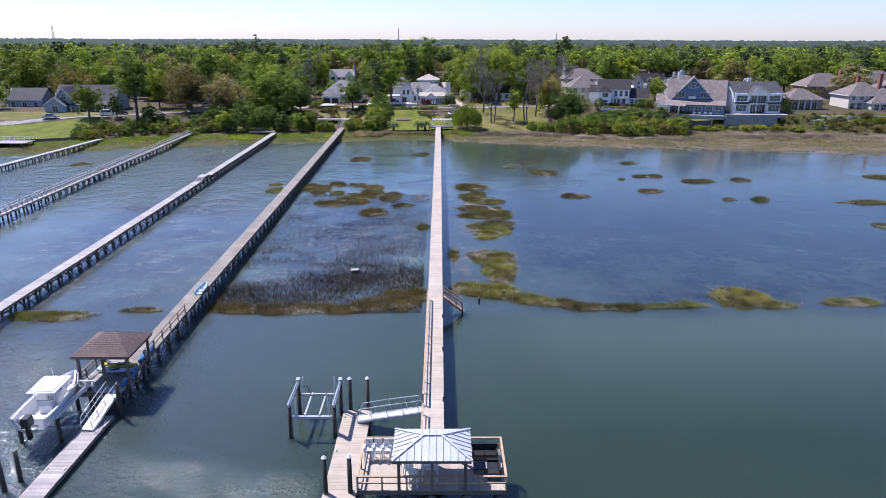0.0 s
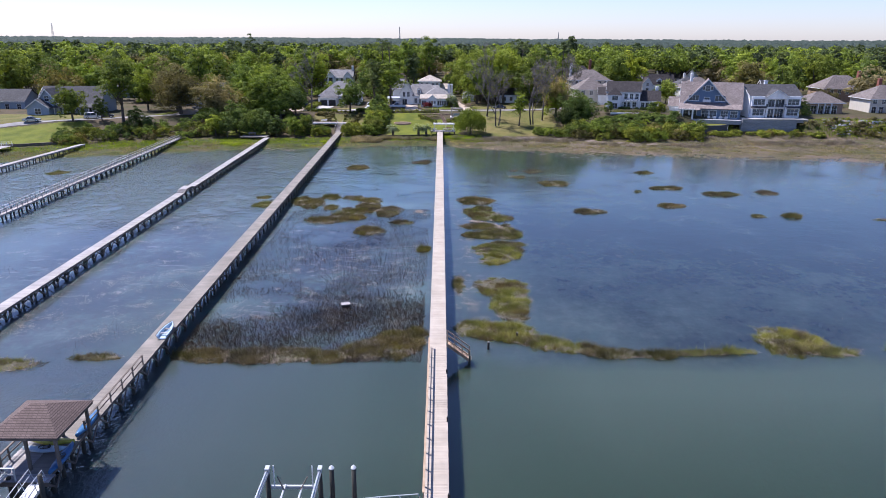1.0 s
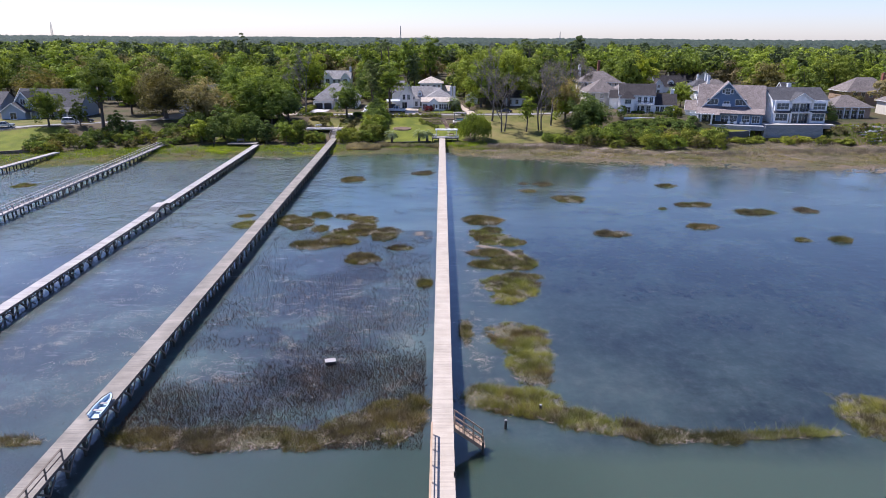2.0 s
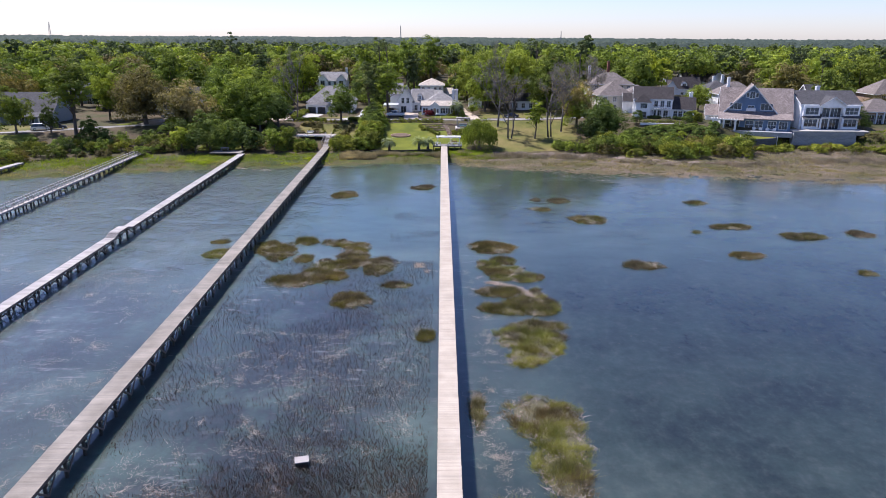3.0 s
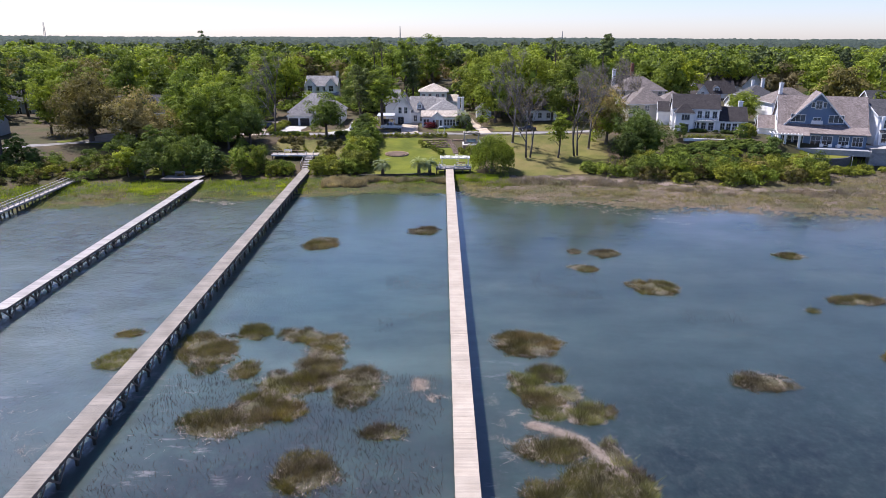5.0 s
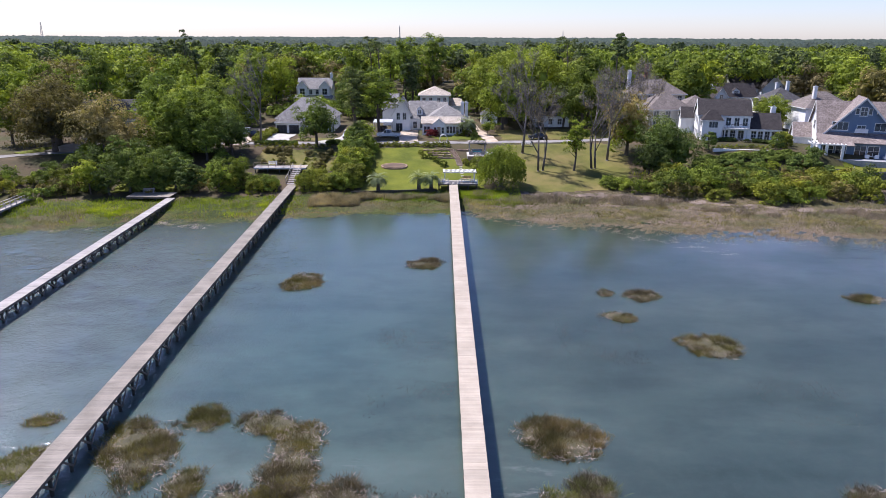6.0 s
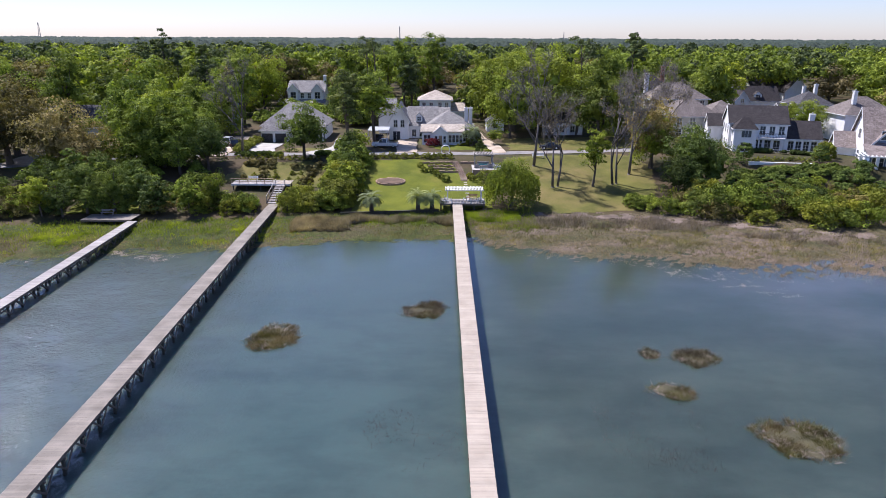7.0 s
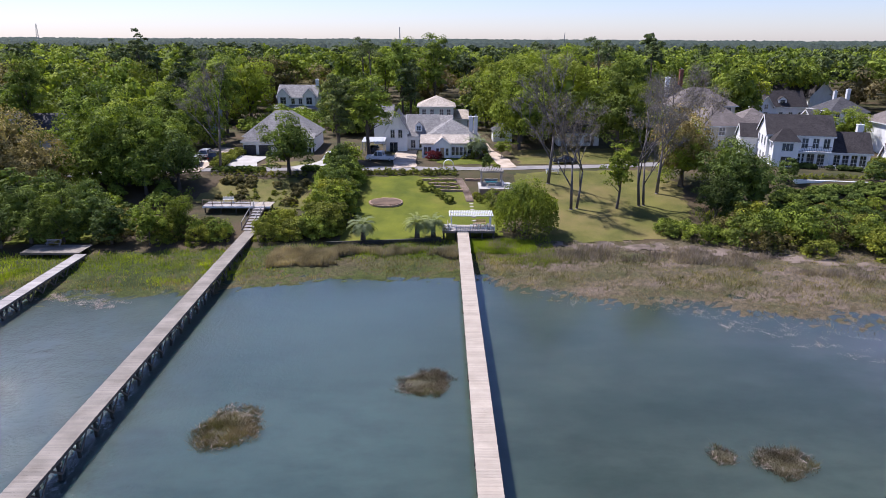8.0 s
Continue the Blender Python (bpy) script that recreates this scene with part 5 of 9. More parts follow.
def tan_roofed():
    h = house("cream house with broad tan hip roofs behind trees", 58, 268, 6.4)
    wing(h, -8, 3, -4, 8, -1, 6.0, "hip", 4.0, 0.6, CREAM_SIDING, ROOF_TAN)
    wing(h, 1, 12, -1, 10, -1, 5.2, "hip", 3.6, 0.6, CREAM_SIDING, ROOF_TAN)
    row_of(h, (-6, -3, 0.5), -4.0, 2.9, 1.2, 1.5)
    row_of(h, (-6, -3, 0.5), -4.0, 0.3, 1.2, 1.6)
    for y in (-1, 3):
        window(h, -8.0, y, 2.9, 1.1, 1.5, "W")
    k = house("tall cream house with a tan hip roof and chimney", 60, 292, 6.6)
    wing(k, -8, 7, -5, 6, -1, 7.8, "hip", 3.7, 0.6, CREAM_SIDING, ROOF_TAN)
    for z in (1.0, 4.6):
        row_of(k, (-6, -3, 0, 3, 5.5), -5.0, z, 1.1, 1.6)
        window(k, -8.0, 0.0, z, 1.2, 1.6, "W")
    chimney(k, -7.0, 4.0, 4, 12.5, 1.0, WHITE_PAINT)


tan_roofed()


def grey_cluster():
    h = house("white house with dark grey roofs and dormers", 102, 338, 5.2)
    wing(h, -7, 7, -4, 5, -1, 4.6, "gx", 4.2, 0.5, WHITE_SIDING, ROOF_DARK)
    wing(h, -8.5, -4.0, -6, 0, -1, 4.6, "gy", 3.0, 0.4, WHITE_SIDING, ROOF_DARK)
    dormer(h, 0.0, -3.2, 4.2, 2.6, 1.3, 0.9, WHITE_SIDING, ROOF_DARK)
    row_of(h, (-6.2, -1.5, 1.5, 4.5), -6.0, 0.3, 1.1, 1.6)
    row_of(h, (-6.2,), -6.0, 3.0, 1.0, 1.2)
    k = house("white two-storey house with a grey roof and white chimneys", 106, 311, 4.6)
    wing(k, -5, 5, -5, 5, -1, 6.6, "hip", 3.4, 0.5, WHITE_SIDING, ROOF_GREY)
    wing(k, -9, -5.1, -4, 3, -1, 4.0, "gx", 2.4, 0.4, WHITE_SIDING, ROOF_GREY)
    dormer(k, -7.0, -3.4, 3.6, 1.4, 1.1, 0.6, WHITE_SIDING, ROOF_GREY)
    row_of(k, (-3, 0, 3), -5.0, 3.6, 1.1, 1.5)
    row_of(k, (-8, -6, -3, 0, 3), -5.0, 0.6, 1.1, 1.6)
    chimney(k, 3.5, 3.0, 5, 10.6, 0.9, WHITE_PAINT)
    chimney(k, 0.5, 4.0, 5, 10.0, 0.8, WHITE_PAINT)
    k = house("large dark grey gabled house among trees", 118, 358, 5.6)
    wing(k, -10, 8, -5, 5, -1, 6.0, "gx", 4.6, 0.5, WHITE_SIDING, ROOF_DARK)
    wing(k, 0, 8, -9, 0, -1, 6.0, "gy", 4.4, 0.5, WHITE_SIDING, ROOF_DARK)
    row_of(k, (-8, -5, -2), -5, 3.0, 1.1, 1.5)
    k = house("dark slate-roofed house deep among trees", 62, 330, 6.6)
    wing(k, -8, 8, -5, 5, -1, 7.0, "hip", 4.6, 0.5, CREAM_SIDING, ROOF_DARK)
    chimney(k, 6, 0, 6, 13, 1, RED_BRICK)
    k = house("grey house roof between trees", 82, 262, 6.2)
    wing(k, 6, 18, -2, 8, -1, 7.0, "hip", 3.6, 0.5, WHITE_SIDING, ROOF_TAN)
    chimney(k, 9, 1, 7, 10.8, 0.8, WHITE_PAINT)


grey_cluster()


def white_cottage():
    h = house("white cottage with a glazed porch, pale roofs and chimneys", -1.3, 266, 5.4)
    wing(h, -6.0, 5.6, -4.6, 8.0, -1, 3.9, "hip", 3.7, 0.5, WHITE_SIDING, ROOF_LIGHT)
    wing(h, -6.2, 3.0, -7.4, -4.5, -1, 3.6, "flat", 0.1, 0.3, WHITE_SIDING, ROOF_CREAM)
    part("porch_roof", Geo().slab([(-6.6, -7.8, 2.75), (3.4, -7.8, 2.75), (3.4, -4.0, 4.1), (-6.6, -4.0, 4.1)], 0.14), ROOF_CREAM, h)
    wing(h, -3.6, -0.6, -8.5, -5.0, 0.0, 2.7, "gy", 1.2, 0.3, WHITE_SIDING, ROOF_CREAM)
    row_of(h, (-5.5, -4.7), -7.4, 0.4, 0.6, 1.6, bars=(0, 1))
    row_of(h, (0.1, 0.9, 1.7, 2.5), -7.4, 0.4, 0.6, 1.6, bars=(0, 1))
    part("door", Geo().box(-2.5, -1.7, -8.58, -8.5, 0, 2.05), RAIL_WOOD, h, "brown wooden front door")
    row_of(h, (-3.05, -1.15), -8.5, 0.5, 0.5, 1.4, bars=(0, 1))
    row_of(h, (3.6, 4.8), -4.6, 0.3, 0.9, 1.6)
    part("step", Geo().box(-3.2, -1.0, -9.4, -8.52, -1, -0.15).box(-3.0, -1.2, -9.8, -9.4, -1, -0.32), CONCRETE, h)
    chimney(h, 3.9, 0.6, 4, 7.1, 0.8, WHITE_PAINT)
    chimney(h, 5.0, 1.8, 3.4, 7.0, 0.8, WHITE_PAINT)
    # the steep gabled wing and the link behind
    wing(h, -14.0, -9.6, -0.5, 9.0, -1, 5.4, "gy", 3.6, 0.4, WHITE_SIDING, ROOF_LIGHT)
    wing(h, -9.6, -3.0, 2.0, 12.0, -1, 4.0, "gx", 3.8, 0.4, WHITE_SIDING, ROOF_LIGHT)
    dormer(h, -7.2, 2.6, 3.8, 1.5, 1.3, 0.8)
    row_of(h, (-12.6, -11.0), -0.5, 2.9, 0.8, 1.6)
    row_of(h, (-12.4,), -0.5, -0.3, 1.6, 2.2, bars=(1, 0))
    row_of(h, (-8.4, -6.6), 2.0, 0.4, 0.9, 1.6)
    wing(h, -17.5, -13.5, 9.5, 19.0, -1, 6.0, "gx", 3.2, 0.4, WHITE_SIDING, ROOF_LIGHT)
    wing(h, -13.5, 0.0, 12.5, 20.0, -1, 4.9, "gx", 1.8, 0.4, WHITE_SIDING, ROOF_LIGHT)
    t = house("pale two-storey house with a cream hip roof", -4.8, 299, 5.9)
    wing(t, -4.4, 4.2, -4.5, 5.0, -1, 7.3, "hip", 2.2, 0.6, GREEN_SIDING, ROOF_CREAM)
    for z in (0.9, 3.9):
        row_of(t, (-3.2, -1.2, 1.2, 3.0), -4.5, z, 0.9, 1.5)
    wing(t, 4.3, 7.8, -3.0, 4.0, -1, 4.0, "gx", 1.8, 0.4, GREEN_SIDING, ROOF_CREAM)
    c = thing("carport", pose(-17.7, 264.5, 5.2), "open white carport with a flat roof beside the cottage", "carport")
    part("roof", Geo().slab([(-2.4, -2.6, 2.75), (2.4, -2.6, 2.75), (2.4, 2.6, 3.0), (-2.4, 2.6, 3.0)], 0.18), WHITE_METAL, c)
    for x in (-2.2, 2.2):
        for y in (-2.4, 2.4):
            part("post", Geo().box(x - 0.08, x + 0.08, y - 0.08, y + 0.08, 0, 2.7), WHITE_PAINT, c)
    s = house("small white outbuilding under trees", 10.5, 281, 5.7)
    wing(s, -2.2, 2.2, -2, 2, -0.5, 2.9, "gy", 1.5, 0.3, WHITE_SIDING, ROOF_GREY)
    window(s, 0, -2.0, 0.7, 1.2, 1.0)
    s = house("pale cottage half hidden behind trees", 27.5, 276, 5.7)
    wing(s, -5, 4, -3, 3, -0.5, 3.4, "gx", 2.2, 0.4, WHITE_SIDING, ROOF_GREY)
    row_of(s, (-3.5, -1, 1.5), -3.0, 0.6, 1.0, 1.4)


white_cottage()


def white_garage_house():
    h = house("white house with twin garages and a light grey roof", -37, 270, 5.2)
    wing(h, -8.0, 6.6, -5.0, 6.0, -1, 4.6, "hip", 4.6, 0.5, WHITE_SIDING, ROOF_LIGHT)
    wing(h, -7.4, -1.4, -9.0, -4.9, -1, 4.0, "hip", 2.2, 0.4, WHITE_SIDING, ROOF_LIGHT)
    for x in (-6.0, -2.9):
        gd = part("garage_door", Geo().box(x - 1.25, x + 1.25, -9.06, -9.0, -0.3, 2.1), ROOF_GREY, h, "dark panelled garage door")
        for i in range(1, 4):
            part("panel_rib", Geo().box(x - 1.25, x + 1.25, -9.09, -9.061, -0.3 + i * 0.6 - 0.03, -0.3 + i * 0.6 + 0.03), ROOF_DARK, gd)
    row_of(h, (-0.4, 1.2, 2.8), -5.0, 0.4, 1.0, 1.8)
    columns(h, (0.4, 3.4, 6.3), -6.6, -0.4, 3.2, 0.16)
    part("porch_roof", Geo().slab([(-0.2, -7.2, 3.2), (7.0, -7.2, 3.2), (7.0, -4.6, 4.0), (-0.2, -4.6, 4.0)], 0.16), ROOF_LIGHT, h)
    row_of(h, (4.4, 5.9), -5.0, -0.2, 1.1, 2.4, bars=(1, 1))
    wing(h, -9.2, -8.05, -2.0, 4.0, -1, 3.0, "flat", 0.1, 0.2, WHITE_SIDING, ROOF_LIGHT)
    k = house("tall white house with dormers and a porch among trees", -46.2, 328, 6.2)
    wing(k, -5.2, 5.8, -4, 5, -1, 6.6, "gx", 3.0, 0.5, WHITE_SIDING, ROOF_LIGHT)
    for x in (-3.7, 3.9):
        wing(k, x - 1.6, x + 1.6, -4.8, -1, 2.9, 3.3, "gy", 1.7, 0.35, WHITE_SIDING, ROOF_LIGHT)
        window(k, x, -4.8, 3.6, 1.6, 1.9, "S", (1, 1))
    row_of(k, (-1.0, 1.2), -4.0, 3.6, 0.9, 1.7)
    part("porch_roof", Geo().slab([(-6.6, -7.0, 2.5), (6.6, -7.0, 2.5), (6.6, -4.1, 3.3), (-6.6, -4.1, 3.3)], 0.16), ROOF_LIGHT, k)
    columns(k, (-6.3, -2.2, 2.2, 6.3), -6.7, -0.4, 2.4, 0.14)
    row_of(k, (-4, -1.5, 1.5, 4), -4.0, 0.2, 1.2, 1.9)
    chimney(k, 5.6, 0.5, 6, 10.2, 0.9, WHITE_PAINT)
    k = house("white roof glimpsed between tall trees", -58, 352, 6.2)
    wing(k, -3, 3, -3, 3, -1, 6.0, "gy", 2.6, 0.4, WHITE_SIDING, ROOF_LIGHT)


white_garage_house()


def blue_porch_house():
    h = house("grey-blue house with a front gable and long porch", -121, 237, 4.9)
    wing(h, -9, 11, -5, 6, -1, 4.8, "gx", 4.6, 0.5, GREYBLUE_SIDING, ROOF_GREY)
    wing(h, -8.4, -1.0, -7.2, 0, -1, 4.6, "gy", 4.4, 0.5, GREYBLUE_SIDING, ROOF_GREY)
    wing(h, -10, -3, -10.0, -7.3, -1, 3.6, "gy", 2.4, 0.4, GREYBLUE_SIDING, ROOF_GREY)
    window(h, -6.5, -10.0, 0.5, 1.8, 1.8, "S", (1, 1))
    row_of(h, (-4.7,), -7.2, 4.4, 1.4, 1.6)
    part("porch_roof", Geo().slab([(-2.6, -8.6, 2.6), (11.4, -8.6, 2.6), (11.4, -5, 3.7), (-2.6, -5, 3.7)], 0.16), ROOF_GREY, h)
    columns(h, (-2.2, 0.5, 3.2, 5.9, 8.6, 11.0), -8.3, -0.6, 2.5, 0.14)
    row_of(h, (-0.8, 1.9, 4.6, 7.3, 9.8), -5.0, 0.0, 1.5, 2.1, bars=(1, 1))
    part("porch_deck", Geo().box(-2.6, 11.3, -8.7, -5.02, -1.2, -0.35), STONE_GREY, h)
    k = house("plain grey house with tall gable", -147, 248, 4.9)
    wing(k, -6, 6, -5, 5, -1, 4.2, "gx", 3.4, 0.5, GREYBLUE_SIDING, ROOF_GREY)
    row_of(k, (-4, 0, 4), -5, 0.4, 1.3, 1.7)
    k = house("grey-blue house with a pale porch behind trees", -128, 287, 5.6)
    wing(k, -9, 9, -5, 5, -1, 5.2, "gx", 4.2, 0.5, GREYBLUE_SIDING, ROOF_GREY)
    row_of(k, (-6, -3, 0, 3, 6), -5, 0.2, 1.4, 2.0)
    k = house("low house with a blue-grey roof behind oaks", -83, 264, 5.5)
    wing(k, -10, 10, -5, 5, -1, 4.6, "gx", 4.0, 0.5, GREYBLUE_SIDING, ROOF_GREY)
    row_of(k, (-7, -3, 1, 5), -5, 0.4, 1.2, 1.7)
    k = house("grey roof glimpsed through dark trees", -66, 288, 5.6)
    wing(k, -8, 8, -4, 4, -1, 6.5, "gx", 3.6, 0.5, GREYBLUE_SIDING, ROOF_GREY)


blue_porch_house()

# ---- plants ----
def unit(a):
    return a / np.maximum(np.linalg.norm(a, axis=1, keepdims=True), 1e-6)


def leaf_quads(P, N, S, rng, slim=0.8):
    """A small pointed leaf spray at each place, lying across its normal."""
    n = len(P)
    T = unit(np.cross(N, rng.normal(size=(n, 3))))
    B = np.cross(unit(N), T)
    S = S[:, None]
    V = np.stack([P + T * S, P - T * S * 0.5 + B * S * slim, P - T * S * 0.5 - B * S * slim], 1).reshape(-1, 3)
    return V, np.arange(3 * n).reshape(-1, 3)


def blob_crown(rng, centre, radii, blobs, per, size, low=-0.35, spread=(0.45, 0.86), blob=(0.26, 0.42)):
    """Leaves on the outsides of many overlapping clumps, which together fill a crown."""
    c, r = np.array(centre, float), np.array(radii, float)
    d = unit(rng.normal(size=(blobs * 3, 3)))
    d = d[d[:, 2] > low][:blobs]
    if low < -0.8:
        # crowns that reach down keep their width in the lower half
        flat = np.linalg.norm(d[:, :2], axis=1, keepdims=True)
        d[:, :2] *= np.where(d[:, 2:] < 0, np.maximum(flat, 0.82) / np.maximum(flat, 0.05), 1.0)
    u = rng.uniform(*spread, size=(len(d), 1))
    C = c + d * r * u
    R = rng.uniform(*blob, size=len(d)) * r[:2].mean()
    P, N, S = [], [], []
    under = -0.3 if low > -0.8 else -0.42
    for k in range(len(d)):
        q = unit(rng.normal(size=(int(per * 1.9), 3)))
        q = q[(q @ d[k] > -0.5) & (q[:, 2] > under)][:per]
        # each clump is lumpy in turn, flattened, and open below
        ph = rng.uniform(0, 6.28, 3)
        lump = np.sin(4.3 * q[:, :1] + ph[0]) * np.sin(4.3 * q[:, 1:2] + ph[1]) + 0.6 * np.sin(7.5 * q[:, 2:] + ph[2])
        rad = R[k] * (0.86 + 0.17 * lump + 0.2 * rng.random((len(q), 1)) ** 2)
        P.append(C[k] + q * rad * np.array([1, 1, 0.72]))
        N.append(unit(q * 0.9 + rng.normal(size=q.shape) * 0.3 + np.array([0, 0, 0.2])))
        S.append(size * rng.uniform(0.6, 1.3, len(q)))
    if low < -0.45 and size > 0.155:
        # large shaded sprays within
        q = unit(rng.normal(size=(220, 3)))
        P.append(c + q * r * rng.uniform(0.2, 0.6, (220, 1)))
        N.append(unit(rng.normal(size=(220, 3))))
        S.append(np.full(220, 0.16 * r[0]))
    return np.concatenate(P), np.concatenate(N), np.concatenate(S), C


def grow_trunk(rng, top, radius, tips, lean=0.0, sides=7, fork=0.45):
    """A tapered, slightly bent trunk with limbs to the given tips."""
    g = Geo()
    bend = rng.uniform(-1, 1, 2) * 0.04 * top
    pts = [(lean * top * t * t + bend[0] * math.sin(t * 3), bend[1] * math.sin(t * 2.5), top * t) for t in (-0.04, 0.0, 0.15, 0.4, 0.7, 1.0)]
    g.tube(pts, [radius * 1.5, radius * 1.25, radius, radius * 0.8, radius * 0.55, radius * 0.25], sides)
    for tip in tips:
        t = rng.uniform(fork, 0.9)
        a = Vector((lean * top * t * t + bend[0] * math.sin(t * 3), bend[1] * math.sin(t * 2.5), top * t))
        b = Vector(tip)
        m = a.lerp(b, 0.5) + Vector((0, 0, 0.08 * (b - a).length))
        r = radius * 0.45 * (1.2 - t)
        g.tube([a, m, b], [r, r * 0.65, r * 0.2], 5)
    return g


TREES = {}


def tree_kind(key, name, label, leaf, seed, high, radii, blobs, per, size, trunk_r, base=0.38, bark=None, low=-0.35, spread=(0.45, 0.86), blob=(0.26, 0.42), lean=0.0, limbs=10):
    """Trunk and crown of one kind of tree; plant() sets them in place."""
    rng = np.random.default_rng(seed)
    cz = high - radii[2]
    P, N, S, C = blob_crown(rng, (lean * high * 0.6, 0, cz), radii, blobs, per, size, low, spread, blob)
    V, Q = leaf_quads(P, N, S, rng)
    crown = np_mesh("crown", V, Q, leaf)
    trunk = grow_trunk(rng, cz + radii[2] * 0.35, trunk_r, C[:: max(1, len(C) // limbs)], lean, 7 if limbs > 5 else 5, fork=base).mesh("trunk", bark or BARK, True)
    TREES[key] = (name, label, trunk, crown)


def bare_kind(key, seed, high, spread, leaf=None, amount=0, lean=0.0):
    """A tall tree almost without leaves: trunk, limbs and fine twigs."""
    rng = random.Random(seed)
    g = Geo()
    tips = []

    def branch(a, d, length, r, depth):
        d = d.normalized()
        side = Vector((rng.uniform(-1, 1), rng.uniform(-1, 1), rng.uniform(-0.2, 0.5)))
        m = a + d * length * 0.5 + side * length * 0.07
        b = a + d * length + side * length * 0.12
        g.tube([a, m, b], [r, r * 0.8, r * 0.55], 6 if depth > 3 else 4 if depth > 1 else 3)
        if depth == 0:
            tips.append(b)
            return
        k = rng.choice((2, 3, 3)) if depth > 1 else 7
        for i in range(k):
            nd = d + Vector((rng.uniform(-1, 1), rng.uniform(-1, 1), rng.uniform(-0.15, 0.55))) * spread
            branch(b if i < 2 else m, nd, length * rng.uniform(0.5, 0.72), max(r * 0.52, 0.02), depth - 1)
    g.tube([(0, 0, -0.5), (0, 0, 0.2)], [0.36, 0.27], 8)
    branch(Vector((0, 0, 0)), Vector((lean, 0, 1)), high * 0.40, 0.27, 5)
    crown = None
    r3 = np.random.default_rng(seed + 50)
    T = np.repeat(np.array([tuple(t) for t in tips]), 4, 0)
    D = unit(r3.normal(size=T.shape) * 0.8 + np.array([0, 0, 0.5]))
    L = r3.uniform(0.5, 1.3, (len(T), 1))
    W = unit(np.cross(D, r3.normal(size=D.shape))) * 0.022
    A = T + r3.normal(size=T.shape) * 0.2
    twigs = np_mesh("twig_crown", np.stack([A - W, A + W, A + D * L], 1).reshape(-1, 3), np.arange(3 * len(T)).reshape(-1, 3), TWIG)
    if leaf:
        r2 = np.random.default_rng(seed)
        T = np.array([tuple(t) for t in tips])
        P = np.repeat(T, amount, 0) + r2.normal(size=(len(T) * amount, 3)) * 0.45
        V, Q = leaf_quads(P, unit(r2.normal(size=P.shape)), r2.uniform(0.08, 0.18, len(P)), r2)
        crown = np_mesh("crown", V, Q, leaf)
    TREES[key] = ("tree", "tall grey tree almost bare of leaves", g.mesh("trunk", BARK_GREY, True), crown, twigs)


def plant(key, x, y, scale=1.0, turn=None, squash=1.0, label=None, sink=0.0, category="tree"):
    name, lab, trunk, crown = TREES[key][:4]
    turn = random.uniform(0, 360) if turn is None else turn
    ob = thing(name, pose(x, y, height(x, y) - sink, 0, 0, turn) @ Matrix.Diagonal((scale, scale, scale * squash, 1)), label or lab, category, {"shrub": "shrubs", "topiary": "clipped bushes", "palm": "palms"}.get(category, "trees"))
    if trunk:
        sub("trunk", trunk, ob, Matrix())
    if crown:
        sub("crown", crown, ob, Matrix())
    if len(TREES[key]) > 4:
        sub("twig_crown", TREES[key][4], ob, Matrix())
    return ob


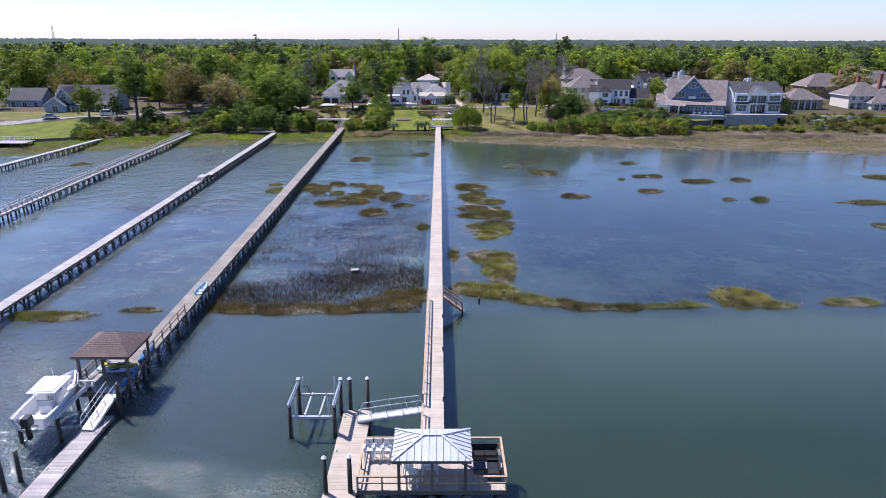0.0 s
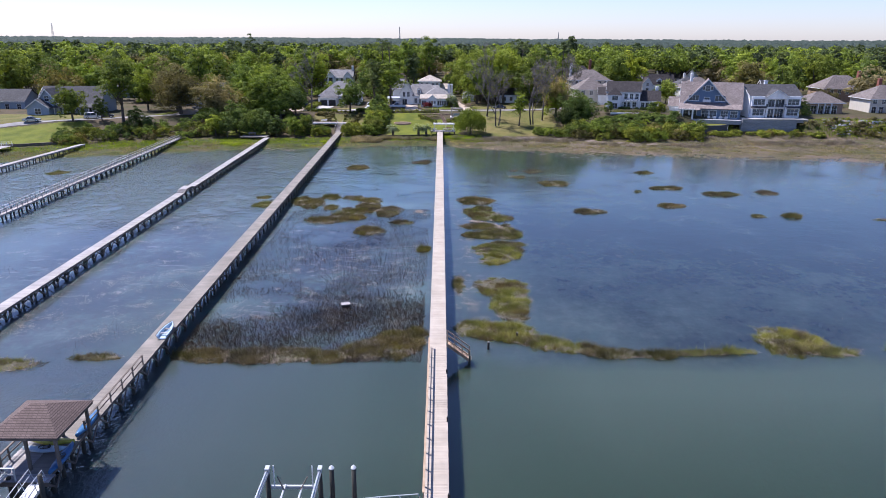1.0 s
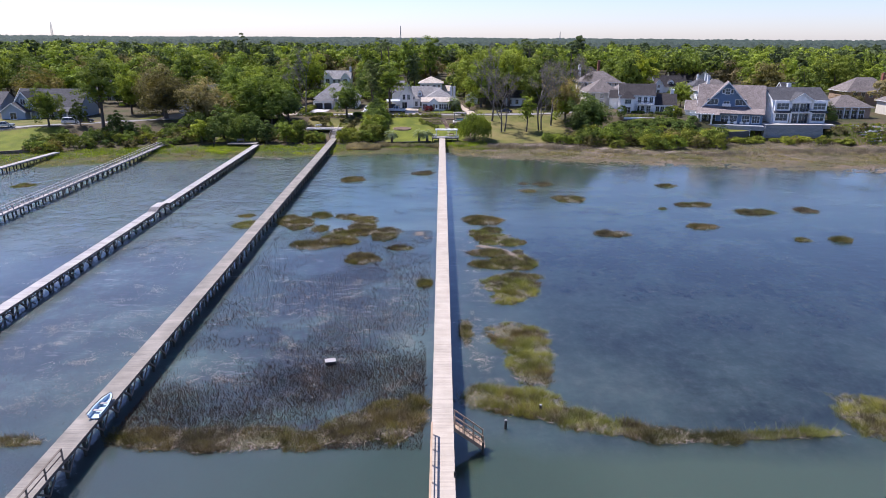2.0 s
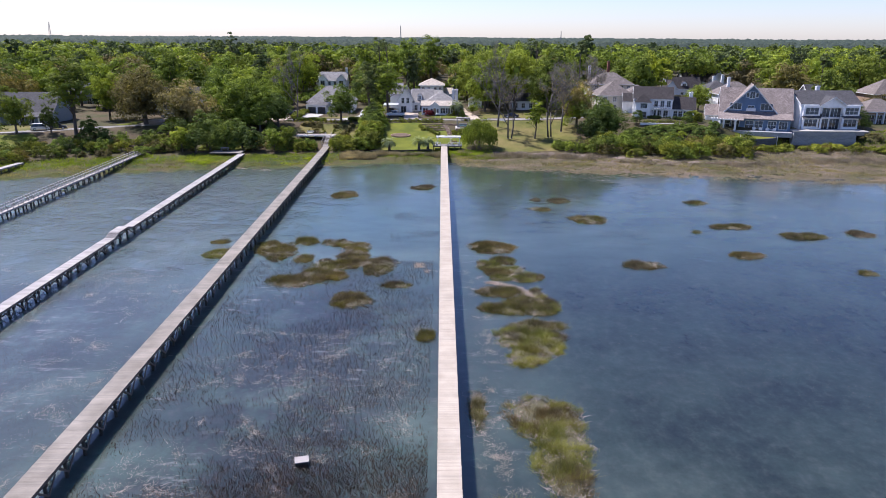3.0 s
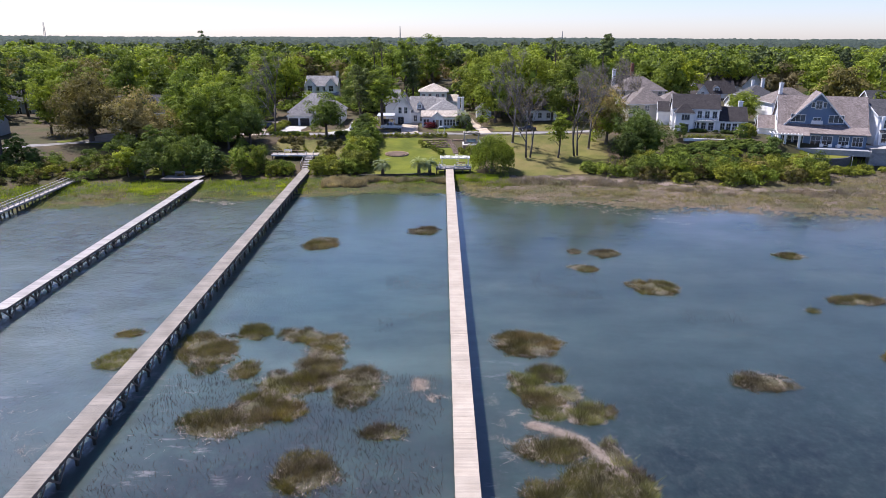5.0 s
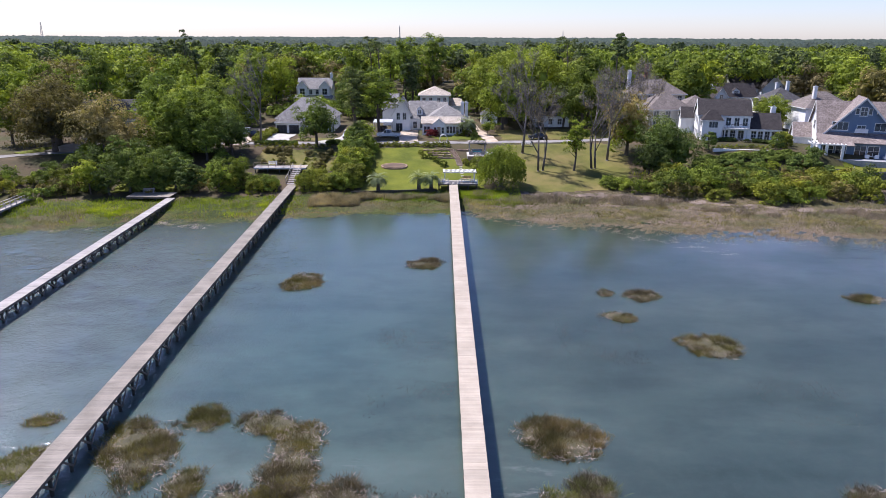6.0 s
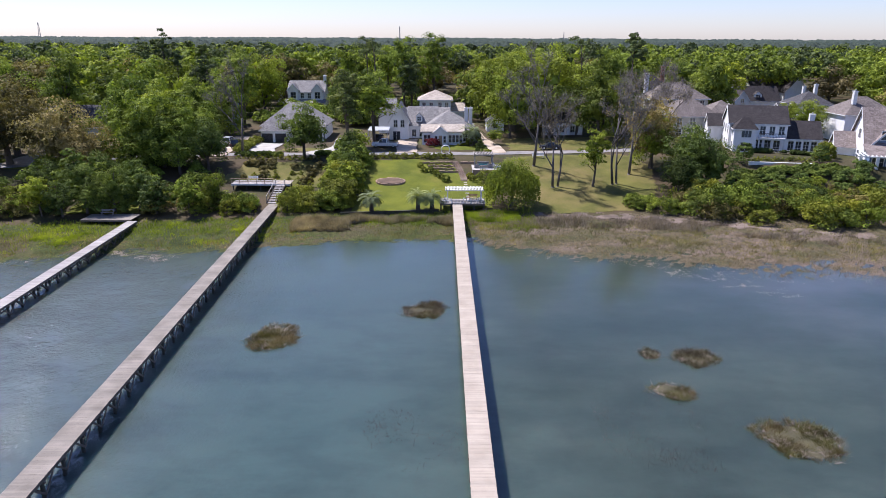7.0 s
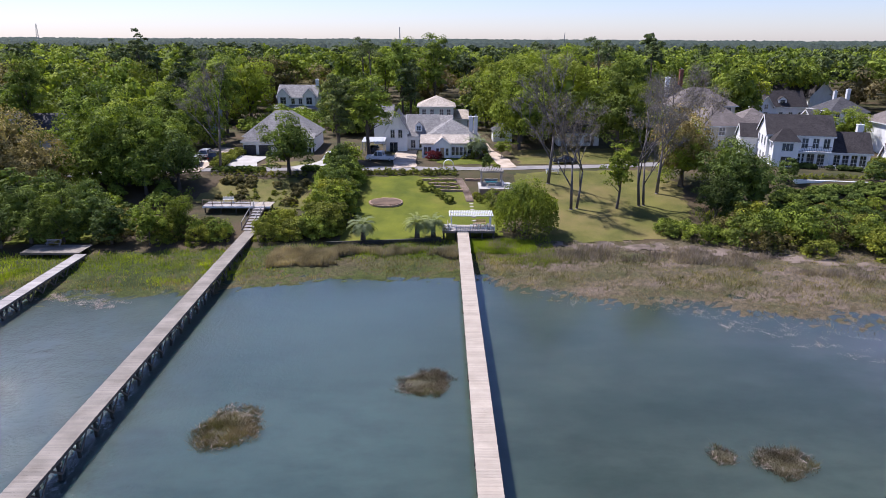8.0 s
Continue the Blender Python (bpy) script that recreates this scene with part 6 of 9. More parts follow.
KINDS = (
    # key, name, label, leaves, height, radii, clumps, leaves a clump, leaf size, trunk, fork, low
    ("oak0", "tree", "broad green oak with a rounded crown", LEAF_OAK, 13.0, (5.4, 5.0, 6.35), 46, 150, 0.185, 0.34, 0.22, -0.92),
    ("oak1", "tree", "leafy green oak in spring leaf", LEAF_OAK, 13.0, (5.8, 5.4, 6.35), 46, 150, 0.185, 0.34, 0.22, -0.92),
    ("oak2", "tree", "bright yellow-green tree in fresh leaf", LEAF_BRIGHT, 13.0, (5.2, 5.2, 6.35), 46, 150, 0.185, 0.34, 0.22, -0.88),
    ("oak3", "tree", "spreading bright green tree", LEAF_BRIGHT, 13.0, (6.0, 5.6, 6.35), 46, 150, 0.185, 0.34, 0.22, -0.88),
    ("oak4", "tree", "dark green evergreen tree with dense crown", LEAF_DARK, 13.0, (5.6, 5.4, 6.35), 46, 150, 0.185, 0.34, 0.2, -0.97),
    ("live_oak", "tree", "wide olive-brown live oak with a dense crown", LEAF_OLIVE, 11.5, (7.4, 6.8, 5.4), 56, 158, 0.18, 0.5, 0.25, -0.85),
    ("tan_oak", "tree", "tan-flowered oak with thin feathery crown", LEAF_TAN, 11.5, (5.6, 5.2, 5.5), 48, 120, 0.17, 0.32, 0.25, -0.85),
    ("tall_oak", "tree", "tall narrow green tree with high crown", LEAF_OAK, 19.0, (4.2, 4.2, 7.6), 42, 150, 0.185, 0.33, 0.3, -0.6),
    ("tall_dark", "tree", "tall dark pine with drooping branches", LEAF_PINE, 20.0, (3.4, 3.4, 8.8), 44, 120, 0.185, 0.36, 0.2, -0.8),
    ("pine", "tree", "tall pine with a flat dark top", LEAF_PINE, 23.0, (3.8, 3.8, 3.4), 20, 60, 0.22, 0.36, 0.7, -0.2),
    ("pine_thin", "tree", "slender pine with sparse tufts", LEAF_PINE, 22.0, (2.6, 2.6, 6.0), 24, 60, 0.24, 0.28, 0.5, -0.35),
    ("cedar", "tree", "dark green cedar reaching to the ground", LEAF_DARK, 8.0, (2.5, 2.5, 3.9), 40, 60, 0.2, 0.2, 0.1, -0.95),
    ("sapling", "tree", "small light green tree with thin trunk", LEAF_BRIGHT, 6.0, (2.1, 2.1, 2.6), 28, 54, 0.18, 0.1, 0.35, -0.6),
    ("shrub", "shrub", "bright green dense shrub by the shore", LEAF_SHRUB, 3.2, (2.4, 2.2, 2.3), 36, 60, 0.145, 0.08, 0.2, -0.5),
    ("shrub_b", "shrub", "rounded green wax myrtle shrub", LEAF_OAK, 3.4, (2.3, 2.4, 2.4), 36, 60, 0.145, 0.08, 0.2, -0.5),
    ("shrub_olive", "shrub", "olive green scrub bush on the bank", LEAF_OLIVE, 2.6, (2.1, 2.0, 1.9), 32, 56, 0.14, 0.08, 0.2, -0.5),
    ("bush_red", "shrub", "dark red ornamental maple bush", LEAF_RED, 2.2, (1.6, 1.6, 1.5), 24, 50, 0.12, 0.06, 0.2, -0.4),
    ("low_bush", "garden_bush", "low rounded garden bush", LEAF_SHRUB, 1.1, (0.9, 0.9, 0.8), 16, 36, 0.1, 0.04, 0.2, -0.6),
)
for i, (key, name, lab, leaf, high, radii, blobs, per, size, tr, fork, low) in enumerate(KINDS):
    loose = key in ("pine", "pine_thin")
    tree_kind(key, name, lab, leaf, 40 + i, high, radii, blobs, per, size, tr, fork, low=low, spread=(0.4, 1.0) if loose else (0.5, 0.98), blob=(0.2, 0.36) if loose else (0.2, 0.38))
# lighter ones for the wood behind
for i, (key, name, lab, leaf, high, radii, blobs, per, size, tr, fork, low) in enumerate(KINDS[:11]):
    tree_kind("w_" + key, name, lab, leaf, 140 + i, high, radii, max(20, int(blobs * 0.6)), 84, size * 1.6, tr, fork, low=low, spread=(0.5, 1.0), blob=(0.22, 0.38), limbs=5)
tree_kind("ball", "topiary", "clipped round boxwood ball", LEAF_SHRUB, 74, 1.5, (1.0, 1.0, 0.95), 60, 40, 0.1, 0.05, 0.2, low=-0.8, spread=(0.82, 0.9), blob=(0.2, 0.26), limbs=1)
tree_kind("cone", "topiary", "clipped dark green cone-shaped evergreen", LEAF_DARK, 75, 4.0, (1.3, 1.3, 2.1), 46, 50, 0.13, 0.08, 0.2, low=-0.95, spread=(0.7, 0.85), blob=(0.26, 0.36), limbs=1)
bare_kind("bare0", 3, 19.0, 0.62)
bare_kind("bare1", 8, 18.0, 0.66, LEAF_TAN, 1)
bare_kind("bare2", 11, 17.0, 0.6, LEAF_TAN, 1, 0.05)


def willow_kind():
    rng = np.random.default_rng(5)
    P, N, S, C = blob_crown(rng, (0, 0, 5.2), (3.7, 3.4, 2.5), 40, 80, 0.17, -0.5)
    k = 520
    a = rng.uniform(0, 2 * np.pi, k)
    rr = rng.uniform(2.2, 4.6, k)
    L = rng.uniform(2.0, 4.6, k)
    m = 14
    t = np.tile(np.linspace(0, 1, m), k)
    top = 5.6 - 0.22 * (np.repeat(rr, m) - 2.0) ** 1.5
    px = np.repeat(rr * np.cos(a), m) + t * 0.5 * np.repeat(np.cos(a), m) + rng.normal(0, 0.08, k * m)
    py = np.repeat(rr * np.sin(a), m) + t * 0.5 * np.repeat(np.sin(a), m) + rng.normal(0, 0.08, k * m)
    pz = np.maximum(top - t * np.repeat(L, m), 0.5)
    P2 = np.stack([px, py, pz], 1)
    N2 = unit(rng.normal(size=P2.shape) * np.array([1, 1, 0.2]))
    V, Q = leaf_quads(np.concatenate([P, P2]), np.concatenate([N, N2]), np.concatenate([S, rng.uniform(0.14, 0.34, len(P2))]), rng, 0.5)
    TREES["willow"] = ("tree", "weeping willow with hanging pale green branches", grow_trunk(rng, 5.2, 0.3, C[::4]).mesh("trunk", BARK, True), np_mesh("crown", V, Q, LEAF_WILLOW))


willow_kind()


def palm_kind():
    rng = random.Random(4)
    V, Q = [], []
    for i in range(46):
        a = rng.uniform(0, 2 * math.pi)
        up = rng.uniform(0.1, 1.25)
        L = rng.uniform(1.5, 2.1)
        side = Vector((-math.sin(a), math.cos(a), 0))
        p = Vector((0, 0, 1.7))
        d = Vector((math.cos(a) * math.cos(up), math.sin(a) * math.cos(up), math.sin(up)))
        pts = []
        for k in range(8):
            pts.append(p.copy())
            p = p + d * (L / 7)
            d = (d + Vector((0, 0, -0.27))).normalized()
        for k in range(7):
            for s in (-1, 1):
                for j in range(2):
                    q = pts[k].lerp(pts[k + 1], j / 2)
                    tip = q + side * s * 0.42 * math.sin(math.pi * (k + 1.5) / 9) + (pts[k + 1] - pts[k]) * 0.9 + Vector((0, 0, 0.12 - 0.1 * k / 3))
                    n = len(V)
                    q2 = pts[k].lerp(pts[k + 1], j / 2 + 0.35)
                    V += [tuple(q), tuple(q2), tuple(tip), tuple(q.lerp(tip, 0.5) + Vector((0, 0, 0.03)))]
                    Q.append((n, n + 1, n + 2, n + 3))
    g = Geo().tube([(0, 0, -0.2), (0, 0, 0.8), (0, 0, 1.75)], [0.32, 0.26, 0.22], 9)
    TREES["palm"] = ("palm", "stout pindo palm with arching grey-green fronds", g.mesh("trunk", BARK, True), np_mesh("crown", np.array(V), np.array(Q), LEAF_PALM))


palm_kind()

# trees that stand out: key, x, y, scale, squash
STANDING = (
    ("oak4", -30.8, 241.6, 0.95, 0.9), ("oak0", -73.0, 233.5, 0.9, 0.95), ("oak2", -58.5, 235.0, 0.8, 1.15), ("oak4", -20.6, 236.5, 0.42, 1.0), ("oak4", -20.2, 231.0, 0.4, 1.0), ("oak4", -21.2, 241.0, 0.45, 1.05), ("tall_dark", -23.8, 256.0, 1.1, 0.85), ("tall_oak", -18.3, 259.0, 1.2, 0.72),
    ("oak1", -51.5, 237.5, 1.0, 1.0), ("bare0", -45.0, 247.6, 1.0, 0.95), ("willow", 8.8, 217.9, 0.95, 1.1),
    ("bare0", 15.2, 239.0, 1.1, 1.0), ("bare2", 17.2, 227.4, 1.0, 1.0), ("bare1", 18.2, 227.9, 0.85, 1.0), ("tall_oak", 24.7, 228.1, 0.62, 0.9), ("bare1", 28.6, 229.3, 1.0, 1.0), ("bare0", 29.4, 229.6, 0.9, 1.0),
    ("bare2", 33.0, 234.5, 1.05, 1.0), ("oak1", 37.8, 236.5, 0.8, 1.1), ("cedar", 41.0, 221.5, 0.9, 0.8), ("bare1", 43.0, 246.0, 0.9, 1.0), ("bare2", 41.5, 252.0, 1.0, 1.0),
    ("pine", 30.0, 273.3, 1.02, 1.0), ("tall_oak", 36.0, 272.0, 1.08, 1.0), ("oak0", 13.2, 268.0, 1.15, 1.1), ("oak3", 15.0, 279.0, 1.5, 1.02), ("oak3", 23.5, 272.0, 1.4, 1.05), ("oak0", 33.5, 264.0, 1.3, 1.1), ("oak2", 10.5, 292.0, 1.45, 1.08), ("oak2", 19.0, 290.0, 1.4, 1.15), ("oak0", 28.0, 284.0, 1.5, 1.1), ("pine", -27.1, 328.3, 0.98, 1.02), ("pine_thin", -86.3, 300.6, 1.03, 1.02), ("w_tall_oak", -34.0, 334.0, 1.1, 1.0), ("w_tall_oak", -20.0, 326.0, 1.1, 1.0), ("oak2", -78.0, 284.0, 1.3, 1.15), ("oak2", -53.0, 300.0, 1.3, 1.15),
    ("sapling", 8.7, 259.5, 0.75, 0.75), ("live_oak", -89.0, 242.5, 1.2, 1.05), 
    ("oak0", -64.5, 240.0, 1.12, 1.05), ("oak1", -57.0, 236.0, 1.12, 1.05), 
    ("oak0", -110.0, 214.2, 0.8, 1.15), ("tall_oak", -95.9, 216.2, 1.3, 0.8), ("cedar", -102.3, 216.3, 0.75, 1.25), ("oak2", -98.6, 241.0, 0.85, 1.3), ("cedar", -91.0, 213.5, 0.9, 0.9), ("cedar", -86.5, 212.5, 0.7, 0.8),
    ("live_oak", -132.0, 252.0, 1.0, 1.1), ("oak1", -152.0, 236.0, 0.8, 1.0), ("oak4", -141.0, 262.0, 1.1, 1.1), ("tall_oak", -88.0, 262.0, 1.0, 1.05), ("tall_dark", -64.0, 285.0, 1.0, 1.0), 
    ("oak4", -72.0, 262.0, 1.1, 1.0), ("oak0", -64.0, 252.0, 1.0, 1.0), ("oak1", -57.0, 274.0, 1.1, 1.1), ("live_oak", -100.0, 262.0, 1.1, 1.1),
    ("oak3", 84.0, 268.0, 0.75, 0.9), ("oak2", 93.0, 294.0, 0.55, 0.9), ("cone", 54.2, 233.4, 1.15, 0.88), ("cone", 68.0, 232.2, 1.2, 0.75), ("ball", 70.8, 236.0, 1.9, 1.2), ("ball", 73.4, 239.0, 1.5, 1.1), ("cone", 4.9, 247.4, 0.72, 1.1), ("ball", 4.3, 258.6, 1.7, 1.15), ("ball", 6.6, 245.6, 0.9, 1.0),
    ("oak4", 119.0, 238.0, 0.55, 0.8), ("oak4", 117.0, 246.0, 0.6, 0.9), ("live_oak", 140.0, 262.0, 0.7, 0.8), ("oak4", 116.5, 230.0, 0.35, 0.8), ("tall_dark", -12.0, 308.0, 0.95, 1.0), ("pine", -21.0, 290.0, 0.95, 1.0), ("tall_oak", -14.0, 312.0, 1.1, 1.1), ("tall_oak", -6.0, 315.0, 1.15, 1.1),
    ("oak0", -58.0, 262.0, 1.1, 1.0), ("tall_oak", -54.0, 282.0, 1.0, 1.0), ("oak4", -27.5, 290.0, 1.0, 1.1), ("oak1", -30.0, 300.0, 1.0, 1.0), ("oak1", -56.0, 234.0, 0.95, 1.05), ("oak0", -52.0, 231.0, 0.8, 1.0), ("oak4", -47.5, 233.5, 0.82, 0.95), ("oak0", -61.5, 232.0, 0.85, 0.95), ("oak4", -61.8, 221.0, 0.62, 0.9), ("tan_oak", -72.0, 228.2, 1.15, 1.05), ("tan_oak", -66.5, 226.5, 0.85, 1.05),
    ("live_oak", -84.5, 232.6, 1.12, 1.05), ("cedar", -61.6, 214.4, 1.35, 0.92), ("cedar", -52.4, 213.6, 1.0, 0.85), ("cedar", -49.0, 211.6, 0.95, 0.8), ("sapling", -66.2, 209.6, 1.15, 0.95), ("sapling", -43.5, 211.0, 0.95, 1.05), ("oak2", -41.0, 215.4, 0.42, 1.15), ("oak4", -55.5, 219.5, 0.55, 0.9), ("oak4", -59.8, 211.2, 0.66, 0.9), ("oak4", -55.6, 211.6, 0.6, 0.95), ("oak4", -62.8, 209.4, 0.5, 0.9), ("oak4", -70.0, 220.0, 0.5, 0.9),
    ("oak4", 41.5, 226.0, 0.95, 0.95), ("oak4", 45.0, 224.5, 0.8, 0.9), ("oak4", 38.6, 222.8, 0.6, 0.95), ("tan_oak", 37.6, 237.0, 0.9, 1.35),
    ("pine_thin", -76.0, 290.0, 1.1, 1.05), ("pine_thin", -80.0, 286.0, 1.0, 1.0), ("cedar", -21.6, 237.5, 0.75, 0.85), ("cedar", -22.0, 241.0, 0.75, 0.85), ("cedar", -21.2, 233.5, 0.7, 0.8), ("oak1", 41.0, 264.0, 0.8, 1.0), ("oak0", 46.0, 238.5, 0.55, 0.9),
)
for key, x, y, s, q in STANDING:
    plant(key, x, y, s, squash=q)

# shrubs of the bank and the gardens
SHRUBS = [("shrub", 5.2, 228.0, 1.0), ("shrub", 5.8, 225.0, 0.7)]
rs = random.Random(21)
for i in range(24):
    SHRUBS.append((rs.choice(("shrub", "shrub", "shrub_b")), rs.uniform(-29.0, -20.5), rs.uniform(212.5, 219.5), rs.uniform(0.6, 1.0)))
for i in range(26):
    SHRUBS.append((rs.choice(("shrub", "shrub_b", "shrub_olive")), rs.uniform(-44, -33.5), rs.uniform(211, 217.5), rs.uniform(0.5, 0.95)))
for i in range(26):
    t = i / 25
    SHRUBS.append((rs.choice(("shrub_b", "shrub_b", "shrub")), -20.6 + 1.0 * math.sin(i), 217 + 26 * t, rs.uniform(1.05, 1.5)))
for i in range(44):
    x = rs.uniform(38, 77)
    lo = float(np.interp(x, (36, 43, 53, 62, 77), (211.6, 210.0, 207.0, 206.0, 209.0)))
    u = rs.random()
    SHRUBS.append((rs.choice(("shrub_olive", "shrub", "shrub", "shrub_b")), x, lo + 11 * u, rs.uniform(0.85, 1.35) + 0.25 * u))
for i in range(34):
    x = rs.uniform(76, 175)
    lo = 215.5 - max(0, x - 95) * 0.11
    SHRUBS.append((rs.choice(("shrub", "shrub_olive", "shrub")), x, rs.uniform(lo, lo + 5.0), rs.uniform(0.4, 0.75)))
for i in range(44):
    x = rs.uniform(-106, -66)
    lo = float(along(BANK, x)) + 2
    SHRUBS.append((rs.choice(("shrub_b", "shrub_olive", "shrub", "shrub_b")), x, rs.uniform(lo, lo + 12), rs.uniform(0.5, 1.0)))
for i in range(9):
    x = rs.uniform(-64, -45)
    lo = float(along(BANK, x)) + 2
    SHRUBS.append((rs.choice(("shrub_b", "shrub_olive")), x, rs.uniform(lo, lo + 14), rs.uniform(0.4, 0.8)))
for i in range(40):
    x = rs.uniform(44, 78)
    SHRUBS.append((rs.choice(("shrub_b", "shrub_b", "shrub_olive")), x, rs.uniform(221.0, 226.0), rs.uniform(0.3, 0.5)))
for i in range(14):
    SHRUBS.append(("shrub_b", rs.uniform(27, 38), rs.uniform(214.0, 218.5), rs.uniform(0.35, 0.8)))
for key, x, y, s in SHRUBS:
    plant(key, x, y, s, squash=rs.uniform(0.8, 1.15), category="shrub")
for x, y, s in ((-7.3, 237.6, 0.85), (-6.6, 235.0, 0.95), (-5.2, 234.6, 0.95), (-4.1, 233.2, 0.95), (-3.3, 231.7, 0.95), (-2.3, 230.0, 1.1), (2.3, 232.2, 0.95), (2.9, 230.4, 1.05), (3.8, 231.6, 0.85)):
    plant("ball", x, y, s * 0.74, category="topiary")
for x, y in ((-14.6, 213.9), (-7.0, 215.0), (-4.7, 215.3)):
    plant("palm", x, y, 1.3, category="palm")
plant("palm", 3.6, 257.6, 1.7, category="palm")
for i in range(24):
    plant("low_bush", -19.5 + i * 0.78 + rs.uniform(-0.2, 0.2), 242.6 + rs.uniform(-0.4, 0.4), rs.uniform(0.7, 1.1), category="shrub")
for i in range(12):
    plant("low_bush", -44 + i * 1.45, 241.0 + rs.uniform(-0.3, 0.3), rs.uniform(0.6, 0.9), category="shrub")
for i in range(18):
    plant("low_bush", rs.uniform(-39, -26), rs.uniform(227, 234), rs.uniform(0.5, 0.8), category="shrub")
for i in range(12):
    plant("low_bush", 56.5 + i * 0.95, 233.9 + rs.uniform(-0.3, 0.3), rs.uniform(0.55, 0.8), category="shrub")
for x, y in ((-5.5, 256.0), (-4.6, 256.6), (1.0, 257.5), (2.4, 257.6)):
    plant("bush_red" if x < -3 else "low_bush", x, y, 0.9, category="shrub")



def scrub(label, leaf, n, spots, size, seed, grain=0.15):
    """A tangle of undergrowth, as one mass of leaves; spots() gives a place for each bush."""
    rng = np.random.default_rng(seed)
    VV = []
    for k in range(n):
        x, y = spots(rng)
        s = rng.uniform(*size)
        P, N, S, C = blob_crown(rng, (x, y, height(x, y) + 0.55 * s), (1.1 * s, 1.1 * s, 0.75 * s), 16, 34, grain, -0.4)
        VV.append(leaf_quads(P, N, S * rng.uniform(0.9, 1.3), rng)[0])
    V = np.concatenate(VV)
    ob = new("undergrowth", np_mesh("undergrowth", V, np.arange(len(V)).reshape(-1, 3), leaf))
    tagged(ob, label, "undergrowth", kind="stuff")


def along_bank(x0, x1, a, b):
    def f(rng):
        x = rng.uniform(x0, x1)
        return x, float(along(BANK, x)) + rng.uniform(a, b)
    return f


scrub("dark evergreen undergrowth along the old shore", LEAF_DARK, 34, along_bank(-108, -44, 4, 22), (0.9, 2.0), 51)
scrub("olive undergrowth along the old shore", LEAF_OLIVE, 30, along_bank(-108, -44, 3, 18), (0.7, 1.5), 52)
scrub("dark undergrowth on the slope below the white house", LEAF_DARK, 60, along_bank(40, 76, 4, 12), (0.8, 1.4), 53)
scrub("dark clipped hedge on the slope before the white house", LEAF_DARK, 90, lambda rng: (rng.uniform(49, 71), rng.uniform(227.0, 229.6)), (0.6, 0.95), 60)
scrub("dark low hedge under the white porch", LEAF_DARK, 30, lambda rng: (lambda x: (x, 242.6 - 0.25 * (x - 61.5) + rng.uniform(-0.4, 0.4)))(rng.uniform(59.5, 74)), (0.5, 0.7), 63)
scrub("green undergrowth below the garden walls", LEAF_SHRUB, 46, along_bank(76, 118, -4.5, -0.8), (0.7, 1.5), 54)
scrub("mixed undergrowth before the brick house", LEAF_OLIVE, 50, along_bank(112, 175, 1, 12), (0.8, 1.8), 55)
scrub("low shrubs on the dry slope", LEAF_OLIVE, 26, lambda rng: (rng.uniform(-42, -23), rng.uniform(228, 238)), (0.5, 1.0), 56)

# woods behind the houses
CLEAR = ((-30, -62, 0, 0), (-26, -48, 258, 284), (-56, -38, 316, 336), (-20, 9, 255, 290), (-12, 5, 290, 306), (47, 82, 232, 282), (48, 70, 284, 300), (74, 118, 225, 262), (78, 122, 262, 324), (-48, -24, 250, 284), (-48, -33, 284, 318), (92, 128, 322, 366), (52, 72, 322, 338), (118, 172, 232, 262), (148, 170, 276, 292), (121, 134, 270, 280), (178, 198, 294, 306), (-133, -106, 226, 246), (-156, -138, 240, 256), (-140, -116, 280, 294), (-94, -72, 256, 270), (-88, -72, 228, 256), (-76, -56, 282, 294), (6, 13, 262, 284), (10, 46, 250, 262), (22, 34, 270, 281), (88, 100, 258, 272))


def is_clear(x, y):
    return not any(a - 3 < x < b + 3 and c - 3 < y < d + 3 for a, b, c, d in CLEAR)


rw = random.Random(77)
WOOD_KEYS = ("w_oak0", "w_oak1", "w_oak2", "w_oak3", "w_oak0", "w_oak1", "w_tall_oak", "w_tall_dark", "w_live_oak", "w_tan_oak", "w_pine_thin", "w_oak4", "w_oak2", "w_tall_oak")
placed = [(x, y) for k, x, y, s, q in STANDING]
tries = 0
while len(placed) < 235 and tries < 6000:
    tries += 1
    y = rw.uniform(258, 345)
    x = rw.uniform(-0.72 * (y - 40), 0.72 * (y - 40))
    if y < 290 and -20 < x < 60:
        y += 32
    if not is_clear(x, y) or any((x - a) ** 2 + (y - b) ** 2 < 66 for a, b in placed):
        continue
    placed.append((x, y))
    key = rw.choice(WOOD_KEYS)
    big = 1.0 if key in ("w_tall_oak", "w_tall_dark", "w_pine_thin") else 1.3
    plant(key, x, y, big * rw.uniform(0.85, 1.1), squash=rw.uniform(0.9, 1.05))


def wood_edge(x0, x1, y0, y1):
    def f(rng):
        while True:
            x, y = rng.uniform(x0, x1), rng.uniform(y0, y1)
            if is_clear(x, y):
                return x, y
    return f


scrub("dark young growth under the trees of the wood", LEAF_DARK, 70, wood_edge(-120, 130, 262, 320), (2.6, 4.6), 57, 0.3)
scrub("green young growth under the trees of the wood", LEAF_OAK, 80, wood_edge(-130, 130, 268, 335), (2.6, 4.8), 58, 0.3)
scrub("shaded young growth along the lane", LEAF_OAK, 40, lambda rng: (rng.uniform(-76, -48), rng.uniform(222, 238)), (1.4, 2.8), 59, 0.2)


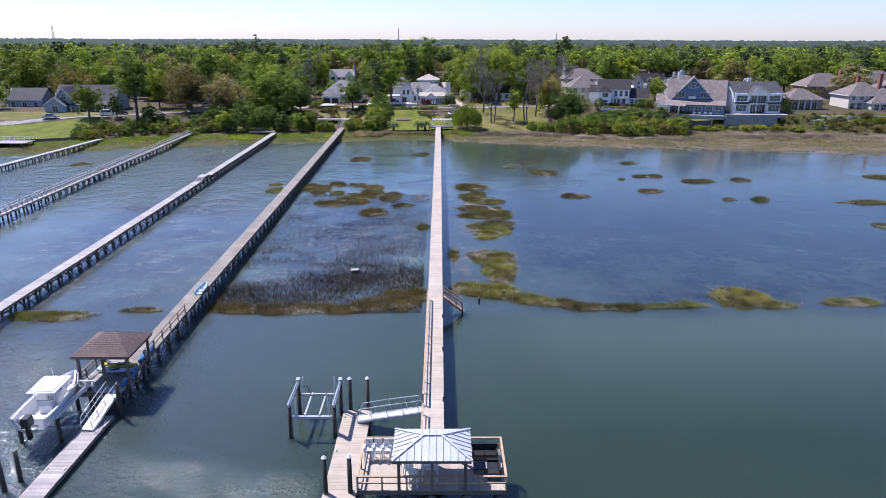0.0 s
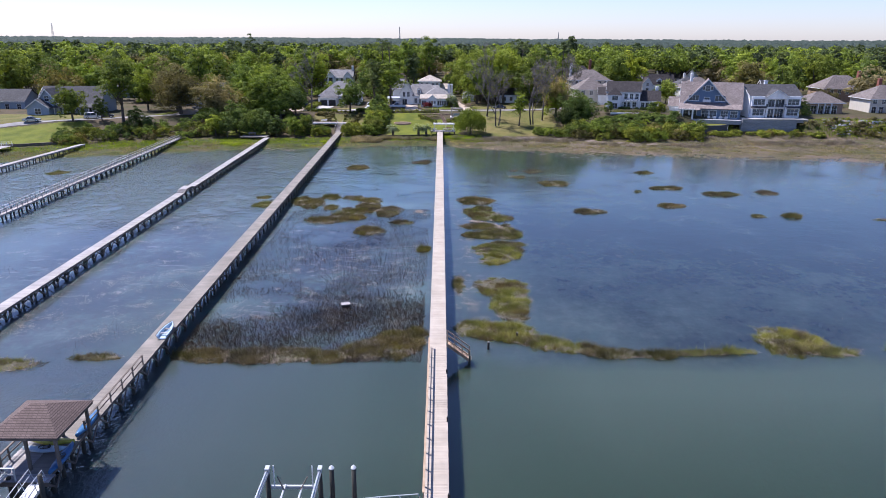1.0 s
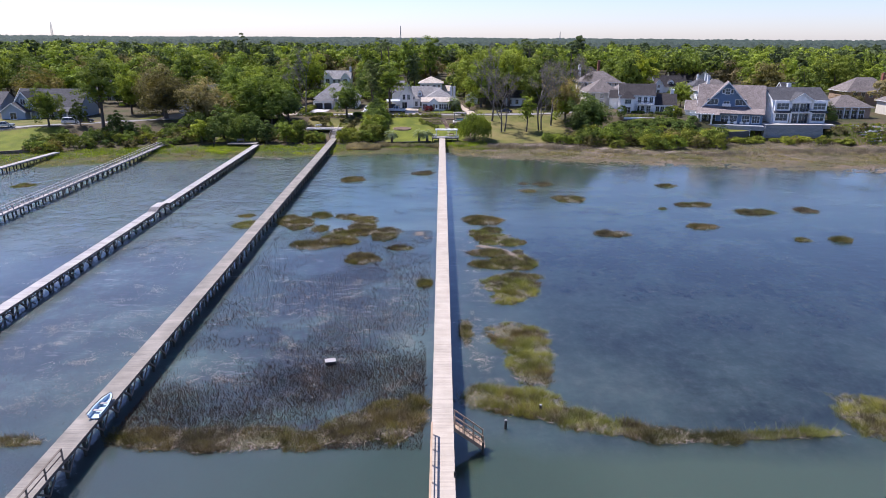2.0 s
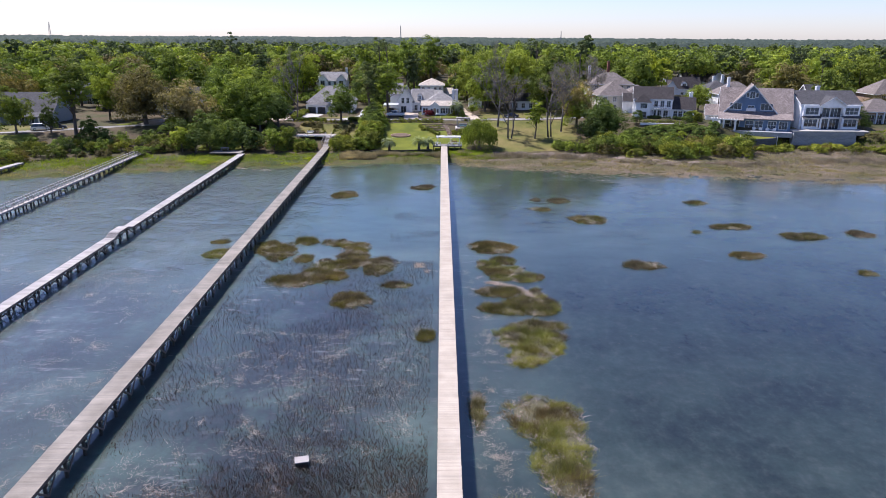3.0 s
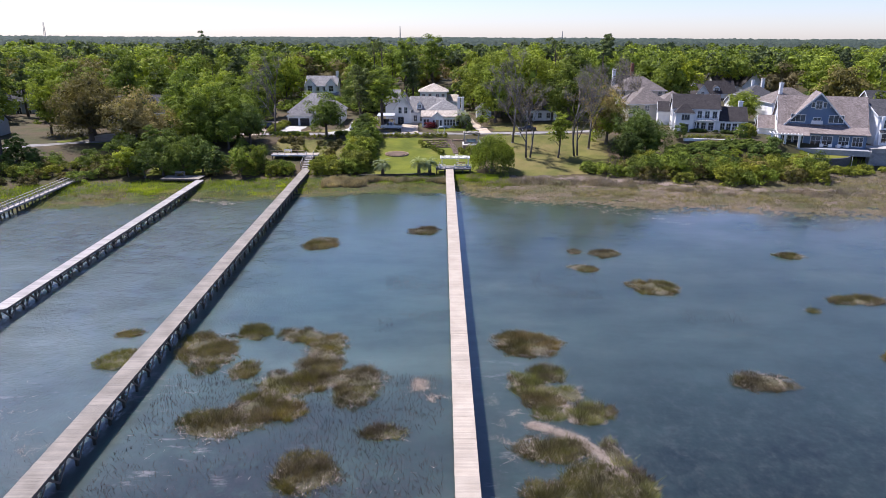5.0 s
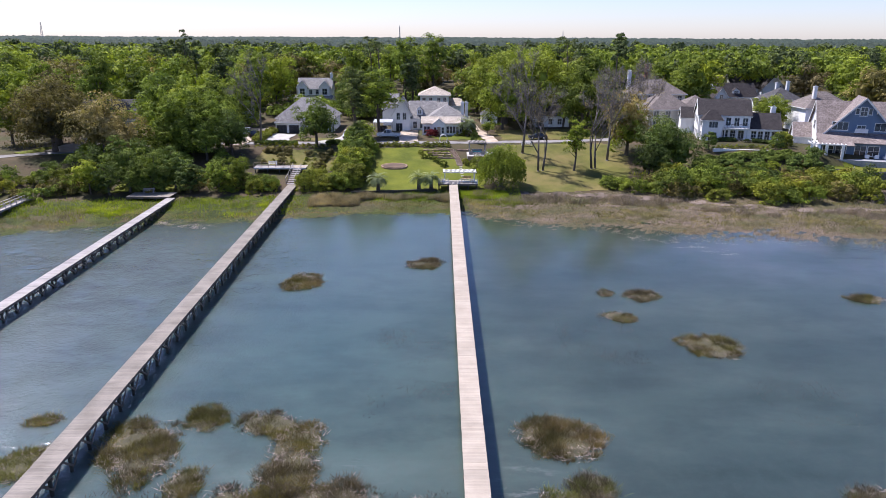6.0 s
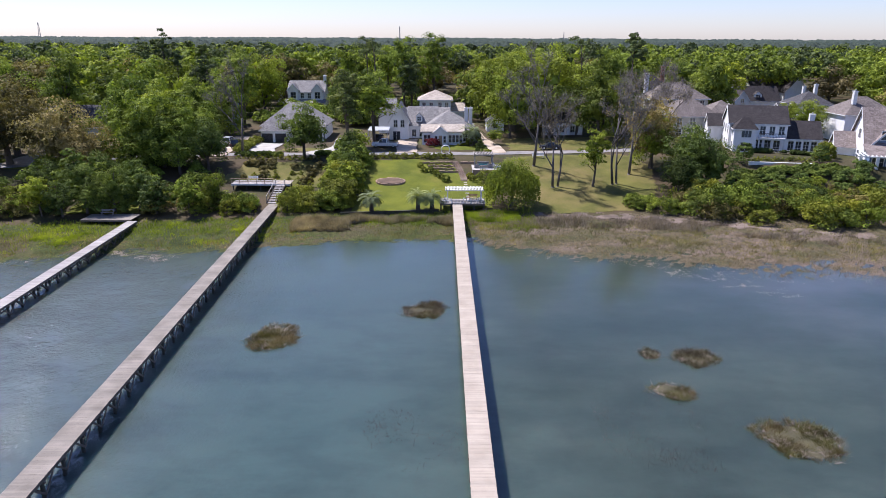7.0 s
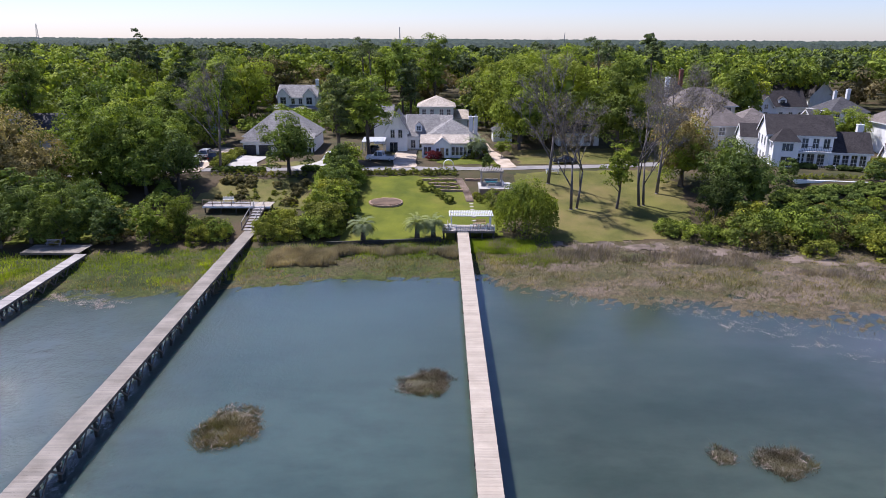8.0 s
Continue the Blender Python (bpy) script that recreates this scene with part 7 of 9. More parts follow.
scrub("green growth behind the garage house", LEAF_OAK, 46, lambda rng: (rng.uniform(-50, -20), rng.uniform(283, 318)), (2.2, 3.6), 157, 0.26)
scrub("clipped hedge beside the sandy driveway", LEAF_SHRUB, 40, lambda rng: (-45.6 + rng.uniform(-0.8, 0.8), rng.uniform(248, 262)), (0.9, 1.2), 158, 0.13)
scrub("dark hedge along the lane", LEAF_DARK, 50, lambda rng: (rng.uniform(-45, -36), 244.6 + rng.uniform(-0.4, 0.4)), (0.5, 0.75), 159, 0.12)
scrub("dark hedge along the lane by the driveway", LEAF_DARK, 40, lambda rng: (rng.uniform(-29, -21.5), 245.0 + rng.uniform(-0.4, 0.4)), (0.6, 0.85), 160, 0.12)


def mid_woods():
    """The wood beyond the houses, as one mass of small crowns."""
    rng = np.random.default_rng(9)
    kinds = []
    for i in range(6):
        near = blob_crown(rng, (0, 0, 8.0), (5.0, 5.0, 5.4), 22, 20, 0.5, -0.2)
        kinds.append((near[:3], blob_crown(rng, (0, 0, 8.0), (5.0, 5.0, 5.4), 14, 12, 0.95, -0.2)[:3]))
    for name, leaf, share in (("oak_woods", LEAF_OAK, 0.5), ("spring_woods", LEAF_BRIGHT, 0.27), ("pine_woods", LEAF_PINE, 0.23)):
        n = int(2000 * share)
        y = 345 + 260 * rng.random(n) ** 1.2
        x = (rng.random(n) * 2 - 1) * 0.75 * (y - 30)
        VV, count = [], 0
        for k in range(n):
            P, N, S = kinds[rng.integers(6)][0 if y[k] < 430 else 1]
            s = rng.uniform(1.0, 1.5)
            tall = rng.uniform(1.05, 1.4) if leaf is not LEAF_PINE else rng.uniform(1.15, 1.5)
            wide = s if leaf is not LEAF_PINE else s * 0.8
            a = rng.uniform(0, 6.28)
            R = np.array([[math.cos(a), -math.sin(a), 0], [math.sin(a), math.cos(a), 0], [0, 0, 1]])
            V, Q = leaf_quads(P @ R.T * np.array([wide, wide, tall]) + np.array([x[k], y[k], 6.0]), N @ R.T, S * s, rng)
            VV.append(V)
        V = np.concatenate(VV)
        ob = new(name, np_mesh(name, V, np.arange(len(V)).reshape(-1, 3), leaf))
        tagged(ob, "dense mixed wood stretching away behind the houses", "woods", kind="stuff")


mid_woods()


def far_canopy():
    """Treetops out to the horizon."""
    A = np.radians(np.linspace(-40, 40, 460))
    R = np.geomspace(540, 4700, 150)
    a, r = np.meshgrid(A, R)
    X, Y = r * np.sin(a), 40 + r * np.cos(a)
    cell = 10.0 * np.maximum(1.0, r / 1500)
    best = np.zeros(X.shape)
    for lvl, size in ((0, 10.0), (1, 22.0)):
        gx, gy = np.floor(X / size), np.floor(Y / size)
        h = np.zeros(X.shape)
        for dx in (-1, 0, 1):
            for dy in (-1, 0, 1):
                cx, cy = gx + dx, gy + dy
                h1 = np.abs(np.sin(cx * 127.1 + cy * 311.7 + lvl * 17.3) * 43758.5453) % 1
                h2 = np.abs(np.sin(cx * 269.5 + cy * 183.3 + lvl * 5.1) * 24634.6345) % 1
                h3 = np.abs(np.sin(cx * 419.2 + cy * 371.9 + lvl * 9.7) * 35412.123) % 1
                d = np.hypot(X - (cx + h1) * size, Y - (cy + h2) * size) / (size * 0.75)
                h = np.maximum(h, (11 + 9 * h3 ** 2) * np.sqrt(np.maximum(0, 1 - d ** 2)))
        w = np.clip((r - 1200) / 1200, 0, 1) if lvl else 1 - np.clip((r - 1400) / 1400, 0, 1) * 0.7
        best = np.maximum(best, h * w)
    roll = 2.5 * np.sin(X * 0.004 + 1.2) * np.sin(Y * 0.003) + 1.5 * np.sin(X * 0.011)
    Z = 4.5 + best + roll * np.clip((r - 800) / 1500, 0, 1)
    P = np.stack([X.ravel(), Y.ravel(), Z.ravel()], 1)
    nx = len(A)
    i, j = np.meshgrid(np.arange(len(R) - 1), np.arange(nx - 1), indexing="ij")
    k = (i * nx + j).ravel()
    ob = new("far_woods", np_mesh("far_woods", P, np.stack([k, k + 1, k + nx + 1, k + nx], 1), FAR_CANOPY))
    tagged(ob, "distant treetops reaching to the horizon", "woods", kind="stuff")


def far_canopy_material():
    m, t, b = material("far_treetops_hazed", 0.9, 0.0, 0.1)
    v = coords(t, world=True)
    # distance haze is put into these greens as a bluish cast
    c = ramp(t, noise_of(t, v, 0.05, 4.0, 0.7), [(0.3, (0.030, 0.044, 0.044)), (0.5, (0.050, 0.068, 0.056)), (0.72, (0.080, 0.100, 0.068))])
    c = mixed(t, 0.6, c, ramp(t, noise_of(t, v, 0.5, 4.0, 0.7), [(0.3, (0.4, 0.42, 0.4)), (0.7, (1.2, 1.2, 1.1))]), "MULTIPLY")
    t.links.new(c, b.inputs["Base Color"])
    bump(t, b, noise_of(t, v, 0.6, 5.0, 0.75), 1.0, 1.5)
    return m


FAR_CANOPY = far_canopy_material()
far_canopy()

# ---- marsh grass ----
def blades(P, H, rng, width=0.05, lean=0.25):
    """Upright tapering blades at the given feet."""
    n = len(P)
    a = rng.uniform(0, 2 * np.pi, n)
    S = np.stack([np.cos(a), np.sin(a), np.zeros(n)], 1) * width * rng.uniform(0.6, 1.4, (n, 1))
    L = rng.normal(size=(n, 3)) * lean * H[:, None]
    L[:, 2] = H
    V = np.stack([P - S, P + S, P + L], 1).reshape(-1, 3)
    return V, np.arange(3 * n).reshape(-1, 3)


def lumpy(a, seed, amount):
    return 1 + amount * (np.sin(a * 2 + seed) * 0.5 + np.sin(a * 3 + seed * 2.1) * 0.35 + np.sin(a * 5 + seed * 3.3) * 0.3)


def drift_noise(u, v, k):
    """Smooth random values over a square grid of unit cells."""
    iu, iv = np.floor(u), np.floor(v)
    a, b = u - iu, v - iv
    a, b = a * a * (3 - 2 * a), b * b * (3 - 2 * b)

    def at(p, q):
        return np.abs(np.sin(p * 127.1 + q * 311.7 + k * 74.7) * 43758.5453) % 1
    return (at(iu, iv) * (1 - a) + at(iu + 1, iv) * a) * (1 - b) + (at(iu, iv + 1) * (1 - a) + at(iu + 1, iv + 1) * a) * b


def patchy(x, y, f, seed):
    """Uneven growth in patches of about 3 / f metres, from about 0 to 1."""
    u, v = x * f / 2.6, y * f / 2.2
    n = 0.55 * drift_noise(u, v, seed) + 0.28 * drift_noise(u * 2.3 + 5, v * 2.3, seed + 1) + 0.17 * drift_noise(u * 5.1, v * 5.1 + 3, seed + 2)
    return np.clip(0.5 + (n - 0.5) * 2.6, -0.2, 1.3)


def marsh_island(x, y, rx, ry, leaf, high=0.55, dense=26, seed=1, turn=0.0, gap=0.3, label="clump of olive green cordgrass standing in shallow water"):
    """A tussock of grass on a low mud bank, with a ragged outline."""
    rng = np.random.default_rng(seed)
    isl = thing("marsh_island", pose(x, y, 0, 0, 0, turn), label, "marsh grass", "grass islands in the creek")
    g = Geo()
    k = 22
    ring = [(rx * 0.93 * lumpy(2 * math.pi * i / k, seed, 0.22) * math.cos(2 * math.pi * i / k), ry * 0.93 * lumpy(2 * math.pi * i / k, seed, 0.22) * math.sin(2 * math.pi * i / k)) for i in range(k)]
    V = [(px, py, -0.12) for px, py in ring] + [(px * 0.75, py * 0.75, 0.07) for px, py in ring] + [(0, 0, 0.1)]
    g.add(V, [(i, (i + 1) % k, k + (i + 1) % k, k + i) for i in range(k)] + [(k + i, k + (i + 1) % k, 2 * k) for i in range(k)])
    part("mud_bank", g, MARSH_FLOOR, isl, smooth=True)
    n = int(min(16000, max(300, dense * math.pi * rx * ry)))
    # tussocks: blades spread from many small centres, some green, some dead
    k = max(18, n // 30)
    a = rng.uniform(0, 2 * np.pi, k)
    r = np.sqrt(rng.random(k)) * lumpy(a, seed, 0.22) * (1 + np.abs(rng.normal(0, 0.09, k)))
    cx, cy = rx * r * np.cos(a), ry * r * np.sin(a)
    tuft = patchy(cx + 7 * seed, cy, 1.3, seed * 1.7)
    keep = (tuft > gap) | (rng.random(k) < 0.3)
    cx, cy, tuft, r = cx[keep], cy[keep], tuft[keep], r[keep]
    k = len(cx)
    dead = (patchy(cx - 3 * seed, cy, 0.9, seed * 0.9) + rng.normal(0, 0.3, k)) > 0.64
    tall = high * (0.5 + 0.7 * np.clip(tuft, 0, 1.1)) * rng.uniform(0.6, 1.2, k) * np.clip(1.1 - 0.45 * r ** 2, 0.45, 1.1)
    per = 30
    T = np.repeat(np.arange(k), per)
    off = rng.normal(0, 0.15, (len(T), 2))
    P = np.stack([cx[T] + off[:, 0], cy[T] + off[:, 1], np.full(len(T), -0.05)], 1)
    H = tall[T] * rng.uniform(0.55, 1.15, len(T))
    V, Q = blades(P, H, rng, 0.018, 0.3)
    V = V.reshape(-1, 3, 3)
    V[:, 2, :2] += off * 1.6 * H[:, None] / high
    for piece, mat, which in (("grass", leaf, ~dead[T]), ("dead_grass", GRASS_BROWN if leaf is not GRASS_BROWN else GRASS_OLIVE, dead[T])):
        W = V[which].reshape(-1, 3)
        if len(W):
            part(piece, np_mesh(piece, W, np.arange(len(W)).reshape(-1, 3), mat), mat, isl, kind="stuff")
    m = n // 26
    a = rng.uniform(0, 2 * np.pi, m)
    r = rng.uniform(0.5, 1.06, m) * lumpy(a, seed, 0.22)
    P = np.stack([rx * r * np.cos(a), ry * r * np.sin(a), np.full(m, 0.06)], 1)
    V, Q = blades(P, np.full(m, 0.12), rng, 0.035, 2.6)
    part("wrack", np_mesh("wrack", V, Q, PALE_WRACK), PALE_WRACK, isl, "pale dead stalks lying flat", kind="stuff")
    return isl


O, G, B = GRASS_OLIVE, GRASS_GREEN, GRASS_BROWN
ISLANDS = (
    (-24.6, 132.6, 2.7, 4.3, O, 12), (-21.2, 136.8, 1.6, 1.7, O), (-20.1, 128.7, 1.4, 1.6, O), (-19.6, 119.8, 3.2, 2.2, O, -8), (-17.0, 122.2, 2.4, 2.6, O), (-14.9, 121.9, 1.6, 1.7, O), (-16.0, 125.8, 2.3, 2.8, O), (-13.5, 126.6, 2.1, 1.8, O), (-13.2, 129.8, 2.2, 2.9, B), (-13.4, 133.6, 2.1, 2.6, B), (-16.0, 136.0, 2.5, 1.7, B, -20), (-11.1, 126.9, 1.5, 1.8, B), (-9.3, 125.8, 2.0, 3.7, B, -12),
    (-11.6, 113.6, 2.15, 2.4, O), (-6.5, 118.6, 1.8, 0.9, G), (-2.7, 103.9, 0.8, 1.2, O), (-33.8, 136.4, 1.2, 0.8, G), (-32.3, 130.7, 1.6, 2.2, G),
    (6.2, 134.2, 3.0, 3.0, O), (5.5, 126.0, 1.9, 1.9, G), (7.5, 128.3, 1.5, 1.5, G), (6.4, 123.6, 1.9, 1.6, G, 20), (6.8, 121.6, 1.5, 1.2, G), (8.7, 124.4, 1.3, 1.5, G), (9.9, 121.4, 1.8, 1.5, G, 15), (6.0, 116.4, 2.6, 1.6, O), (6.2, 111.2, 3.0, 1.5, O, -6), (8.6, 112.4, 2.1, 2.5, O, 30), (10.0, 110.6, 1.6, 1.4, O), (10.5, 115.9, 0.7, 1.9, G, 12), (11.5, 112.6, 0.7, 2.0, G, 14), (9.0, 106.5, 2.9, 1.5, O, 8), (8.0, 104.2, 3.5, 1.9, G), (8.9, 101.3, 2.2, 1.9, G), (7.2, 99.4, 2.0, 2.1, G), (5.9, 102.5, 1.3, 1.2, G), (2.0, 89.9, 0.6, 3.3, O), (7.2, 88.8, 2.8, 3.2, G), (8.2, 85.6, 2.2, 2.6, G), (7.6, 81.4, 2.0, 3.0, G),
    (-19.7, 167.7, 2.4, 2.8, B), (-4.9, 174.7, 2.2, 2.2, B), (20.6, 163.4, 2.2, 2.0, B), (16.6, 164.2, 1.0, 1.3, B), (16.4, 157.2, 2.0, 1.6, B), (23.6, 150.0, 3.3, 2.8, B), (26.2, 126.7, 3.3, 1.8, B),
    (45.8, 146.0, 3.6, 1.6, O), (42.1, 131.0, 2.7, 1.8, O), (54.8, 140.8, 3.4, 2.2, O), (39.1, 143.0, 0.8, 0.6, O), (46.3, 162.5, 2.5, 1.3, B), (35.3, 73.3, 3.4, 3.0, G), (47.6, 72.0, 3.2, 1.3, G), (38.6, 71.0, 2.6, 1.0, G), (97.1, 146.0, 3.4, 2.8, O), (78.7, 121.6, 4.8, 1.4, O), (72.1, 104.6, 1.4, 2.0, O), (64.7, 142.0, 2.2, 2.0, B), (54.8, 123.7, 1.3, 1.1, O), (60.7, 123.8, 1.7, 1.5, O),
    (3.4, 76.2, 2.2, 2.2, G), (6.4, 75.4, 3.0, 2.4, G), (10.2, 73.0, 2.6, 1.6, G), (13.4, 71.6, 2.6, 1.0, G), (17.0, 70.5, 2.8, 1.0, O), (20.8, 70.3, 2.6, 0.8, O), (24.6, 70.6, 2.6, 0.5, G), (28.4, 71.0, 2.4, 0.4, G),
    (-2.7, 74.0, 1.1, 2.4, O), (-4.8, 72.4, 2.2, 2.9, O), (-7.6, 71.2, 2.2, 2.2, B), (-10.8, 69.7, 2.4, 1.2, O), (-14.6, 69.8, 2.8, 1.7, B), (-18.6, 69.8, 2.8, 1.8, B), (-22.6, 69.8, 2.4, 1.5, B), (-25.0, 70.0, 1.0, 1.2, O), (-42.0, 67.7, 4.8, 1.2, G), (-85.7, 159.5, 2.0, 1.6, G), (-32.9, 69.4, 2.4, 0.6, B),
)
for i, (x, y, rx, ry, leaf, *more) in enumerate(ISLANDS):
    turn = more[0] if more else 0.0
    if x > 13 and y > 100:
        rx, ry = rx * 0.86, ry * 0.86
    lab = {"cordgrass_green": "clump of bright green cordgrass standing in shallow water", "cordgrass_olive": "clump of olive brown cordgrass in shallow water", "cordgrass_brown": "clump of dead brown cordgrass in shallow water"}[leaf.name]
    marsh_island(x, y, rx, ry, leaf, 0.62 if leaf is not B else 0.54, 520 if leaf is not B else 440, i + 3, turn=turn, gap=0.2 if leaf is G else 0.14, label=lab)


def scatter(name, label, category, leaf, n, where, high, width, lean, seed, z=-0.04, on_land=False):
    """Loose blades over a stretch of ground or shallows; where() says how thickly they stand."""
    rng = np.random.default_rng(seed)
    x0, x1, y0, y1, thick = where
    x, y = rng.uniform(x0, x1, n), rng.uniform(y0, y1, n)
    keep = rng.random(n) < thick(x, y)
    x, y = x[keep], y[keep]
    zz = np.maximum(land(x, y), z) - 0.03 if on_land else np.full(len(x), z)
    H = rng.uniform(high[0], high[1], len(x)) * (0.55 + 0.65 * np.clip(patchy(x, y, 0.8, seed), 0, 1.3) if on_land else 1.0)
    V, Q = blades(np.stack([x, y, zz], 1), H, rng, width, lean)
    ob = new(name, np_mesh(name, V, Q, leaf))
    return tagged(ob, label, category, kind="stuff")


scatter("drowned_grass", "drowned dark stubble of last year's cordgrass in the shallows", "marsh grass", STUBBLE, 300000, (-26, -2, 68.5, 128, lambda x, y: np.clip(patchy(x, y, 0.3, 1.0) + 0.15, 0, 1) * np.clip((98 - y) / 22, 0.14, 1)), (0.09, 0.42), 0.020, 0.45, 31)
scatter("drowned_grass", "drowned dark stubble between the old piers", "marsh grass", STUBBLE, 40000, (-58, -29, 70, 125, lambda x, y: np.clip(patchy(x, y, 0.25, 2.0) - 0.2, 0, 1)), (0.06, 0.25), 0.014, 0.5, 32)
scatter("drowned_grass", "thin drowned stubble in open shallows", "marsh grass", STUBBLE, 40000, (8, 70, 72, 115, lambda x, y: np.clip(patchy(x, y, 0.16, 3.0) - 0.3, 0, 1) * np.clip((112 - y) / 25, 0, 1)), (0.04, 0.16), 0.018, 0.6, 33)
scatter("dead_stalks", "pale dead stalks drifting on the shallows", "marsh wrack", PALE_WRACK, 5000, (-45, -2, 72, 128, lambda x, y: np.clip(patchy(x, y, 0.35, 7.0) - 0.55, 0, 1) * 0.6), (0.02, 0.05), 0.02, 9.0, 35, 0.0)



def wrack_tangle(spots, label, seed, piles, per, spread):
    """Heaps of pale dead stalks washed together."""
    rng = np.random.default_rng(seed)
    P = []
    for k in range(piles):
        cx, cy = spots(rng)
        s = spread * rng.uniform(0.4, 1.3)
        n = int(per * rng.uniform(0.4, 1.4))
        a = rng.uniform(0, math.pi)
        u, w = rng.normal(size=n) * s, rng.normal(size=n) * s * 0.35
        P.append(np.stack([cx + u * math.cos(a) - w * math.sin(a), cy + (u * math.sin(a) + w * math.cos(a)) * 0.8, rng.uniform(0.01, 0.06, n)], 1))
    P = np.concatenate(P)
    V, Q = blades(P, np.full(len(P), 0.05), rng, 0.013, 6.0)
    V[:, 2] = np.maximum(V[:, 2], 0.012)
    tagged(new("dead_stalks", np_mesh("dead_stalks", V, Q, PALE_WRACK)), label, "marsh wrack", kind="stuff")


def chain(points, wide):
    def f(rng):
        k = rng.integers(len(points) - 1)
        u = rng.random()
        (x1, y1), (x2, y2) = points[k], points[k + 1]
        return x1 + (x2 - x1) * u + rng.normal() * wide, y1 + (y2 - y1) * u + rng.normal() * wide
    return f


wrack_tangle(lambda rng: (rng.uniform(-24, -3), rng.uniform(76, 106)), "heaps of pale dead stalks between the piers", 61, 110, 60, 1.1)
wrack_tangle(lambda rng: (rng.uniform(-46, -29), rng.uniform(74, 122)), "pale dead stalks washed against the old pier", 62, 80, 70, 1.3)
wrack_tangle(lambda rng: (rng.uniform(-78, -50), rng.uniform(80, 130)), "pale scraps of dead stalks on the shallows", 63, 30, 60, 1.1)
wrack_tangle(chain(((4.9, 119.8), (6.5, 119.0), (8.0, 117.9), (9.2, 116.3), (10.0, 114.6), (10.8, 112.4), (11.1, 110.8)), 0.12), "line of pale wrack winding between grass clumps", 64, 120, 120, 0.3)
wrack_tangle(chain(((8.0, 122.9), (8.3, 121.6), (8.4, 120.4)), 0.1), "short run of pale wrack between grass clumps", 69, 24, 110, 0.25)
wrack_tangle(lambda rng: (rng.uniform(-5.2, -2.6), rng.uniform(123.5, 127.0)), "tangled heap of pale dead stalks beside the pier", 70, 12, 140, 0.5)
wrack_tangle(chain(((3.6, 125), (3.2, 112), (3.6, 100), (2.6, 84), (4.2, 78)), 0.6), "pale wrack in the shallows beside the pier", 65, 40, 50, 0.6)
wrack_tangle(chain(((3, 201.5), (10.8, 199.6), (18, 195), (25.6, 189.7), (31.9, 184.8), (38, 180)), 1.7), "pale dead stalks streaked along the marsh edge", 76, 60, 50, 0.7)
wrack_tangle(chain(((-48.5, 195.0), (-46.5, 193.9), (-42.5, 192.3), (-39, 192.5)), 0.5), "pale dead stalks drifted against the marsh edge", 77, 26, 80, 0.6)

for x0, x1, y0, y1, k, n in ((-9, -1.6, 137, 154, 71, 5000), (9, 17, 146, 157, 72, 4000), (-16, -3, 104, 112, 73, 4000), (24, 32, 136, 143, 74, 2200), (-60, -47, 160, 178, 75, 6000)):
    scatter("drowned_grass", "dark drowned growth just breaking the surface", "marsh grass", STUBBLE, n, (x0, x1, y0, y1, lambda x, y: np.clip(patchy(x, y, 0.7, 2.0) - 0.15, 0, 1)), (0.05, 0.22), 0.022, 0.9, k)

# fringe of marsh along the shore
EDGE_X = (-160, -112, -90, -71, -48, -34, -16, 2, 8, 22, 37, 55, 72, 90, 120, 160, 200)
for mat, lab, xs in ((MARSH_GREEN, "green and olive marsh bed along the old shore", [x for x in EDGE_X if x <= 2]), (MARSH_BED, "mottled brown and olive marsh mud along the shore", [x for x in EDGE_X if x >= 2])):
    draped("marsh_ground", [(x, float(along(SHORE, x)) - 5.0) for x in xs] + [(x, float(along(BANK, x)) + 1.0) for x in xs[::-1]], mat, lab, "marsh", lift=0.05, step=0.6, rough_edge=0.9, bumpy=0.055)
SAND = ((8, 213.2), (22, 212.0), (29.4, 211.5), (36, 209.6), (43, 207.3), (53, 203.9), (62, 202.0), (75, 202.5), (90, 208.0), (180, 206.0))
SAND_X = (12, 22, 29.4, 36, 43, 53, 62, 75)
draped("sand_bank", [(x, float(along(SAND, x)) - 0.7) for x in SAND_X] + [(x, float(along(SAND, x)) + 1.2) for x in SAND_X[::-1]], PALE_SAND, "pale sandy bank foot strewn with dead stalks", "sand", lift=0.1, step=0.4, rough_edge=1.0)
def band(a, b, soft=2.0):
    """Thickness of growth between two fractions of the way from the water to the bank."""
    def f(x, y):
        s, k = along(SHORE, x), along(BANK, x)
        t = (y - s) / (k - s)
        return np.clip((t - a) * 6, 0, 1) * np.clip((b - t) * 6, 0, 1) * np.clip(0.55 + 0.6 * patchy(x, y, 0.3, 4.0), 0.2, 1)
    return f


def side(f, x0, x1):
    return lambda x, y: f(x, y) * ((x > x0) & (x < x1)) * ((x < -1.4) | (x > 0.5))


def below_sand(a, b, seed, f=0.5, cut_at=0.35):
    """Patches of growth on the strip from a to b metres below the sandy bank foot."""
    def g(x, y):
        t = along(SAND, x) - y
        return ((t > a) & (t < b)) * np.clip((patchy(x, y, f, seed) - cut_at) * 4, 0, 1)
    return g


def clumped(f, freq, seed, cut_at):
    return lambda x, y: f(x, y) * np.clip((patchy(x, y, freq, seed) - cut_at) * 4, 0.06, 1)


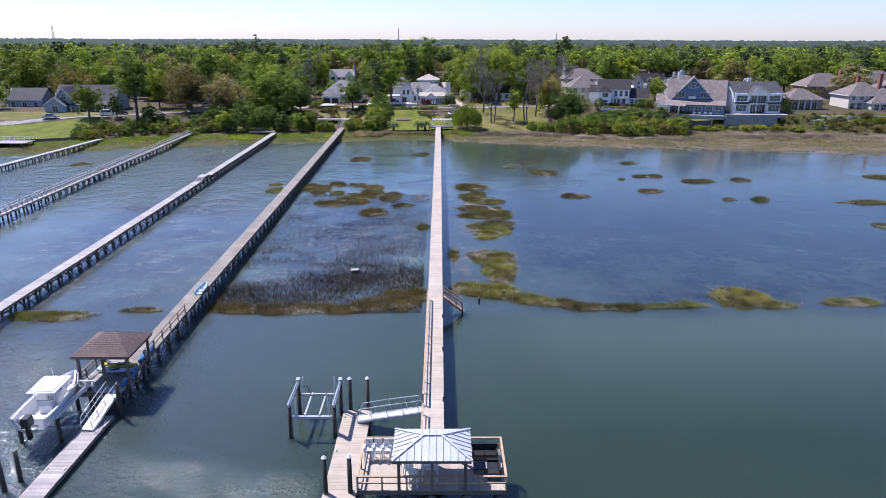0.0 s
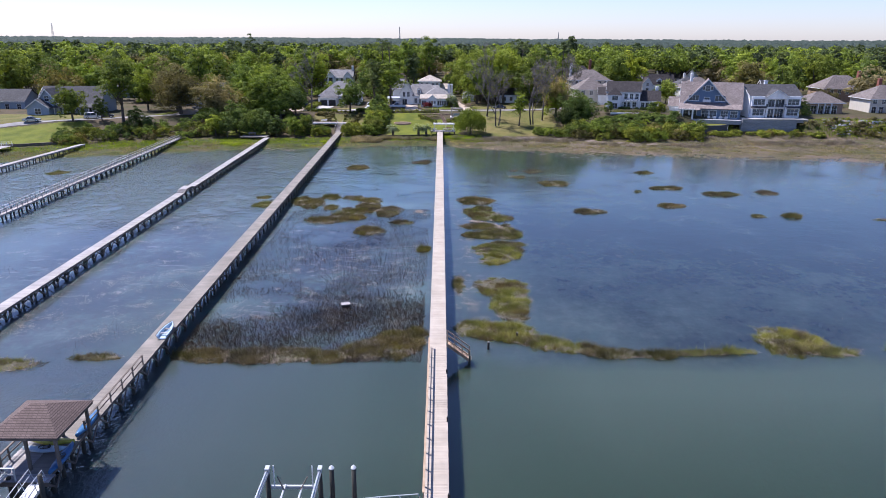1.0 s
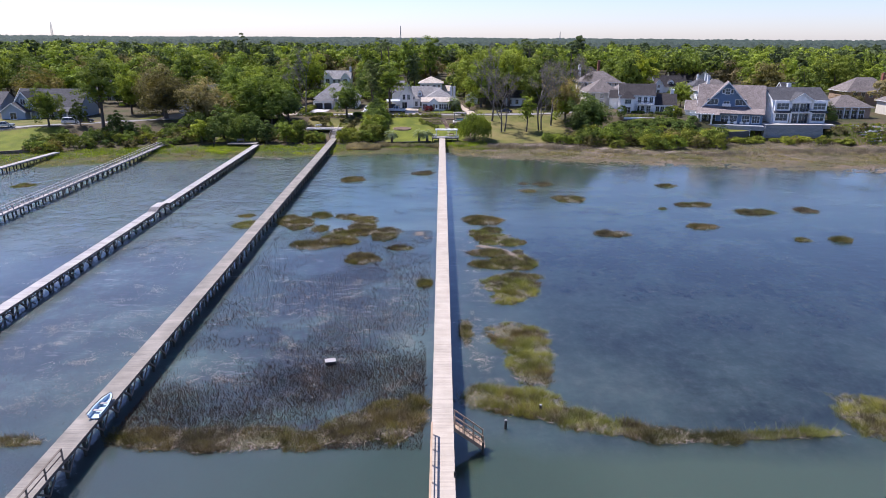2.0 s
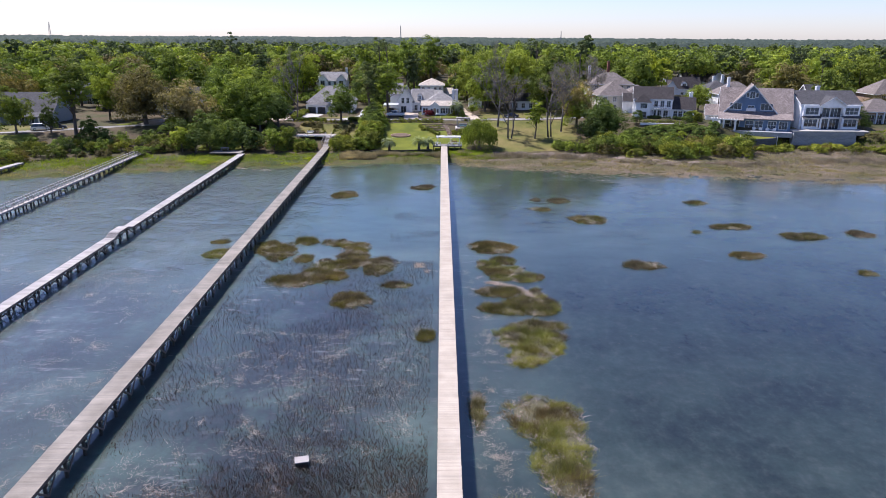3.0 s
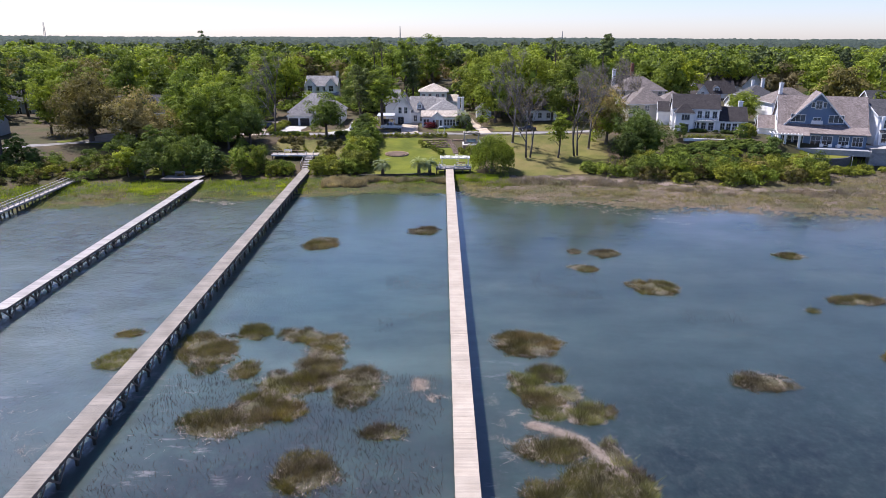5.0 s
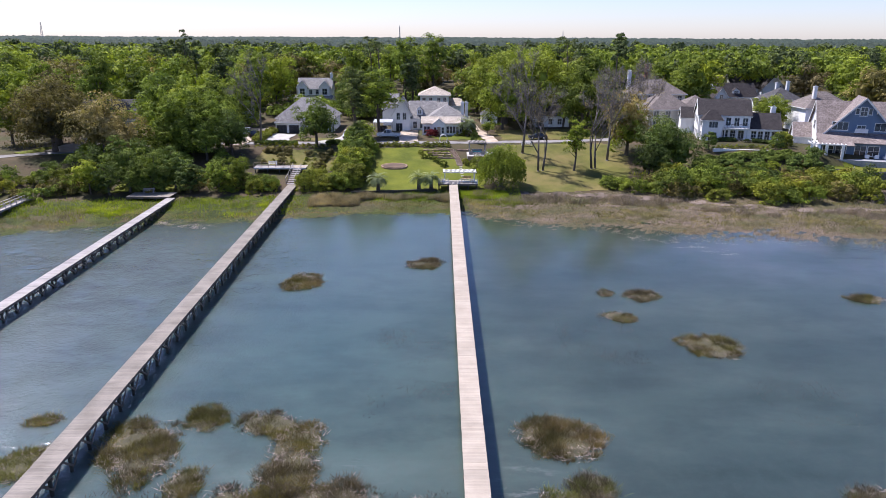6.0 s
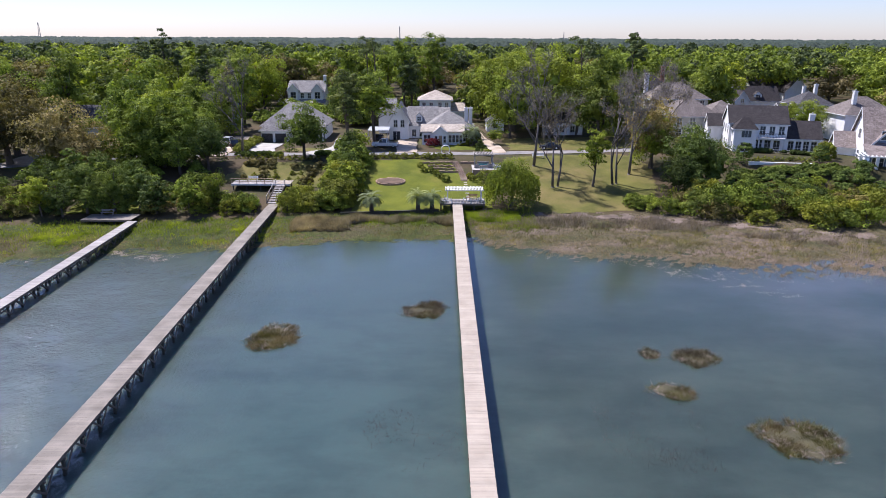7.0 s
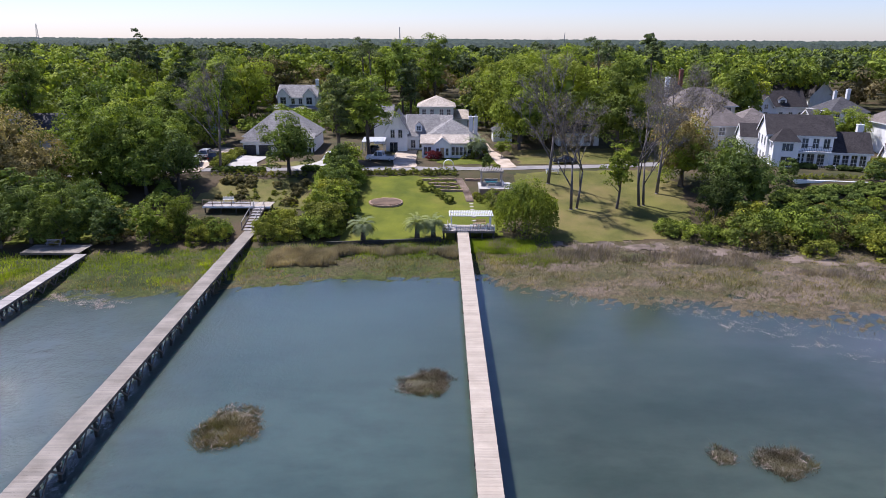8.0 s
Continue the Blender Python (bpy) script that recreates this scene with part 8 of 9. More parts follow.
scatter("shore_grass", "olive cordgrass fringe along the shore", "marsh grass", SHORE_OLIVE, 150000, (-115, 8, 172, 216, clumped(side(band(-0.08, 0.62), -115, 8), 0.7, 11.0, 0.2)), (0.25, 0.55), 0.035, 0.4, 41, on_land=True)
scatter("shore_grass", "lush green grass on the bank", "marsh grass", GRASS_LUSH, 150000, (-115, 12, 184, 218, side(band(0.42, 1.2), -115, 12)), (0.25, 0.65), 0.045, 0.3, 42, on_land=True)
scatter("shore_grass", "lush green cordgrass beside the old piers", "marsh grass", GRASS_LUSH, 60000, (-64, -23, 192, 210, clumped(side(band(0.1, 0.8), -64, -23), 0.5, 12.0, 0.4)), (0.3, 0.6), 0.04, 0.35, 141, on_land=True)
scatter("dead_reeds", "grey dead reeds standing in banks below the lawn", "reeds", REED_GREY, 75000, (-26, -1.5, 204.0, 211.0, lambda x, y: ((x < -1.6) & (y > 205.4 + 0.11 * (x + 13)) & (y < 210.4 + 0.06 * (x + 13))) * np.clip((patchy(x, y, 0.5, 2.0) - 0.40) * 6, 0, 1)), (0.6, 1.25), 0.028, 0.3, 43, on_land=True)
scatter("dead_reeds", "brown dead reeds standing near the old piers", "reeds", REED_GREY, 30000, (-115, -50, 176, 207, lambda x, y: side(band(0.25, 0.75), -115, -50)(x, y) * np.clip((patchy(x, y, 0.4, 6.0) - 0.5) * 5, 0, 1)), (0.5, 1.1), 0.03, 0.35, 48, on_land=True)
scatter("shore_grass", "brown drowned marsh along the wide shallow shore", "marsh grass", SHORE_BROWN, 130000, (2, 180, 172, 212, clumped(side(band(-0.3, 0.55), 2, 180), 0.6, 13.0, 0.35)), (0.2, 0.5), 0.032, 0.5, 44, on_land=True)
scatter("shore_grass", "olive marsh grass along the wide shallow shore", "marsh grass", SHORE_OLIVE, 200000, (2, 180, 178, 214, clumped(side(band(0.02, 0.85), 2, 180), 0.55, 14.0, 0.3)), (0.22, 0.55), 0.034, 0.4, 45, on_land=True)
scatter("dead_reeds", "pale grey dead reeds below the sandy bank", "reeds", REED_GREY, 150000, (1, 120, 190, 215, lambda x, y: (x > 1.2) * below_sand(-0.2, 6.0, 3.0, 0.6, 0.42)(x, y)), (0.5, 1.1), 0.028, 0.35, 46, on_land=True)
scatter("dead_reeds", "drifts of grey dead reeds far along the shore", "reeds", REED_GREY, 60000, (60, 180, 186, 218, lambda x, y: side(band(0.3, 1.0), 60, 180)(x, y) * np.clip((patchy(x, y, 0.4, 8.0) - 0.45) * 5, 0, 1)), (0.4, 0.9), 0.04, 0.4, 146, on_land=True)
scatter("shore_grass", "green growth on the bank below the houses", "bank growth", GRASS_LUSH, 50000, (36, 180, 205, 226, side(band(1.0, 1.7), 36, 180)), (0.3, 0.8), 0.06, 0.3, 47, on_land=True)
scatter("shore_grass", "bright green strip beside the garden landing", "bank growth", GRASS_LUSH, 26000, (0.6, 9.5, 209.5, 214.5, lambda x, y: 0.8 + 0 * x), (0.25, 0.6), 0.045, 0.3, 49, on_land=True)
scatter("shore_grass", "green tufts among the brown marsh", "marsh grass", GRASS_GREEN, 90000, (2, 180, 182, 216, lambda x, y: side(band(0.05, 1.05), 2, 180)(x, y) * np.clip((patchy(x, y, 0.3, 5.0) - 0.55) * 5, 0, 1)), (0.25, 0.5), 0.035, 0.4, 50, on_land=True)
wrack_tangle(lambda rng: (lambda x: (x, float(along(SHORE, x)) + rng.uniform(-1.5, 4.5)))(rng.uniform(6, 120)), "pale wrack stranded along the muddy shore", 66, 60, 40, 1.0)
wrack_tangle(lambda rng: (lambda x: (x, float(along(SHORE, x)) + rng.uniform(-2.0, 0.5)))(rng.uniform(-80, -36)), "pale wrack stranded along the old shore", 67, 40, 40, 0.8)
wrack_tangle(lambda rng: (lambda x: (x, float(along(SHORE, x)) + rng.uniform(-7.0, -1.0)))(rng.uniform(30, 130)), "pale stalks drifting off the muddy shore", 68, 40, 50, 1.3)
# ---- boats ----
def hull(g, L, beam, depth, bow=2.4, floor=0.35):
    """An open hull, bow towards +y, keel at z = 0."""
    n = 12
    rows = []
    for i in range(n + 1):
        t = i / n
        b = beam / 2 * (1 - max(0, t - 0.25) ** bow / 0.75 ** bow * 0.96) * (0.9 + 0.1 * min(1, t * 4))
        y = -L / 2 + L * t
        kz = depth * 0.75 * max(0, t - 0.55) ** 2 / 0.45 ** 2
        s = depth + 0.22 * depth * t * t
        c = kz + (s - kz) * 0.32
        fl = min(s - 0.06, max(floor, kz + 0.12))
        w = max(b - 0.14, 0.02)
        rows.append([(0, y, kz), (b * 0.82, y, c), (b, y, s), (w, y, s + 0.02), (w * 0.95, y, fl), (0, y, fl)])
    V, F = [], []
    for r in rows:
        V += r + [(-x, y, z) for x, y, z in r]
    for i in range(n):
        a, b2 = i * 12, (i + 1) * 12
        for k in range(5):
            F.append((a + k, a + k + 1, b2 + k + 1, b2 + k))
            F.append((a + 6 + k, b2 + 6 + k, b2 + 7 + k, a + 7 + k))
    F.append((0, 6 + 1, 6 + 2, 6 + 3, 6 + 4, 5, 4, 3, 2, 1))
    g.add(V, F)
    return g


def centre_console_boat():
    b = thing("motorboat", pose(-29.8, 46.2, 1.48, 0, 0, 1.5), "white centre-console motorboat with a white top, held on a lift", "boat")
    hl = part("hull", hull(Geo(), 7.0, 2.7, 1.25), BOAT_WHITE, b, smooth=False)
    part("stripe", Geo().box(-1.35, -1.3, -3.0, 0.0, 0.75, 0.95).box(1.3, 1.35, -3.0, 0.0, 0.75, 0.95), BOAT_BLUE, hl, "pale blue side stripe")
    part("rub_rail", Geo().tube([(1.32, -3.4, 1.27), (1.36, -0.8, 1.3), (1.15, 1.5, 1.38), (0.55, 2.9, 1.46), (0.05, 3.5, 1.5)], [0.04] * 5, 5).tube([(-1.32, -3.4, 1.27), (-1.36, -0.8, 1.3), (-1.15, 1.5, 1.38), (-0.55, 2.9, 1.46), (-0.05, 3.5, 1.5)], [0.04] * 5, 5), CUSHION_CLOTH, hl)
    con = part("console", Geo().prism([(-0.42, 0.36), (0.42, 0.36), (0.40, 1.35), (-0.40, 1.35)], -0.3, 0.7), BOAT_WHITE, b)
    part("windscreen", Geo().slab([(-0.4, 0.62, 1.36), (0.4, 0.62, 1.36), (0.36, 0.4, 1.85), (-0.36, 0.4, 1.85)], 0.03), GLASS, con)
    part("steering_wheel", Geo().tube([(0.18 * math.cos(a), -0.36 - 0.05 * math.sin(a), 1.15 + 0.18 * math.sin(a)) for a in [k * math.pi / 5 for k in range(11)]], [0.02] * 11, 5), BLACK_PLASTIC, con)
    st = part("leaning_seat", Geo().box(-0.5, 0.5, -1.25, -0.8, 0.36, 1.0).box(-0.52, 0.52, -1.3, -0.78, 1.0, 1.12), BOAT_WHITE, b)
    part("seat_back", Geo().box(-0.5, 0.5, -1.36, -1.28, 1.0, 1.5), CUSHION_CLOTH, st)
    top = part("top", Geo().slab([(-1.05, -1.5, 2.2), (1.05, -1.5, 2.2), (1.05, 1.1, 2.26), (-1.05, 1.1, 2.26)], 0.06).slab([(-0.8, -1.3, 2.26), (0.8, -1.3, 2.26), (0.8, 0.9, 2.32), (-0.8, 0.9, 2.32)], 0.05), BOAT_WHITE, b, "white hard top")
    for x in (-0.85, 0.85):
        for y in (-1.0, 0.6):
            part("strut", Geo().tube([(x * 0.6, y, 0.4), (x * 0.9, y, 1.5), (x, y, 2.17)], [0.03] * 3, 6), ALU, top)
    part("bow_cushion", Geo().box(-0.7, -0.35, 1.0, 2.0, 0.9, 1.05).box(0.35, 0.7, 1.0, 2.0, 0.9, 1.05), CUSHION_CLOTH, b)
    part("transom_bench", Geo().box(-0.95, 0.95, -3.0, -2.5, 0.4, 0.95), BOAT_WHITE, b)
    m = part("outboard_motor", Geo().prism([(-0.26, 0.75), (0.26, 0.75), (0.3, 1.2), (0.22, 1.5), (-0.22, 1.5), (-0.3, 1.2)], -4.0, -3.3), BLACK_PLASTIC, b, "black outboard motor")
    part("lower_unit", Geo().box(-0.1, 0.1, -3.85, -3.45, -0.35, 0.75).tube([(0, -4.05, -0.2), (0, -3.35, -0.2)], [0.1, 0.07], 8), BLACK_PLASTIC, m)
    part("propeller", Geo().box(-0.2, 0.2, -4.1, -4.06, -0.23, -0.17).box(-0.03, 0.03, -4.1, -4.06, -0.4, 0.0), ALU, m)
    part("antenna", Geo().tube([(0.9, -0.9, 2.4), (1.05, -1.3, 4.2)], [0.015, 0.008], 5), WHITE_PAINT, b)


centre_console_boat()


def kayak(label, x, y, z, yaw, mat, L=3.4):
    k = thing("kayak", pose(x, y, z, 0, 0, yaw), label, "kayak", "kayaks by the landing")
    g = Geo()
    n = 9
    V, F = [], []
    for i in range(n):
        t = i / (n - 1)
        w = 0.36 * math.sin(math.pi * (0.04 + 0.92 * t)) ** 0.7
        yy = -L / 2 + L * t
        lift = 0.1 * (2 * t - 1) ** 2
        V += [(0, yy, lift), (w, yy, 0.12 + lift), (w * 0.8, yy, 0.27 + lift), (0, yy, 0.32 + lift), (-w * 0.8, yy, 0.27 + lift), (-w, yy, 0.12 + lift)]
    for i in range(n - 1):
        for c in range(6):
            F.append((i * 6 + c, i * 6 + (c + 1) % 6, (i + 1) * 6 + (c + 1) % 6, (i + 1) * 6 + c))
    F += [tuple(range(5, -1, -1)), tuple(range((n - 1) * 6, n * 6))]
    part("hull", g.add(V, F), mat, k, smooth=True)
    part("cockpit", Geo().tube([(0.2 * math.cos(a), 0.42 * math.sin(a), 0.34) for a in [j * math.pi / 6 for j in range(13)]], [0.03] * 13, 5), BLACK_PLASTIC, k)
    part("seat", Geo().box(-0.15, 0.15, -0.3, 0.1, 0.325, 0.36).box(-0.15, 0.15, -0.34, -0.3, 0.34, 0.5), BLACK_PLASTIC, k)


kayak("bright blue kayak lying on the landing", -25.95, 50.6, 1.74, 4, BLUE_PLASTIC)
kayak("blue kayak lying beside the brown shelter", -26.35, 54.9, 1.74, 2, BLUE_PLASTIC)
kayak("yellow kayak lying under the brown shelter", -27.6, 52.6, 1.74, 88, YELLOW_PLASTIC, 3.0)
kayak("pale blue kayak lying under the brown shelter", -27.7, 51.7, 1.74, 90, BOAT_BLUE, 3.0)


def skiff():
    s = thing("rowing_boat", pose(-26.85, 71.4, 1.73, 0, 0, 3), "small pale rowing boat resting on the weathered pier", "boat")
    part("hull", hull(Geo(), 3.2, 1.15, 0.42, 2.2, 0.1), BOAT_BLUE, s)
    for y in (-0.9, 0.1):
        part("thwart", Geo().box(-0.48, 0.48, y, y + 0.24, 0.3, 0.34), DECK_GREY, s)
    part("gunwale", Geo().tube([(0.56, -1.6, 0.45), (0.58, -0.3, 0.46), (0.4, 0.9, 0.5), (0.03, 1.6, 0.53)], [0.03] * 4, 5).tube([(-0.56, -1.6, 0.45), (-0.58, -0.3, 0.46), (-0.4, 0.9, 0.5), (-0.03, 1.6, 0.53)], [0.03] * 4, 5), BLACK_PLASTIC, s)


skiff()


def nest_box():
    b = thing("floating_box", pose(-11.0, 82.3, 0, 0, 0, 14), "small dark wooden box with a pale lid standing in the shallows", "box")
    part("body", Geo().box(-0.45, 0.45, -0.33, 0.33, -0.3, 0.36), PILE_WOOD, b)
    part("lid", Geo().box(-0.5, 0.5, -0.38, 0.38, 0.364, 0.42), DECK_GREY, b, "pale weathered lid")
    # black plate stands in for the shade of a hole; none is cut
    part("dark_plate", Geo().box(-0.2, 0.2, -0.342, -0.332, 0.0, 0.2), BLACK_PLASTIC, b)


nest_box()
for x, y, h in ((4.5, 71.5, 0.75), (7.6, 74.1, 0.6)):
    p = thing("stub_post", pose(x, y, -0.6), "short broken timber stake in the water", "stake", "broken stakes")
    part("post", Geo().cyl(0, 0, 0, h + 0.6, 0.13, 0.11, 8), PILE_WOOD, p)
    part("cap", Geo().cyl(0, 0, h + 0.6, h + 0.66, 0.12, 0.08, 8), DECK_GREY, p)
for y in (55.0, 62.5, 46.2):
    l = thing("ladder_cleat", pose(0.36, y, DECK_Z), "small dark fitting on the pier edge", "fitting")
    part("plate", Geo().box(-0.12, 0.03, -0.18, 0.18, 0.0, 0.05), BLACK_PLASTIC, l)
    part("post", Geo().cyl(-0.05, 0, 0.05, 0.32, 0.07, sides=8), BLACK_PLASTIC, l)


# ---- furniture ----
def tall_chair(x, y, z, yaw):
    c = thing("deck_chair", pose(x, y, z, 0, 0, yaw), "tall white slatted bar chair on the deck", "chair", "white deck chairs")
    for sx in (-1, 1):
        for sy in (-1, 1):
            part("leg", Geo().bar((sx * 0.26, sy * 0.26, 0), (sx * 0.22, sy * 0.2, 0.75), 0.05, 0.05), WHITE_PAINT, c)
        part("armrest", Geo().box(sx * 0.27 - 0.05, sx * 0.27 + 0.05, -0.28, 0.25, 0.98, 1.02), WHITE_PAINT, c)
    part("seat", Geo().box(-0.27, 0.27, -0.25, 0.25, 0.76, 0.81), WHITE_PAINT, c)
    bk = part("backrest", Geo().box(-0.25, 0.25, 0.24, 0.28, 1.32, 1.4), WHITE_PAINT, c)
    for i in range(5):
        xx = -0.2 + i * 0.1
        part("slat", Geo().bar((xx, 0.24, 0.82), (xx, 0.27, 1.34), 0.07, 0.02), WHITE_PAINT, bk)


for x in (-4.7, -4.1, -3.5, -3.0):
    tall_chair(x, 38.6, DECK_Z, random.uniform(-8, 8))
tall_chair(-2.0, 36.5, DECK_Z, 200)
tall_chair(-1.6, 35.9, DECK_Z, 170)


def table(x, y, z, label, w, d, h, mat, yaw=0):
    t = thing("table", pose(x, y, z, 0, 0, yaw), label, "table")
    part("tabletop", Geo().box(-w / 2, w / 2, -d / 2, d / 2, h - 0.05, h), mat, t)
    for sx in (-1, 1):
        for sy in (-1, 1):
            part("leg", Geo().box(sx * (w / 2 - 0.08) - 0.035, sx * (w / 2 - 0.08) + 0.035, sy * (d / 2 - 0.08) - 0.035, sy * (d / 2 - 0.08) + 0.035, 0, h - 0.052), mat, t)


table(-0.6, 36.6, DECK_Z, "white square table under the metal roof", 1.1, 0.9, 0.95, WHITE_PAINT)


def sofa(x, y, z, yaw, label, frame_mat, cloth, w=1.8):
    s = thing("sofa", pose(x, y, z, 0, 0, yaw), label, "sofa")
    part("base", Geo().box(-w / 2, w / 2, -0.4, 0.4, 0.08, 0.3), frame_mat, s)
    part("backrest", Geo().box(-w / 2, w / 2, 0.3, 0.42, 0.304, 0.85), frame_mat, s)
    for sx in (-1, 1):
        part("armrest", Geo().box(sx * (w / 2 - 0.06) - 0.06, sx * (w / 2 - 0.06) + 0.06, -0.4, 0.296, 0.304, 0.6), frame_mat, s)
    n = max(1, round(w / 0.8))
    cw = (w - 0.26) / n
    for i in range(n):
        part("cushion", Geo().box(-w / 2 + 0.13 + i * cw + 0.01, -w / 2 + 0.13 + (i + 1) * cw - 0.01, -0.38, 0.28, 0.304, 0.45), cloth, s)
    for sx in (-1, 1):
        part("leg", Geo().box(sx * (w / 2 - 0.1) - 0.03, sx * (w / 2 - 0.1) + 0.03, -0.36, -0.3, 0, 0.078), frame_mat, s)


sofa(3.0, 38.8, DECK_Z, 0, "dark wicker sofa with black cushions on the deck", BLACK_PLASTIC, BLACK_PLASTIC)
sofa(3.5, 37.0, DECK_Z, -90, "dark wicker seat in the deck corner", BLACK_PLASTIC, BLACK_PLASTIC, 1.6)
table(2.6, 37.3, DECK_Z, "low dark wicker table on the deck", 0.8, 0.8, 0.42, BLACK_PLASTIC)


def bench(x, y, z, yaw, label, mat, w=1.8):
    b = thing("bench", pose(x, y, z, 0, 0, yaw), label, "bench")
    for i in range(3):
        part("seat_slat", Geo().box(-w / 2, w / 2, -0.22 + i * 0.15, -0.09 + i * 0.15, 0.42, 0.46), mat, b)
    for i in range(2):
        part("back_slat", Geo().box(-w / 2, w / 2, 0.24, 0.28, 0.56 + i * 0.18, 0.7 + i * 0.18), mat, b)
    for sx in (-1, 1):
        part("leg", Geo().box(sx * (w / 2 - 0.15) - 0.04, sx * (w / 2 - 0.15) + 0.04, -0.2, 0.2, 0, 0.418), mat, b)
        part("back_post", Geo().box(sx * (w / 2 - 0.15) - 0.03, sx * (w / 2 - 0.15) + 0.03, 0.2, 0.238, 0.3, 0.9), mat, b)


bench(16.6, 243.5, height(16.6, 243.5) + 0.05, 0, "white garden bench on dry grass", WHITE_PAINT, 2.4)


# ---- landing with pergola at the garden end of the pale pier ----
def garden_landing():
    d = thing("deck", pose(0, 0, 0), "timber landing with benches where the pier meets the garden", "deck")
    part("decking", planks(Geo(), -3.4, 4.1, 214.9, 218.2, 2.25, 6), DECK_GREY, d, kind="stuff")
    part("rim_joist", Geo().box(-3.4, 4.1, 214.82, 214.89, 1.95, 2.22), BEAM_WOOD, d)
    for x in (-3.2, -1.5, 0.6, 2.3, 3.9):
        for y in (215.1, 218.0):
            pile_at(d, x, y, 2.2, 0.9)
    railing_x(d, -3.4, -1.4, 214.96, 2.25, WHITE_PAINT, 1.0, 0.9, (0.45,))
    railing_x(d, 0.5, 4.1, 214.96, 2.25, WHITE_PAINT, 1.2, 0.9, (0.45,))
    p = thing("pergola", pose(0.6, 216.6, 2.25), "white pergola with closely spaced slats over the landing", "pergola")
    for x in (-2.7, 2.9):
        for y in (-1.0, 0.9):
            part("post", Geo().box(x - 0.08, x + 0.08, y - 0.08, y + 0.08, 0, 2.2), WHITE_PAINT, p)
    for y in (-1.0, 0.9):
        part("beam", Geo().box(-3.1, 3.3, y - 0.06, y + 0.06, 1.95, 2.12), WHITE_PAINT, p)
    for i in range(26):
        x = -3.0 + i * 0.245
        part("slat", Geo().box(x - 0.05, x + 0.05, -1.6, 1.5, 2.124, 2.22), WHITE_PAINT, p)
    for x, yaw in ((-2.4, 90), (3.3, -90)):
        bench(x, 216.5, 2.25, yaw, "built-in timber bench on the landing", DECK_GREY, 2.0)
    bench(2.2, 217.7, 2.25, 0, "reddish timber bench under the pergola", RAIL_WOOD, 1.5)
    table(1.6, 216.4, 2.25, "small timber table under the pergola", 1.2, 0.7, 0.72, RAIL_WOOD)


garden_landing()


# ---- garden ----
def fire_ring():
    x, y = -12.6, 229.6
    z = height(x, y)
    f = thing("stone_ring", pose(x, y, z), "low round stone-edged bed of bark on the lawn", "stone ring")
    me = Geo().box(-0.27, 0.27, -0.16, 0.16, -0.6, 0.24).mesh("stone", BRICK_WALL)
    n = 28
    for i in range(n):
        a = 2 * math.pi * i / n
        sub("stone", me, f, pose(2.6 * math.cos(a), 2.1 * math.sin(a), 0.15 * math.sin(a) + 0.02 * (i % 3), 0, 0, math.degrees(a) + 90))
    bed = [(2.5 * math.cos(2 * math.pi * i / 24), 2.0 * math.sin(2 * math.pi * i / 24), 0.3 + 0.1 * math.sin(2 * math.pi * i / 24)) for i in range(24)]
    part("bark_bed", Geo().slab(bed, 0.9), MULCH, f)


fire_ring()


def garden_steps():
    s = thing("stair", pose(0, 0, 0), "curving brick garden steps up the terrace", "stairs")
    n = 22
    for i in range(n):
        t = i / (n - 1)
        x, y = 1.15 - 1.5 * t + 0.15 * math.sin(t * 4), 230.4 + 9.6 * t
        z = height(x, y)
        part("step", Geo().box(x - 0.62, x + 0.62, y, y + 0.4, z - 0.3, z + 0.16), BRICK_WALL, s)
        part("nosing", Geo().box(x - 0.64, x + 0.64, y - 0.03, y + 0.1, z + 0.162, z + 0.2), SAND_DRIVE, s)
    for i in range(8):
        x, y = 1.3 + 0.04 * i, 229.6 - i * 1.4
        part("stepping_stone", Geo().cyl(x, y, height(x, y) - 0.05, height(x, y) + 0.09, 0.36, sides=9), CONCRETE, s)
    for y, x0, xe in ((234.6, -3.9, -0.3), (236.1, -5.1, -0.6), (237.5, -5.8, -0.8), (239.3, -6.9, -1.2), (239.6, 0.6, 3.2)):
        w = thing("terrace_wall", pose(0, 0, 0), "low dry-stone terrace wall in the garden", "wall", "garden terrace walls")
        c = 0
        x = x0
        while x < xe:
            z = height(x, y)
            part("stone", Geo().box(x, x + 0.48, y, y + 0.3, z - 0.3, z + 0.36 + 0.05 * (c % 3)), BRICK_WALL, w)
            x += 0.5
            c += 1


garden_steps()
for y, x0, x1 in ((235.2, -3.6, -0.9), (236.8, -5.0, -1.2), (238.4, -5.8, -1.4)):
    x = x0
    while x < x1:
        plant("low_bush", x, y, 0.5, category="shrub")
        x += 0.8


